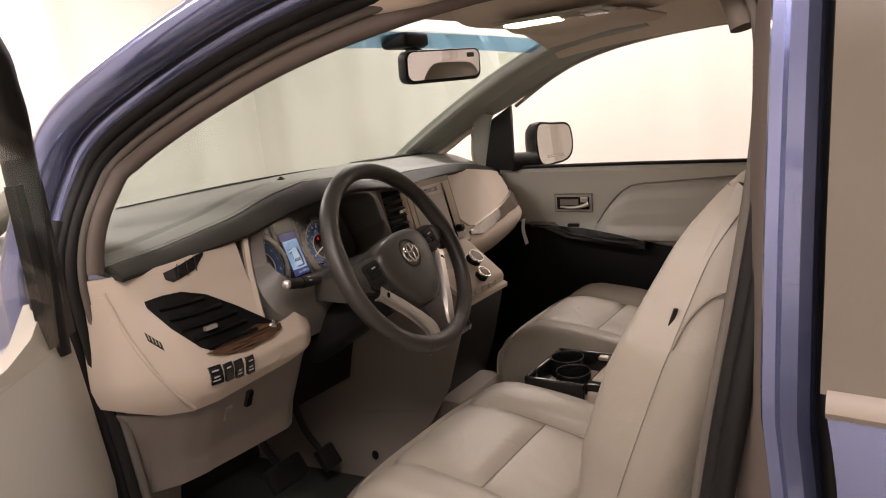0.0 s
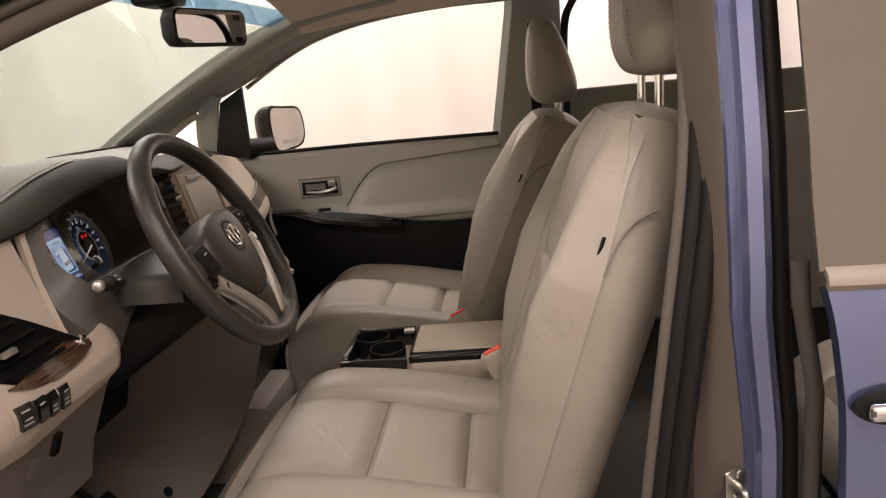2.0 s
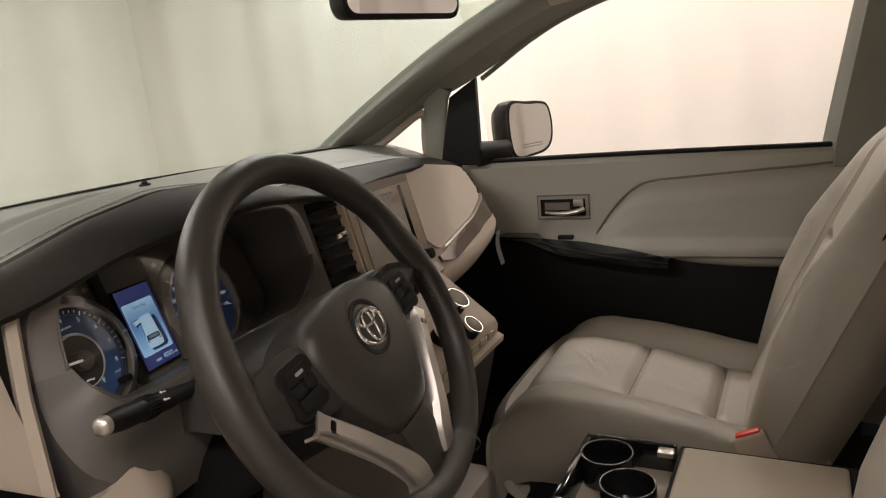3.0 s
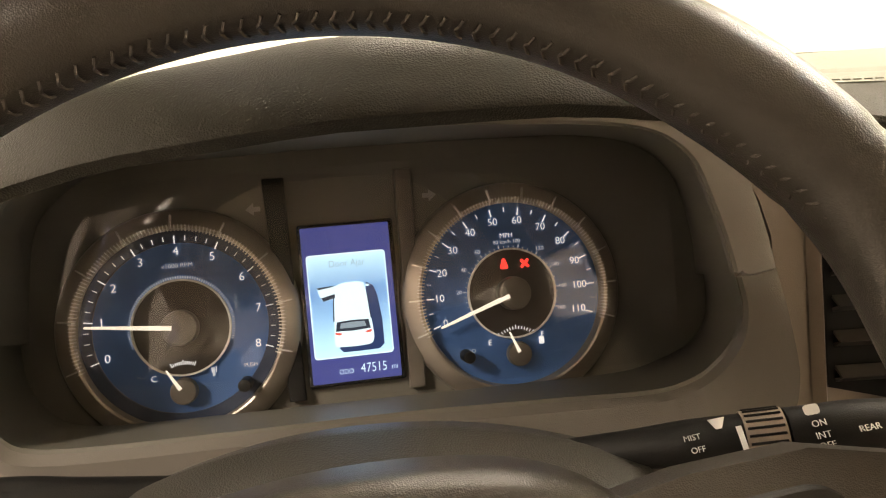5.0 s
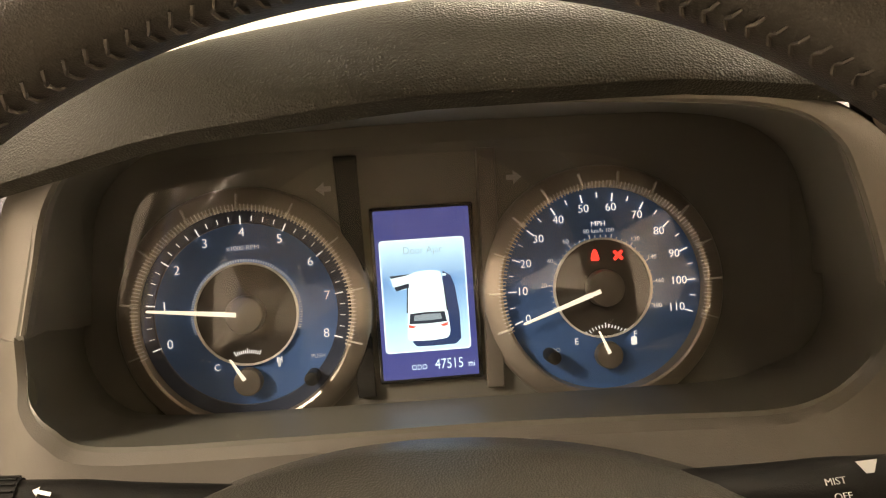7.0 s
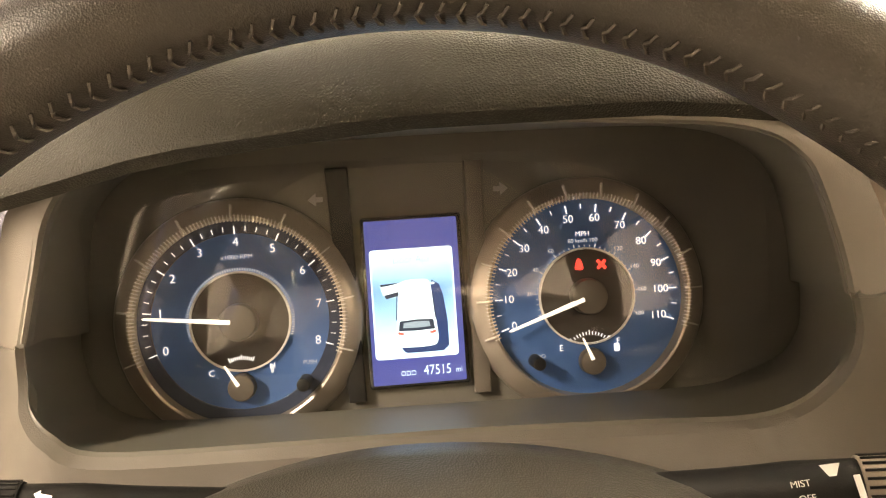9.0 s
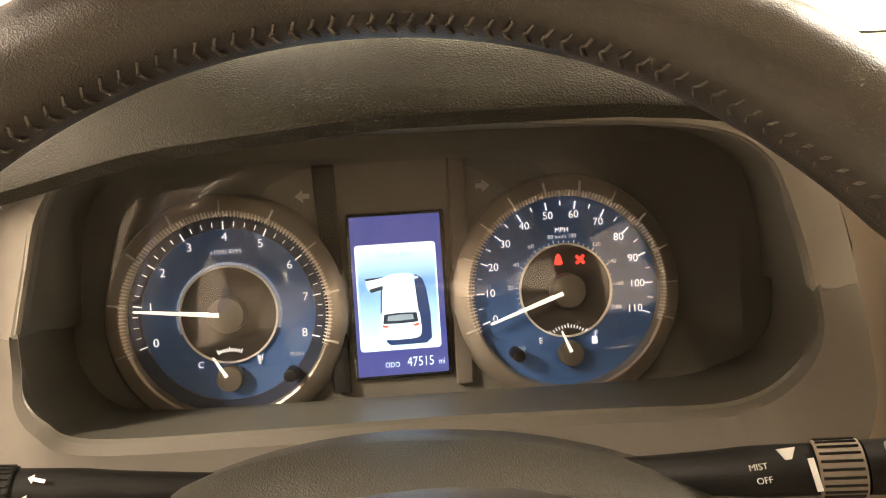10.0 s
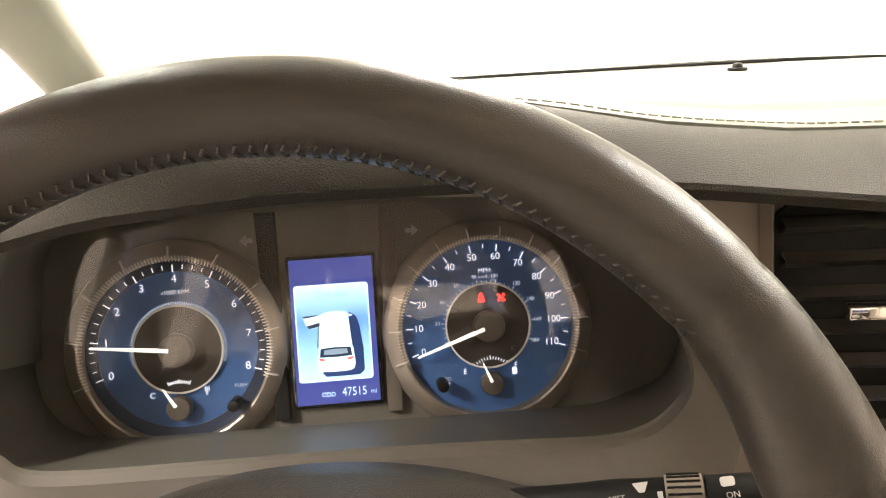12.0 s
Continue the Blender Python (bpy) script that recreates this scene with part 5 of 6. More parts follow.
for i in range(37):
    bar(bm, sm, 0.0312, 0.0325 if i % 4 else 0.0335, A0 - 1.224 * 5 * i, 0.00025, -0.0012, -0.0002)
part("small_ticks", bm, NUM_SMALL, speedo)
for v in (20, 40, 60, 120, 140, 160, 180):
    a = radians(A0 - 1.224 * v)
    lettering("numeral", str(v), 0.0040, sm @ Matrix.Translation((0.0365 * math.cos(a), 0.0365 * math.sin(a), -0.0008)), NUM_SMALL, speedo)
lettering("unit", "80 km/h 100", 0.0038, sm @ Matrix.Translation((0, 0.0352, -0.0008)), NUM_SMALL, speedo)
lettering("unit", "MPH", 0.0046, sm @ Matrix.Translation((0, 0.0395, -0.0008)), NUM, speedo)
needle(speedo, sm, A0 + 0.5, 0.004, 0.0545, 0.0016)
small_gauge(speedo, sm, 0.0, -0.0412, 112, "EF", 40)
lettering("unit", "ODO", 0.0036, sm @ Matrix.Translation((-0.033, -0.0365, -0.0008)), NUM_SMALL, speedo)
lettering("unit", "TRIP", 0.0036, sm @ Matrix.Translation((-0.033, -0.0402, -0.0008)), NUM_SMALL, speedo)
part("pump_mark", plate(round_rect(0.0155, -0.0365, 0.0190, -0.0315, 0.0006), 0.0006, None, sm), NUM, speedo)

T0, T1 = 198.2, -18.2
tach, tm = gauge("tachometer", -0.1018, 0.0, "blue tachometer dial with white numerals", 0.938)
bm = bmesh.new()
ring(bm, [(0.0542, -0.002), (0.0542, 0.0004), (0.0546, 0.0008), (0.0622, 0.0008), (0.0622, -0.002)], tm, 96)
part("tick_band", bm, TICK_BAND, tach, "dark band behind the tick marks")
ticks(tach, tm, 8, 4, T0, T1, 0.0014)
for i in range(9):
    a = radians(T0 + (T1 - T0) * i / 8)
    lettering("numeral", str(i), 0.0077, tm @ Matrix.Translation((0.0488 * math.cos(a), 0.0488 * math.sin(a), -0.0008)), NUM, tach)
lettering("unit", "x1000 RPM", 0.0042, tm @ Matrix.Translation((0, 0.0395, -0.0008)), NUM_SMALL, tach)
bm = bmesh.new()
for i in range(81):
    bar(bm, tm, 0.0312, 0.0330, T0 + (T1 - T0) * i / 80, 0.0002, -0.0012, -0.0002)
part("small_ticks", bm, NUM_SMALL, tach)
needle(tach, tm, T0 - 24.5, 0.004, 0.0555, 0.0016)
small_gauge(tach, tm, -0.001, -0.0400, 121, "CH", 24)
lettering("unit", "PUSH", 0.0036, tm @ Matrix.Translation((0.0405, -0.0285, -0.0008)), NUM_SMALL, tach)
part("temp_mark", plate(round_rect(0.0165, -0.0330, 0.0180, -0.0275, 0.0005), 0.0006, None, tm), NUM_SMALL, tach)
# reset knobs
for gg, m, x, y in ((speedo, sm, -0.0360, -0.0385), (tach, tm, 0.0375, -0.0395)):
    bm = bmesh.new()
    disc(bm, 0.0042, 0.016, m @ Matrix.Translation((x, y, -0.001)), 20, 0.0040, 0.0008)
    part("reset_knob", bm, BLACK, gg, "black push knob")

# centre display
disp = part("display", rounded((-0.0302, -0.0462, -0.004), (0.0296, 0.0550, 0.0015), 0.002), GLOSS_BLACK, cluster, "colour display in a black frame")
SCREEN_BLUE = glow_material("display_blue", (0.045, 0.060, 0.26), 0.26)
SCREEN_WHITE = glow_material("display_white", (0.55, 0.80, 1.0), 0.38)
SCREEN_MIST = glow_material("display_mist", (0.30, 0.42, 0.55), 0.20)
SCREEN_SHADE = glow_material("display_shade", (0.020, 0.045, 0.15), 0.25)
SCREEN_INK = glow_material("display_ink", (0.03, 0.045, 0.08), 0.2)
DX = -0.0006


def on_screen(name, outline, mat, lift):
    return part(name, plate([(DX + x, 0.0045 + y) for x, y in outline], 0.0003, None, Matrix.Translation((0, 0, 0.0016 + lift))), mat, disp)



def glow_ramp(name, low, middle, high, strength):
    """A lit picture whose colour runs from its foot to its top."""
    m = glow_material(name, high, strength)
    nt = m.node_tree
    tc, sep, ramp = (nt.nodes.new(k) for k in ("ShaderNodeTexCoord", "ShaderNodeSeparateXYZ", "ShaderNodeValToRGB"))
    ramp.color_ramp.elements[0].color, ramp.color_ramp.elements[1].color = (*low, 1), (*high, 1)
    ramp.color_ramp.elements.new(0.62).color = (*middle, 1)
    nt.links.new(tc.outputs["Generated"], sep.inputs[0])
    nt.links.new(sep.outputs["Y"], ramp.inputs["Fac"])
    nt.links.new(ramp.outputs[0], nt.nodes["Principled BSDF"].inputs["Emission Color"])
    return m


PICTURE = glow_ramp("display_picture", (0.36, 0.68, 1.0), (0.045, 0.19, 0.52), (0.44, 0.74, 1.0), 0.38)
TAIL_RED = glow_material("display_red", (0.8, 0.12, 0.10), 0.25)
on_screen("screen_field", round_rect(-0.0272, -0.0480, 0.0272, 0.0480, 0.001), SCREEN_BLUE, 0.0)
on_screen("picture_frame", round_rect(-0.0250, -0.0330, 0.0236, 0.0310, 0.0022), SCREEN_WHITE, 0.0003)
on_screen("picture_field", round_rect(-0.0242, -0.0322, 0.0228, 0.0302, 0.0018), PICTURE, 0.0006)
on_screen("picture_shade", [(-0.0095, -0.0272), (-0.0070, -0.0298), (0.0020, -0.0300), (0.0150, -0.0298), (0.0182, -0.0270), (0.0182, -0.0120), (0.0165, 0.0030), (0.0145, 0.0092), (0.0102, 0.0120), (0.0090, 0.0), (0.0090, -0.0225), (-0.0060, -0.0240)], SCREEN_SHADE, 0.0010)
on_screen("picture_body", smooth_outline([(-0.0118, -0.0240), (-0.0105, -0.0262), (0.0, -0.0268), (0.0095, -0.0262), (0.0120, -0.0235), (0.0122, -0.0180), (0.0104, 0.0000), (0.0092, 0.0095), (0.0075, 0.0122), (0.0005, 0.0128), (-0.0066, 0.0120), (-0.0088, 0.0090), (-0.0102, 0.0000), (-0.0116, -0.0180)]), SCREEN_WHITE, 0.0012)
on_screen("picture_window", [(-0.0098, -0.0112), (0.0, -0.0106), (0.0098, -0.0110), (0.0106, -0.0166), (0.0002, -0.0172), (-0.0106, -0.0168)], SCREEN_INK, 0.0015)
on_screen("picture_glass", [(-0.0074, -0.0122), (0.0, -0.0117), (0.0074, -0.0120), (0.0080, -0.0150), (0.0, -0.0154), (-0.0080, -0.0152)], SCREEN_MIST, 0.0018)
for sd in (-1, 1):
    on_screen("picture_lamp", [(sd * 0.0068, -0.0184), (sd * 0.0112, -0.0172), (sd * 0.0110, -0.0188), (sd * 0.0084, -0.0194)], TAIL_RED, 0.0015)
    on_screen("picture_edge", [(sd * 0.0100, 0.0040), (sd * 0.0106, 0.0040), (sd * 0.0118, -0.0105), (sd * 0.0110, -0.0105)], SCREEN_INK, 0.0015)
on_screen("picture_mirror", round_rect(0.0098, 0.0092, 0.0120, 0.0106, 0.0005), SCREEN_WHITE, 0.0015)
on_screen("picture_door", [(-0.0078, 0.0112), (-0.0200, 0.0106), (-0.0184, 0.0050), (-0.0168, 0.0022), (-0.0088, 0.0032)], SCREEN_WHITE, 0.0012)
on_screen("picture_door_line", [(-0.0200, 0.0108), (-0.0080, 0.0114), (-0.0120, 0.0104), (-0.0192, 0.0094)], SCREEN_INK, 0.0015)
on_screen("picture_door_line", [(-0.0178, 0.0044), (-0.0094, 0.0062), (-0.0092, 0.0038), (-0.0166, 0.0022)], SCREEN_INK, 0.0015)
lettering("caption", "Door Ajar", 0.0062, Matrix.Translation((DX - 0.0005, 0.0290, 0.0030)), SCREEN_MIST, disp, squeeze=0.85)
lettering("readout", "47515", 0.0082, Matrix.Translation((DX + 0.0105, -0.0365, 0.0022)), SCREEN_WHITE, disp, squeeze=0.8)
lettering("readout", "mi", 0.0050, Matrix.Translation((DX + 0.0232, -0.0372, 0.0022)), SCREEN_WHITE, disp, squeeze=0.8)
lettering("readout", "ODO", 0.0042, Matrix.Translation((DX - 0.0065, -0.0374, 0.0022)), SCREEN_WHITE, disp, squeeze=0.9)
# two lit red warning marks in the speedometer
WARN_RED = glow_material("warning_red", (1.0, 0.035, 0.03), 0.6)
bm = bmesh.new()
for a in (45, -45):
    bar(bm, sm @ Matrix.Translation((0.0108, 0.0195, 0)), -0.0036, 0.0036, a, 0.0009, 0.0004, 0.0010)
part("warning_mark", bm, WARN_RED, speedo, "glowing red warning symbol")
part("warning_mark", plate(smooth_outline([(-0.0062, 0.0172), (-0.0014, 0.0172), (-0.0018, 0.0205), (-0.0030, 0.0236), (-0.0046, 0.0236), (-0.0058, 0.0205)], 24), 0.0006, None, sm @ Matrix.Translation((0, 0, 0.0004))), WARN_RED, speedo, "glowing red warning symbol")
# clear cover over the gauges
CLEAR = glass_material("clear_cover", (0.98, 0.98, 0.98), 0.04)
cover_ = part("clear_cover", slab([[(x, y, 0.026 + 0.06 * y) for x in np.linspace(-0.175, 0.20, 20)] for y in np.linspace(-0.050, 0.085, 8)], 0.001), CLEAR, cluster, "clear plastic gauge cover")
cover_.visible_shadow = False
# side fins of the display; the right one's lighter colour paints the light on it
for outline, mat in (([(-0.0425, -0.052), (-0.0325, -0.052), (-0.0350, 0.085), (-0.0480, 0.085)], DARK_TRIM), ([(0.0310, -0.052), (0.0408, -0.052), (0.0440, 0.085), (0.0335, 0.085)], HUB)):
    part("display_fin", plate(outline, 0.007, None, Matrix.Translation((0, 0, -0.004)), 0.0015), mat, cluster)
for sd in (-1, 1):
    x = sd * 0.0545
    part("turn_arrow", plate([(x + sd * 0.005, 0.0675), (x, 0.0715), (x, 0.069), (x - sd * 0.004, 0.069), (x - sd * 0.004, 0.066), (x, 0.066), (x, 0.0635)], 0.0004, None, Matrix.Translation((0, 0, -0.0038))), GREY_INK, cluster)

# hood round the cluster
hood = thing("cluster_hood", (-0.40, 0.21, 1.03), "grey-brown plastic surround and dark hood of the instrument cluster", "cluster hood")
HOOD_INNER = material("matt_hood_plastic", (0.128, 0.122, 0.100), 0.46, bump=0.2, scale=1500, vary=0.08)
SURROUND = material("surround_plastic", (0.134, 0.121, 0.104), 0.37, bump=0.2, scale=1500, vary=0.06)
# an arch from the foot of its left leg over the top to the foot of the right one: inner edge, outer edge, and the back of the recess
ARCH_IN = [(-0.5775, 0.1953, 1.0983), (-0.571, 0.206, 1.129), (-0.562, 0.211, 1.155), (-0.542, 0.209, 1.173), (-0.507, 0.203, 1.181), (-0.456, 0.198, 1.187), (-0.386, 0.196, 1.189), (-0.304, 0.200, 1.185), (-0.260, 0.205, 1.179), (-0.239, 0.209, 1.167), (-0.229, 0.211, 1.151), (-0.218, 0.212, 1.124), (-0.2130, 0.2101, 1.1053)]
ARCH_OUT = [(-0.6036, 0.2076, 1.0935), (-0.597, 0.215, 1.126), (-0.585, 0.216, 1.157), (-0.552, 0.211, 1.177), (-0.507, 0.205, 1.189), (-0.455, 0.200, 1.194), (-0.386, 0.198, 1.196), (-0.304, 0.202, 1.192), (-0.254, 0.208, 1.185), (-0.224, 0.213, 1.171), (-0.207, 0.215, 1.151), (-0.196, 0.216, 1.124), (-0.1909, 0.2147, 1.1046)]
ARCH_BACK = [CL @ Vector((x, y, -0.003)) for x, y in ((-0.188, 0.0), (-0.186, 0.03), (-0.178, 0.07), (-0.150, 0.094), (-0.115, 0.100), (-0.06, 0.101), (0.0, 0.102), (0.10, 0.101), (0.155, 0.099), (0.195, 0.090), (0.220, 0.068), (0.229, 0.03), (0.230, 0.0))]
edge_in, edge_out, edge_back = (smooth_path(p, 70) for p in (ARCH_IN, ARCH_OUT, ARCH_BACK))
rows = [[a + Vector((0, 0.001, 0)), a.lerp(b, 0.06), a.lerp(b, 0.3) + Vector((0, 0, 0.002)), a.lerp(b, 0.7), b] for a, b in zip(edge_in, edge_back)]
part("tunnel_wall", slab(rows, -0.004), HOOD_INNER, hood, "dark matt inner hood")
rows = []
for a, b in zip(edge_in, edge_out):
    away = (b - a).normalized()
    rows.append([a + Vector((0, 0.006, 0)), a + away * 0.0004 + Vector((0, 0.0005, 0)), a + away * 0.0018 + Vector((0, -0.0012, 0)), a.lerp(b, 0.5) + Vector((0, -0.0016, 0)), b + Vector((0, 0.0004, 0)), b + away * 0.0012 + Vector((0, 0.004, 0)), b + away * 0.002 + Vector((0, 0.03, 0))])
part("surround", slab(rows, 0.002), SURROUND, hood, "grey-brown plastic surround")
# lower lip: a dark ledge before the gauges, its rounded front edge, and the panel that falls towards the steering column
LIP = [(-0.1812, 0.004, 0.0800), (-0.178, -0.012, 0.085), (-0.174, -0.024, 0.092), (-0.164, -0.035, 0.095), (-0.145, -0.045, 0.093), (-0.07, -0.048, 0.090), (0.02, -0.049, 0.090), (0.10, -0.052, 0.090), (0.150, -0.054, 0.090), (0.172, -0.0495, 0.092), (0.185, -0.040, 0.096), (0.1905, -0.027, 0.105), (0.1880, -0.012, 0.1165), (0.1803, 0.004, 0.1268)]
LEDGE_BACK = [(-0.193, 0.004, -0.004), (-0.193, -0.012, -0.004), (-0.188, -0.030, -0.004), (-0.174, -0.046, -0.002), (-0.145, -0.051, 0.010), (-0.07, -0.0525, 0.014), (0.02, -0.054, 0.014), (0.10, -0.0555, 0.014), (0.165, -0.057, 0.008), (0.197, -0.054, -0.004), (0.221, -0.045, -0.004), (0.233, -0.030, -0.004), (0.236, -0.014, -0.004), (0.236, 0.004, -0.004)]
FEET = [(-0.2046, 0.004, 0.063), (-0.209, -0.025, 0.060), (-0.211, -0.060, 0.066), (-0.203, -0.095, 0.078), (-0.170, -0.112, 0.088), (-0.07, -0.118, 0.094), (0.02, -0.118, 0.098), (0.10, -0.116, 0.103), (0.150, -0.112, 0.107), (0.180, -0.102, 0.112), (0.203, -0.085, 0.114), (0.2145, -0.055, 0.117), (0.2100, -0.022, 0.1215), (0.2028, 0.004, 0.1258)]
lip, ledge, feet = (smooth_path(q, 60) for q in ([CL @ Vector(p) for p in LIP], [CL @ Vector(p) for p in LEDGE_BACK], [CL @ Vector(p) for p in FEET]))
# the surround plastic again, darkened to paint the shade on its lower part
SURROUND_SHADED = material("shaded_surround_plastic", (0.112, 0.102, 0.088), 0.38, bump=0.2, scale=1500, vary=0.07)
LEDGE = material("ledge_plastic", (0.092, 0.087, 0.071), 0.42, bump=0.15, scale=1500, vary=0.08)
out_y, out_z = CL.to_3x3() @ Vector((0, 1, 0)), CL.to_3x3() @ Vector((0, 0, 1))
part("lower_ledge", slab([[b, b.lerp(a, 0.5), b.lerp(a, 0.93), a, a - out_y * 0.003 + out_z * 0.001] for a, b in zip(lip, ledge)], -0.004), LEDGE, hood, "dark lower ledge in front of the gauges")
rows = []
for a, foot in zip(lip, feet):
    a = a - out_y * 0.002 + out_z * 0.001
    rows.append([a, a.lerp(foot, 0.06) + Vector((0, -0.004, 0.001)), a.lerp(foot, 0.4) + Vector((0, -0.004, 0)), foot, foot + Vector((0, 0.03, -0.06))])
part("lower_panel", slab(rows, -0.004), SURROUND_SHADED, hood, "grey-brown panel above the steering column, darkened as if in shade")

# ---- passenger door ----
pdoor = thing("passenger_door", (0.85, 0.0, 0.6), "grey car door panel with a black lower pocket and wood-look armrest trim", "car door")


def tumble(z):
    """How far the side leans in above the belt line."""
    return lerp(z, (0.4, 1.06, 1.2, 1.35, 1.55), (0.0, 0.0, 0.025, 0.07, 0.145))


def inner_side(y, z, off=0.0):
    x = lerp(z, (0.42, 0.80, 0.86, 0.90, 1.04, 1.08, 1.10), (0.775, 0.775, 0.785, 0.800, 0.803, 0.800, 0.815))
    return Vector((x - off, y, z))


def side_strip(surface, y0, y1, top, low, off, thick, ny=24, nz=8):
    rows = []
    for y in np.linspace(y0, y1, ny):
        a, b = top(y) if callable(top) else top, low(y) if callable(low) else low
        rows.append([surface(y, a + (b - a) * k, off) for k in np.linspace(0, 1, nz)])
    return slab(rows, thick)


part("upper_panel", side_strip(inner_side, -0.50, 0.52, 1.10, 0.84, 0.0, 0.03, 36, 14), DOOR_GREY, pdoor, "grey vinyl upper panel")
part("lower_panel", side_strip(inner_side, -0.50, 0.60, key((-0.5, -0.1, 0.2, 0.4, 0.6), (0.832, 0.835, 0.87, 0.905, 0.91)), 0.42, 0.012, 0.03, 30, 10), DARK_TRIM, pdoor, "black plastic lower panel")
# padded swoop with a rounded border
pad_top = key((-0.50, -0.39, -0.126, -0.04, 0.0, 0.05, 0.10), (1.060, 1.051, 1.034, 1.029, 1.012, 0.96, 0.89))
rows = []
for y in np.linspace(-0.50, 0.10, 44):
    a, swell = pad_top(y), lerp(y, (-0.03, 0.03, 0.08, 0.10), (1.0, 0.9, 0.5, 0.1))
    rows.append([inner_side(y, a + (0.845 - a) * k, -0.003 + 0.055 * swell * lerp(k, (0, 0.03, 0.07, 0.13, 0.25, 0.5, 0.85, 0.95, 1), (0, 0.06, 0.40, 0.68, 0.86, 1.0, 1.05, 0.9, 0.5))) for k in np.linspace(0, 1, 36)])
part("armrest_pad", slab(rows, 0.02), DOOR_PAD, pdoor, "grey padded door insert with a swelling edge")
part("pad_seam", tube([inner_side(y, pad_top(y) + 0.001, 0.001) for y in np.linspace(-0.50, 0.095, 16)], 0.0028, 40, 8), LEATHER_SEAM, pdoor)
part("armrest_bulge", tube([inner_side(y, z, 0.006) for y, z in ((-0.50, 0.852), (-0.25, 0.852), (-0.12, 0.858), (-0.04, 0.875))], (0.030, 0.030, 0.024, 0.010), 20, 12), DOOR_PAD, pdoor)
part("belt_seal", tube([(0.806, -0.50, 1.094), (0.808, 0.0, 1.099), (0.808, 0.44, 1.099)], 0.006, 16, 8), RUBBER, pdoor)
# armrest switch trim
trim_top = key((-0.095, -0.084, 0.0, 0.113, 0.256, 0.345), (0.852, 0.858, 0.876, 0.893, 0.903, 0.904))
trim = part("switch_trim", side_strip(inner_side, -0.095, 0.345, trim_top, key((-0.095, 0.0, 0.06, 0.174, 0.267, 0.345), (0.831, 0.836, 0.845, 0.861, 0.892, 0.899)), 0.066, 0.06, 40, 6), GLOSS_BLACK, pdoor, "gloss black-brown armrest trim")
part("trim_strip", tube([inner_side(y, z, 0.068) for y, z in ((-0.094, 0.843), (0.0, 0.852), (0.12, 0.868), (0.24, 0.893))], 0.0028, 24, 8), GLOSS_BLACK, trim)
part("window_switch", rounded((-0.008, -0.020, -0.004), (0.008, 0.020, 0.006), 0.002, 2, pose(*inner_side(0.160, 0.900, 0.055))), BLACK, trim, "black window switch")
# inside handle in its bezel
BEZEL_LINE = material("grey_bezel_plastic", (0.36, 0.345, 0.30), 0.4, bump=0.1, scale=1200)
hb = part("handle_bezel", side_strip(inner_side, 0.108, 0.250, 1.002, 0.936, 0.003, 0.010, 10, 5), BEZEL_LINE, pdoor, "grey handle bezel")
part("bezel_edge", tube([inner_side(y, z, 0.003) for y, z in ((0.110, 0.938), (0.110, 1.000), (0.248, 1.000), (0.248, 0.938))], 0.0022, sides=8, closed=True, up=(1, 0.01, 0.02), raw=True), LEATHER_SEAM, hb)
part("handle_pocket", side_strip(inner_side, 0.120, 0.240, 0.990, 0.946, 0.0045, 0.006, 8, 5), DARK_TRIM, hb, "dark recess behind the handle")
part("pocket_plate", side_strip(inner_side, 0.160, 0.228, 0.982, 0.962, 0.0065, 0.006, 8, 4), TAUPE, hb)
part("door_handle", tube([inner_side(y, z, o) for y, z, o in ((0.120, 0.966, 0.012), (0.140, 0.960, 0.018), (0.180, 0.955, 0.019), (0.225, 0.957, 0.010))], (0.009, 0.008, 0.007, 0.004), 16, 10, flat=0.8), SILVER, hb, "satin silver door handle")
part("lock_tab", rounded((-0.004, -0.013, -0.009), (0.004, 0.013, 0.009), 0.002, 2, pose(*inner_side(0.136, 0.981, 0.010))), SILVER, hb, "silver lock tab")
# outer skin, sail and glass
part("outer_skin", slab([[(0.93 - 0.02 * ((z - 0.75) / 0.35) ** 2, y, z) for z in np.linspace(0.35, 1.085, 8)] for y in np.linspace(-0.55, 0.50, 8)], -0.02), PAINT, pdoor, "dark blue painted outer skin")
part("window_ledge", rounded((0.82, -0.52, 1.06), (0.915, 0.47, 1.084), 0.004), RUBBER, pdoor)
part("sail", plate([(0.392, 1.092), (0.510, 1.100), (0.503, 1.135), (0.466, 1.278), (0.386, 1.322)], 0.016, None, Matrix(((0, 0, 1, 0.778), (1, 0, 0, 0), (0, 1, 0, 0), (0, 0, 0, 1))), 0.002), BLACK, pdoor, "black mirror sail")
pg = part("window_glass", slab([[(0.835 - tumble(z) , y, z) for z in np.linspace(1.085, 1.50, 8)] for y in np.linspace(-0.50, 0.38, 10)], 0.004), GLASS_SIDE, pdoor, "clear side glass")
pg.visible_shadow = False
# window frame along the pillar and roof
part("window_frame", tube([(0.800, 0.375, 1.318), (0.752, 0.20, 1.405), (0.722, 0.06, 1.452), (0.700, -0.10, 1.480), (0.692, -0.30, 1.494), (0.692, -0.50, 1.494)], 0.007, 24, 8), PILLAR_TRIM, pdoor, "dark window frame seal")

# front quarter window and its pillars
strut = bar_between([(0.812, 0.533, 1.07), (0.794, 0.528, 1.18), (0.772, 0.502, 1.275), (0.762, 0.480, 1.312)], 0.066, 0.03, (0, 1, 0))
setting("quarter_strut", strut, PILLAR_TRIM, "grey strut between door window and quarter window", "pillar trim")
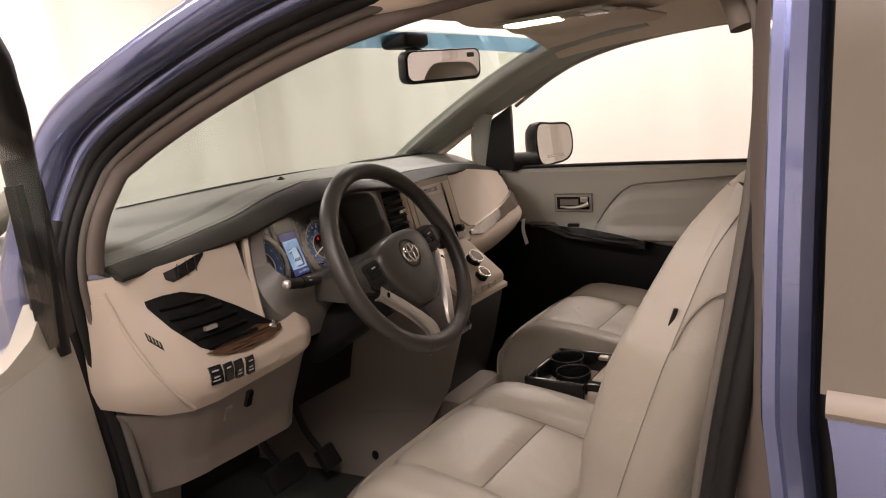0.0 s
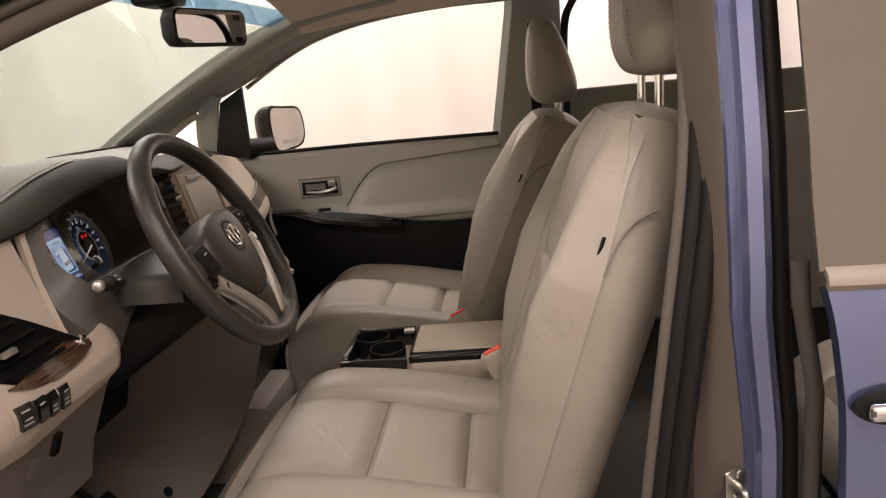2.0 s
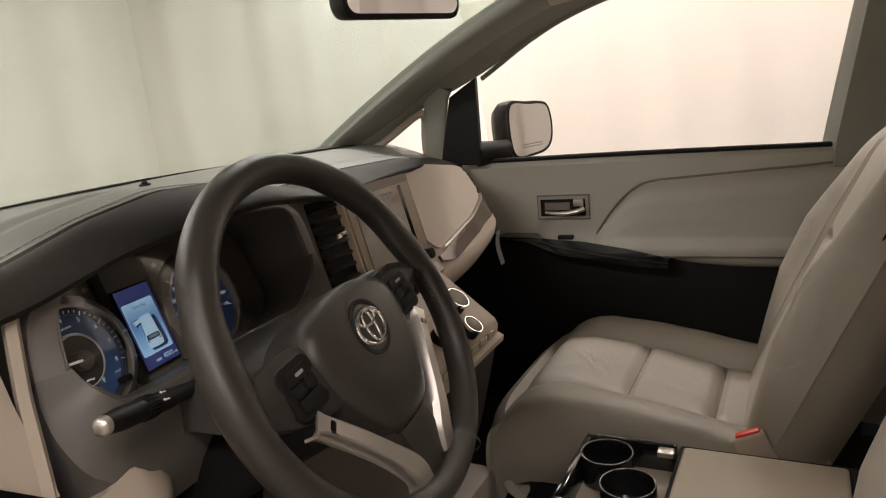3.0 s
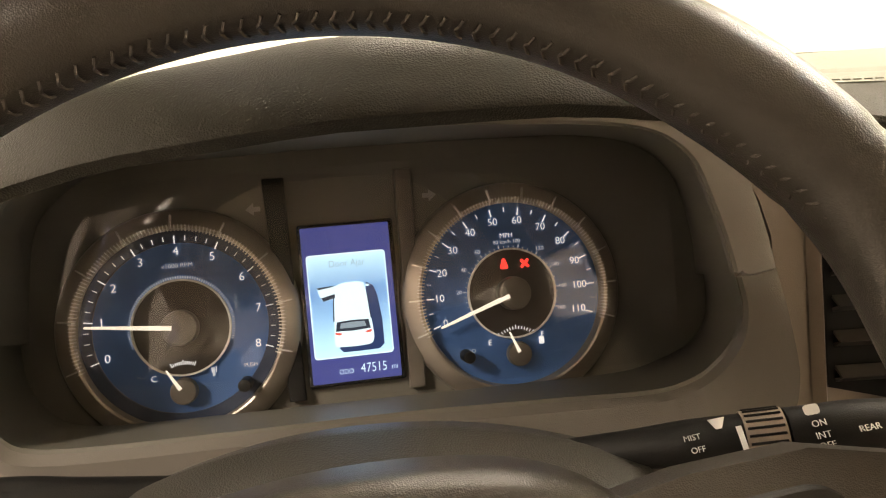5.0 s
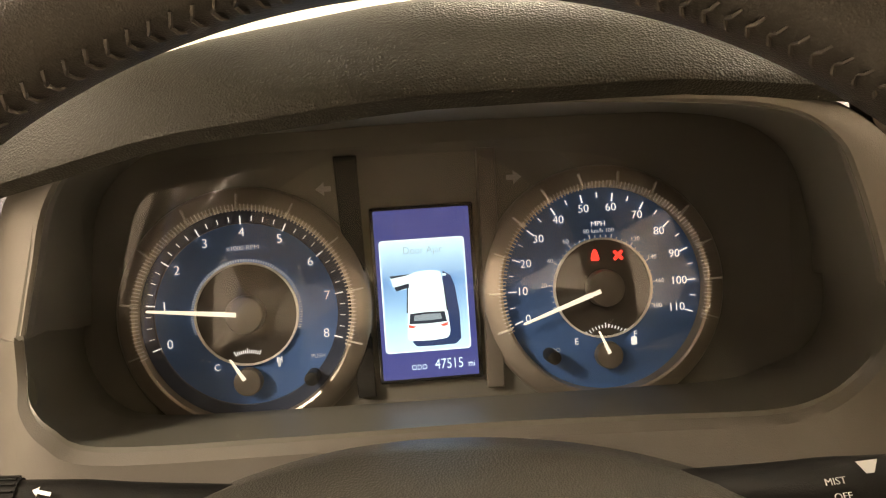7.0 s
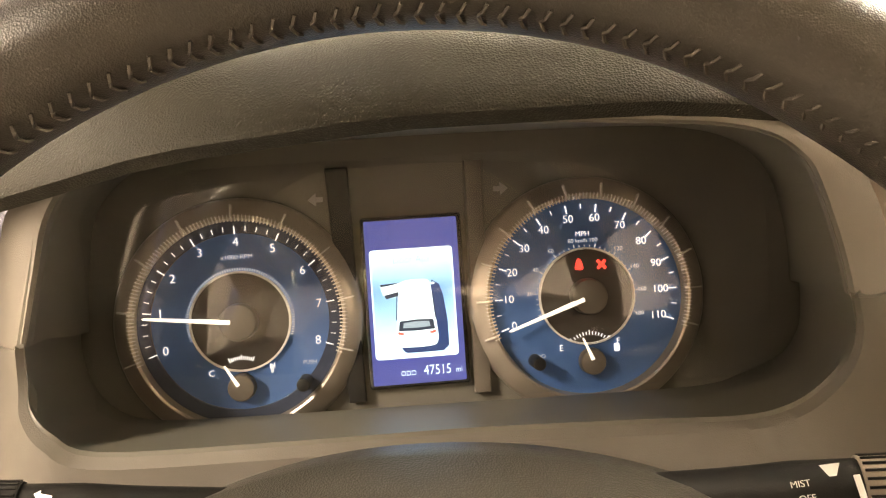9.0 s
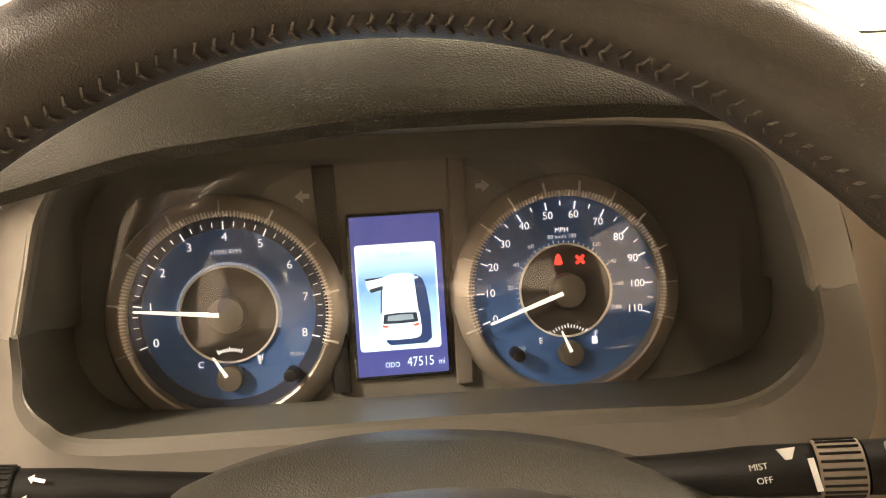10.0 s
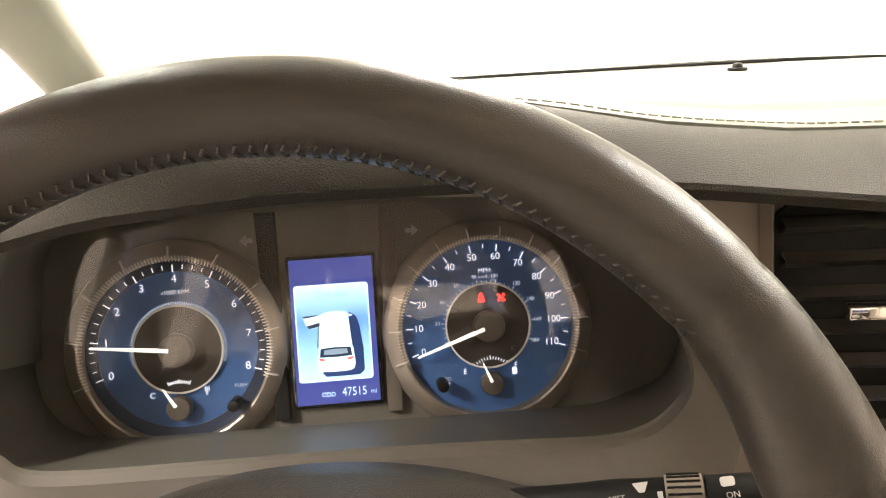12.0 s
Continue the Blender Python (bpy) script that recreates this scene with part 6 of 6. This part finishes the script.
qm = setting("quarter_frame", tube([(0.80, 0.562, 1.10), (0.790, 0.560, 1.160), (0.785, 0.552, 1.236), (0.778, 0.578, 1.236), (0.765, 0.66, 1.185), (0.755, 0.76, 1.135), (0.765, 0.79, 1.10)], 0.011, 30, 8), TAN, "tan rim of the front quarter window", "window frame")
rows = [[(0.78, y, 1.07 + 0.03 * k) for k in (0, 0.5, 1)] for y in np.linspace(0.45, 0.90, 8)]
setting("cowl_side", slab(rows, 0.03), DASH_DARK, "dark panel at the end of the dashboard", "trim panel")

# passenger rear pillar, rear side window and body side behind
rows = []
for z in np.linspace(0.45, 1.54, 16):
    x = 0.815 - tumble(z) * 0.85
    y0, y1 = lerp(z, (0.45, 1.08, 1.5), (-0.43, -0.43, -0.505)), lerp(z, (0.45, 1.08, 1.5), (-0.66, -0.635, -0.63))
    rows.append([(x + 0.03, y0, z), (x, y0 - 0.015, z), (x - 0.012, (y0 + y1) / 2, z), (x, y1 + 0.015, z), (x + 0.03, y1, z)])
setting("rear_pillar", slab(rows, 0.02), PILLAR_TRIM, "grey trim of the pillar behind the passenger door", "pillar trim")
belt = thing("passenger_seat_belt", (0.77, -0.56, 0.9), "grey seat belt webbing on the door pillar", "seat belt")
part("webbing", slab([[(0.775 - tumble(z) * 0.85, y, z) for y in (-0.545, -0.575)] for z in np.linspace(0.6, 1.42, 10)], 0.003), DARK_TRIM, belt)
part("anchor", rounded((0.70, -0.58, 1.40), (0.725, -0.54, 1.46), 0.006), TAN, belt)
setting("rear_side_panel", slab([[(0.80, y, z) for z in np.linspace(0.42, 1.075, 8)] for y in np.linspace(-2.6, -0.63, 10)], -0.03), DOOR_GREY, "grey rear side trim panel", "side panel")
setting("body_side", slab([[(0.94, y, z) for z in np.linspace(0.35, 1.07, 6)] for y in np.linspace(-2.9, -0.56, 8)], -0.02), PAINT, "dark blue painted body side", "car body")
SHADE = material("green_grey_shade", (0.30, 0.31, 0.235), 0.7, vary=0.05, coarse=10)
shade = thing("window_shade", (0.79, -1.2, 1.15), "green-grey roller shade pulled halfway up the rear side window", "window shade")
part("cloth", slab([[(0.805 - tumble(z) * 0.8, y, z) for z in np.linspace(1.08, 1.205, 4)] for y in np.linspace(-2.2, -0.66, 8)], 0.003), SHADE, shade)
part("rail", tube([(0.785, -0.66, 1.207), (0.785, -1.4, 1.207), (0.785, -2.2, 1.207)], 0.004, 8, 8), TAN, shade)
setting("rear_window_frame", tube([(0.80, -0.655, 1.09), (0.745, -0.655, 1.36), (0.72, -0.675, 1.455), (0.70, -0.74, 1.495), (0.69, -1.0, 1.505), (0.69, -2.2, 1.505)], 0.012, 30, 8), RUBBER, "dark rear window frame seal", "window frame")
tailgate = thing("tailgate", (0, -2.92, 0.35), "dark blue painted tailgate with a wide rear window", "tailgate", "", "structure")
part("lower_skin", rounded((-0.95, -2.95, 0.35), (0.95, -2.88, 1.02), 0.02, 3), PAINT, tailgate)
part("upper_skin", rounded((-0.72, -2.95, 1.52), (0.72, -2.88, 1.68), 0.02, 3), PAINT, tailgate)
for sd in (-1, 1):
    part("side_post", bar_between([(0.86, -2.915, 1.00), (0.78, -2.915, 1.25), (0.68, -2.915, 1.56)], 0.09, 0.06, (1, 0, 0), mirror=sd), PAINT, tailgate)
rg = part("window_glass", slab([[(u * (0.82 - 0.30 * (z - 1.02)), -2.91, z) for z in np.linspace(1.01, 1.53, 6)] for u in np.linspace(-1, 1, 10)], 0.004), GLASS_SIDE, tailgate, "clear rear glass")
rg.visible_shadow = False

# ---- door mirror ----
dm = thing("door_mirror", (0.86, 0.34, 1.10), "black door mirror with a heated glass and small print", "door mirror")
MM = frame_of((0.965, 0.315, 1.168), (1, -0.42, 0), (0, 0.06, 1))
shape = [(-0.085, -0.068), (0.0, -0.078), (0.062, -0.066), (0.088, -0.03), (0.090, 0.03), (0.070, 0.066), (0.0, 0.074), (-0.085, 0.070)]
loop = smooth_path([(x, y, 0) for x, y in shape], 48, closed=True)
rows = []
for s_, z in ((0.93, 0.004), (1.0, 0.006), (1.03, -0.006), (1.0, -0.04), (0.8, -0.075), (0.4, -0.09), (0.05, -0.094)):
    rows.append([MM @ Vector((p.x * s_, p.y * s_, z)) for p in loop])
part("housing", grid(rows, close_v=True, caps=True), BLACK, dm, "black mirror housing")
mg = part("mirror_glass", plate([(p.x * 0.90, p.y * 0.90) for p in loop], 0.003, None, MM @ Matrix.Translation((0, 0, 0.005))), MIRROR, dm, "mirror glass")
for k in range(2):
    part("print_line", plate(round_rect(-0.045, -0.052 + 0.007 * k, 0.04, -0.049 + 0.007 * k, 0.0008), 0.0003, None, MM @ Matrix.Translation((0, 0, 0.008))), GREY_INK, mg)
part("mirror_foot", tube([(0.80, 0.41, 1.12), (0.84, 0.37, 1.12), (0.87, 0.345, 1.125)], (0.035, 0.03, 0.025), 10, 12), BLACK, dm)

# ---- rear-view mirror and overhead console ----
rv = thing("rear_view_mirror", (0.0, 0.20, 1.50), "black rear-view mirror on a stalk under the windshield", "rear-view mirror")
RM = frame_of((0.0, 0.140, 1.445), (0.97, -0.24, 0.01), (0, -0.07, 1))
loop = [(x, y) for x, y in round_rect(-0.122, -0.037, 0.122, 0.037, 0.020, 7)]
rows = []
for s_, z in ((0.95, 0.006), (1.0, 0.006), (1.03, 0.0), (1.0, -0.02), (0.75, -0.035), (0.1, -0.038)):
    rows.append([RM @ Vector((x * (1 - (1 - s_) * 0.4), y * s_, z)) for x, y in loop])
part("housing", grid(rows, close_v=True, caps=True), BLACK, rv, "black mirror housing")
part("mirror_glass", plate([(x * 0.95, y * 0.86) for x, y in loop], 0.002, None, RM @ Matrix.Translation((0, 0.002, 0.006))), MIRROR, rv, "mirror glass")
part("compass_window", plate(round_rect(0.075, 0.016, 0.098, 0.027, 0.002), 0.001, None, RM @ Matrix.Translation((0, 0, 0.008))), GLOSS_BLACK, rv)
part("stalk", tube([(0.0, 0.165, 1.46), (-0.02, 0.21, 1.49), (-0.02, 0.235, 1.52)], (0.016, 0.010, 0.022), 14, 12), BLACK, rv)
part("camera_cover", rounded((-0.07, 0.19, 1.495), (0.03, 0.27, 1.53), 0.012, 3), BLACK, rv)

oc = thing("overhead_console", (0.02, -0.16, 1.54), "beige overhead console with a lit map lamp", "overhead console")
rows = []
for y, hw, z in ((0.045, 0.16, 1.532), (0.02, 0.20, 1.514), (-0.03, 0.215, 1.506), (-0.12, 0.22, 1.502), (-0.26, 0.22, 1.504), (-0.36, 0.20, 1.515), (-0.40, 0.17, 1.535)):
    rows.append([(0.02 + hw * u, y - 0.02 * u * u, z + 0.045 * abs(u) ** 5) for u in np.linspace(-1, 1, 21)])
part("shell", slab(rows, -0.02), HEADLINER, oc, "beige moulded shell")
rows = []
for k in range(9):
    t = math.pi * k / 8
    y, sag = -0.205 - 0.135 * math.cos(t), 0.016 * math.sin(t) ** 0.4
    rows.append([(0.06 + (0.150 - 0.02 * abs(math.cos(t)) ** 4) * u, y, 1.503 - sag * (1 - abs(u) ** 6)) for u in np.linspace(-1, 1, 15)])
holder = part("holder_lid", slab(rows, -0.006), HEADLINER, oc, "beige rounded holder lid")
part("label_plate", rounded((-0.02, -0.275, 1.4825), (0.125, -0.165, 1.4865), 0.002), SHEEN_GREY, holder, "pale rectangular insert")
part("lamp_panel", rounded((-0.185, -0.335, 1.495), (-0.105, -0.105, 1.503), 0.004, 3), DOOR_PAD, oc)
part("lit_lens", rounded((-0.175, -0.235, 1.490), (-0.125, -0.125, 1.497), 0.003), LIGHT_ON, oc, "glowing map lamp lens")
part("switch_bar", rounded((-0.172, -0.275, 1.490), (-0.120, -0.245, 1.497), 0.002), TAN, oc)
part("lens", rounded((-0.172, -0.325, 1.491), (-0.122, -0.285, 1.497), 0.002), SHEEN_GREY, oc, "unlit map lamp lens")

# ---- centre console between the seats ----
con = thing("centre_console", (0.02, -0.25, 0.42), "taupe centre console with cup holders and a sliding lid", "console")
part("body", rounded((-0.075, -0.50, 0.42), (0.135, -0.205, 0.690), 0.012, 3), TAN, con, "tan console body")
part("front_body", rounded((-0.075, -0.203, 0.42), (0.135, -0.045, 0.655), 0.012, 3), TAN, con)
for x0, x1, y0, y1 in ((-0.073, -0.062, -0.20, -0.05), (0.122, 0.133, -0.20, -0.05), (-0.060, 0.120, -0.062, -0.050)):
    part("tray_wall", rounded((x0, y0, 0.640), (x1, y1, 0.703), 0.004, 2), GLOSS_BLACK, con)
part("top_frame", rounded((-0.068, -0.455, 0.684), (0.128, -0.204, 0.704), 0.006, 3), GLOSS_BLACK, con, "gloss black frame")
part("lid", rounded((-0.052, -0.440, 0.694), (0.110, -0.212, 0.712), 0.006, 3), TAN, con, "tan sliding lid")
part("lid_lip", rounded((-0.058, -0.446, 0.692), (0.116, -0.206, 0.7075), 0.004, 2), DARK_TRIM, con)
for y, x in ((-0.100, 0.070), (-0.150, -0.010)):
    cup = Matrix.Translation((x, y, 0.660))
    bm = bmesh.new()
    ring(bm, [(0.036, 0.0), (0.0385, 0.044), (0.0395, 0.047), (0.041, 0.047), (0.042, 0.044), (0.042, 0.0)], cup, 40)
    part("cup_ring", bm, GLOSS_BLACK, con, "gloss black cup holder rim")
    bm = bmesh.new()
    disc(bm, 0.037, 0.004, cup, 36)
    part("cup_well", bm, GLOSS_BLACK, con, "deep black cup well")
part("slide_button", rounded((0.085, -0.20, 0.700), (0.105, -0.175, 0.709), 0.002), SILVER, con)


def buckle(x, y, z, tilt, label):
    b = thing("belt_buckle", (x, y, z - 0.06), label, "belt buckle", "seat belt buckles")
    m = pose(x, y, z, tilt, 0, 0)
    part("case", rounded((-0.013, -0.028, -0.07), (0.013, 0.028, 0.0), 0.006, 3, m), TAN, b, "tan plastic case")
    part("release_button", rounded((-0.008, -0.022, -0.006), (0.008, 0.018, 0.004), 0.003, 2, m), RED, b, "red release button")
    part("stem", rounded((-0.010, -0.015, -0.16), (0.010, 0.015, -0.06), 0.004, 2, m), BLACK, b)


buckle(-0.150, -0.395, 0.742, -25, "tan belt buckle with a red button beside the driver seat")
buckle(0.175, -0.30, 0.712, -25, "tan belt buckle with a red button beside the passenger seat")

# ---- driver's side: pillar, striker, sliding door, open front door ----
def outer_x(z):
    return -0.742 + tumble(z) * 0.74


rows, inner = [], []
for z in np.linspace(0.40, 1.60, 34):
    x = outer_x(z)
    low = max(0, 1.02 - z)
    w = 0.03 * min(1, low / 0.12)
    k = 0.055 * min(1, low / 0.16) - 0.04 * min(1, low / 0.16)
    inner.append([(x + 0.056, -0.664 + w * 0.4, z), (x + 0.030, -0.674 + w * 0.6, z), (x + 0.006, -0.683 + w * 0.3 - k, z), (x - 0.002, -0.690 - k, z)])
    rows.append([(x + 0.004, -0.686 - k, z), (x - 0.004, -0.690 - k, z), (x - 0.002, -0.701 - k, z), (x - 0.010, -0.707 - k, z), (x - 0.012, -0.722 - k, z), (x - 0.004, -0.732 - k, z), (x + 0.030, -0.738 - k, z), (x + 0.05, -0.750 - k, z)])
setting("door_pillar", slab(rows, -0.006), PAINT, "dark blue painted pillar behind the open front door", "car pillar")
setting("pillar_return", slab(inner, -0.006), PILLAR_CLOTH, "dark brown inner return of the door pillar", "pillar trim")
# gap shade ahead of the sliding door, made as a solid black tube
setting("pillar_gap_shade", tube([(outer_x(z) + 0.018, -0.746 - 0.015 * min(1, max(0, 1.02 - z) / 0.16), z) for z in np.linspace(0.4, 1.6, 16)], 0.012, sides=10, up=(1, 0.001, 0), raw=True), BLACK, "black strip painting the shade in the gap before the sliding door", "door seal")
setting("sliding_door_seal", tube([(outer_x(z) + 0.004, -0.763 - 0.020 * min(1, max(0, 1.04 - z) / 0.12), z) for z in np.linspace(0.4, 1.075, 14)], 0.010, sides=10, up=(1, 0.001, 0), raw=True), SEAL_CLOTH, "grey rubber edge seal of the sliding door", "door seal")
st = thing("door_striker", (-0.75, -0.69, 0.805), "zinc-plated steel door striker bolted to the pillar", "door striker")
SM = frame_of((-0.747, -0.694, 0.805), (0.35, -0.94, 0), (0, 0, 1)) @ Matrix.Diagonal((0.8, 0.8, 0.8, 1))
part("plate", plate(round_rect(-0.020, -0.034, 0.020, 0.034, 0.012), 0.005, None, SM, 0.001), STEEL, st, "steel plate")
part("loop", tube([SM @ Vector(p) for p in ((-0.004, 0.011, 0.0), (-0.006, 0.012, 0.022), (-0.008, 0.009, 0.032), (-0.008, -0.009, 0.032), (-0.006, -0.012, 0.022), (-0.004, -0.011, 0.0))], 0.0045, 24, 10), STEEL, st, "steel loop")
for y in (-0.024, 0.024):
    bm = bmesh.new()
    disc(bm, 0.007, 0.004, SM @ Matrix.Translation((0.004, y, 0.004)), 6 * 4, bevel=0.001)
    part("bolt", bm, STEEL, st)

sd_ = thing("sliding_door", (-0.88, -1.3, 0.4), "dark blue sliding rear door with tinted window and chrome handle", "car door")


def rear_skin(y, z, off=0.0):
    x = -0.815 - 0.035 * math.sin(math.pi * min(1, max(0, (z - 0.4) / 0.75))) - 0.02 * min(1, (-0.74 - y) / 0.3) + tumble(z) * 0.9
    x += 0.004 * math.exp(-((z - 1.03) / 0.008) ** 2)
    return Vector((x - off, y, z))


edge_y = key((0.35, 0.95, 1.03, 1.08), (-0.768, -0.768, -0.761, -0.752))
rows = [[rear_skin(edge_y(z) + (-1.9 - edge_y(z)) * k, z) for k in np.concatenate([[0.0, 0.004, 0.012], np.linspace(0.03, 1, 14)])] for z in np.linspace(0.38, 1.072, 26)]
part("skin", slab(rows, -0.02), PAINT, sd_, "glossy dark blue door skin")
part("belt_trim", slab([[rear_skin(y, z, o) for z, o in ((1.070, 0.002), (1.076, 0.007), (1.086, 0.007), (1.092, 0.0))] for y in np.linspace(-1.9, -0.753, 8)], -0.008), BEZEL_GREY, sd_, "satin belt moulding")
FRAME_TRIM = material("matt_window_applique", (0.13, 0.11, 0.085), 0.22, vary=0.08, coarse=8)
part("window_applique", slab([[rear_skin(y, z, 0.0) for z in np.linspace(1.088, 1.55, 8)] for y in (-0.850, -0.82, -0.77, -0.748)], -0.006), FRAME_TRIM, sd_, "matt brown-black window frame applique")
part("window_seam", tube([rear_skin(-0.853, z, 0.001) for z in np.linspace(1.088, 1.55, 10)], 0.0025, sides=6, up=(1, 0.001, 0), raw=True), BLACK, sd_)
wg = part("window_glass", slab([[rear_skin(y, z, -0.004) for z in np.linspace(1.088, 1.55, 8)] for y in np.linspace(-1.9, -0.856, 8)], 0.004), GLASS_DARK, sd_, "tinted privacy glass")
wg.visible_shadow = False
HM = frame_of(rear_skin(-0.78, 0.957, 0.004), (0, -1, 0), (0, 0, 1))
part("handle_cup", plate([(0.055 * math.cos(a) + 0.045, 0.022 * math.sin(a)) for a in np.linspace(0, 2 * math.pi, 28, endpoint=False)], 0.004, None, HM, 0.002), BLACK, sd_, "dark handle recess")
part("handle", rounded((0.0, -0.009, 0.006), (0.15, 0.009, 0.020), 0.006, 3, HM), CHROME, sd_, "chrome door handle")

setting("sill", rounded((-0.93, -0.56, 0.32), (-0.79, 0.36, 0.425), 0.02, 3), PAINT, "dark blue painted door sill", "car sill")

od = thing("driver_door", (-0.92, 0.36, 0.5), "open driver door with a grey inner panel and black window frame", "car door")
DM = frame_of((-0.940, 0.262, 0.0), (-0.76, -0.65, 0), (0, 0, 1))  # local x from the hinge to the latch, y up, z to the inside


def door_in(s, z, off=0.0):
    d = lerp(z, (0.35, 0.6, 0.85, 1.0, 1.08, 1.15), (0.03, 0.09, 0.115, 0.07, 0.04, 0.02)) * lerp(s, (0, 0.05, 0.15, 0.4), (0.25, 0.45, 0.65, 1.0))
    return DM @ Vector((s, z, -(d + off)))


rows = [[door_in(s, z) for z in np.linspace(0.38, lerp(s, (0, 0.015, 0.05, 0.10, 0.16, 0.4), (1.05, 1.125, 1.142, 1.118, 1.100, 1.09)), 22)] for s in np.concatenate([[0.0, 0.01, 0.025], np.linspace(0.05, 1.10, 14)])]
part("inner_panel", slab(rows, -0.03), DOOR_GREY, od, "grey inner door panel")
rows = [[DM @ Vector((s, z, 0.03 + 0.03 * math.sin(math.pi * (z - 0.35) / 0.8))) for z in np.linspace(0.35, 1.09, 10)] for s in np.linspace(0.0, 1.12, 10)]
part("outer_skin", slab(rows, 0.02), PAINT, od, "dark blue painted outer skin")
part("window_frame", tube([DM @ Vector(p) for p in ((0.055, 1.06, -0.01), (0.050, 1.20, -0.014), (0.055, 1.34, -0.02), (0.09, 1.43, -0.035), (0.20, 1.50, -0.06), (0.60, 1.535, -0.09), (1.02, 1.53, -0.09), (1.08, 1.30, -0.06), (1.09, 1.08, -0.02))], 0.022, 50, 10), BLACK, od, "black window frame")
part("sail", slab([[DM @ Vector((s, z, -0.012)) for z in np.linspace(1.08, 1.31, 4)] for s in (0.012, 0.06, 0.095)], 0.014), BLACK, od, "black mirror sail")
dg = part("window_glass", slab([[DM @ Vector((s, z, -0.03 - 0.10 * (z - 1.08))) for z in np.linspace(1.08, lerp(s, (0.09, 0.35, 0.7), (1.37, 1.47, 1.51)), 6)] for s in np.linspace(0.09, 1.07, 8)], 0.004), GLASS_SIDE, od, "clear side glass")
dg.visible_shadow = False
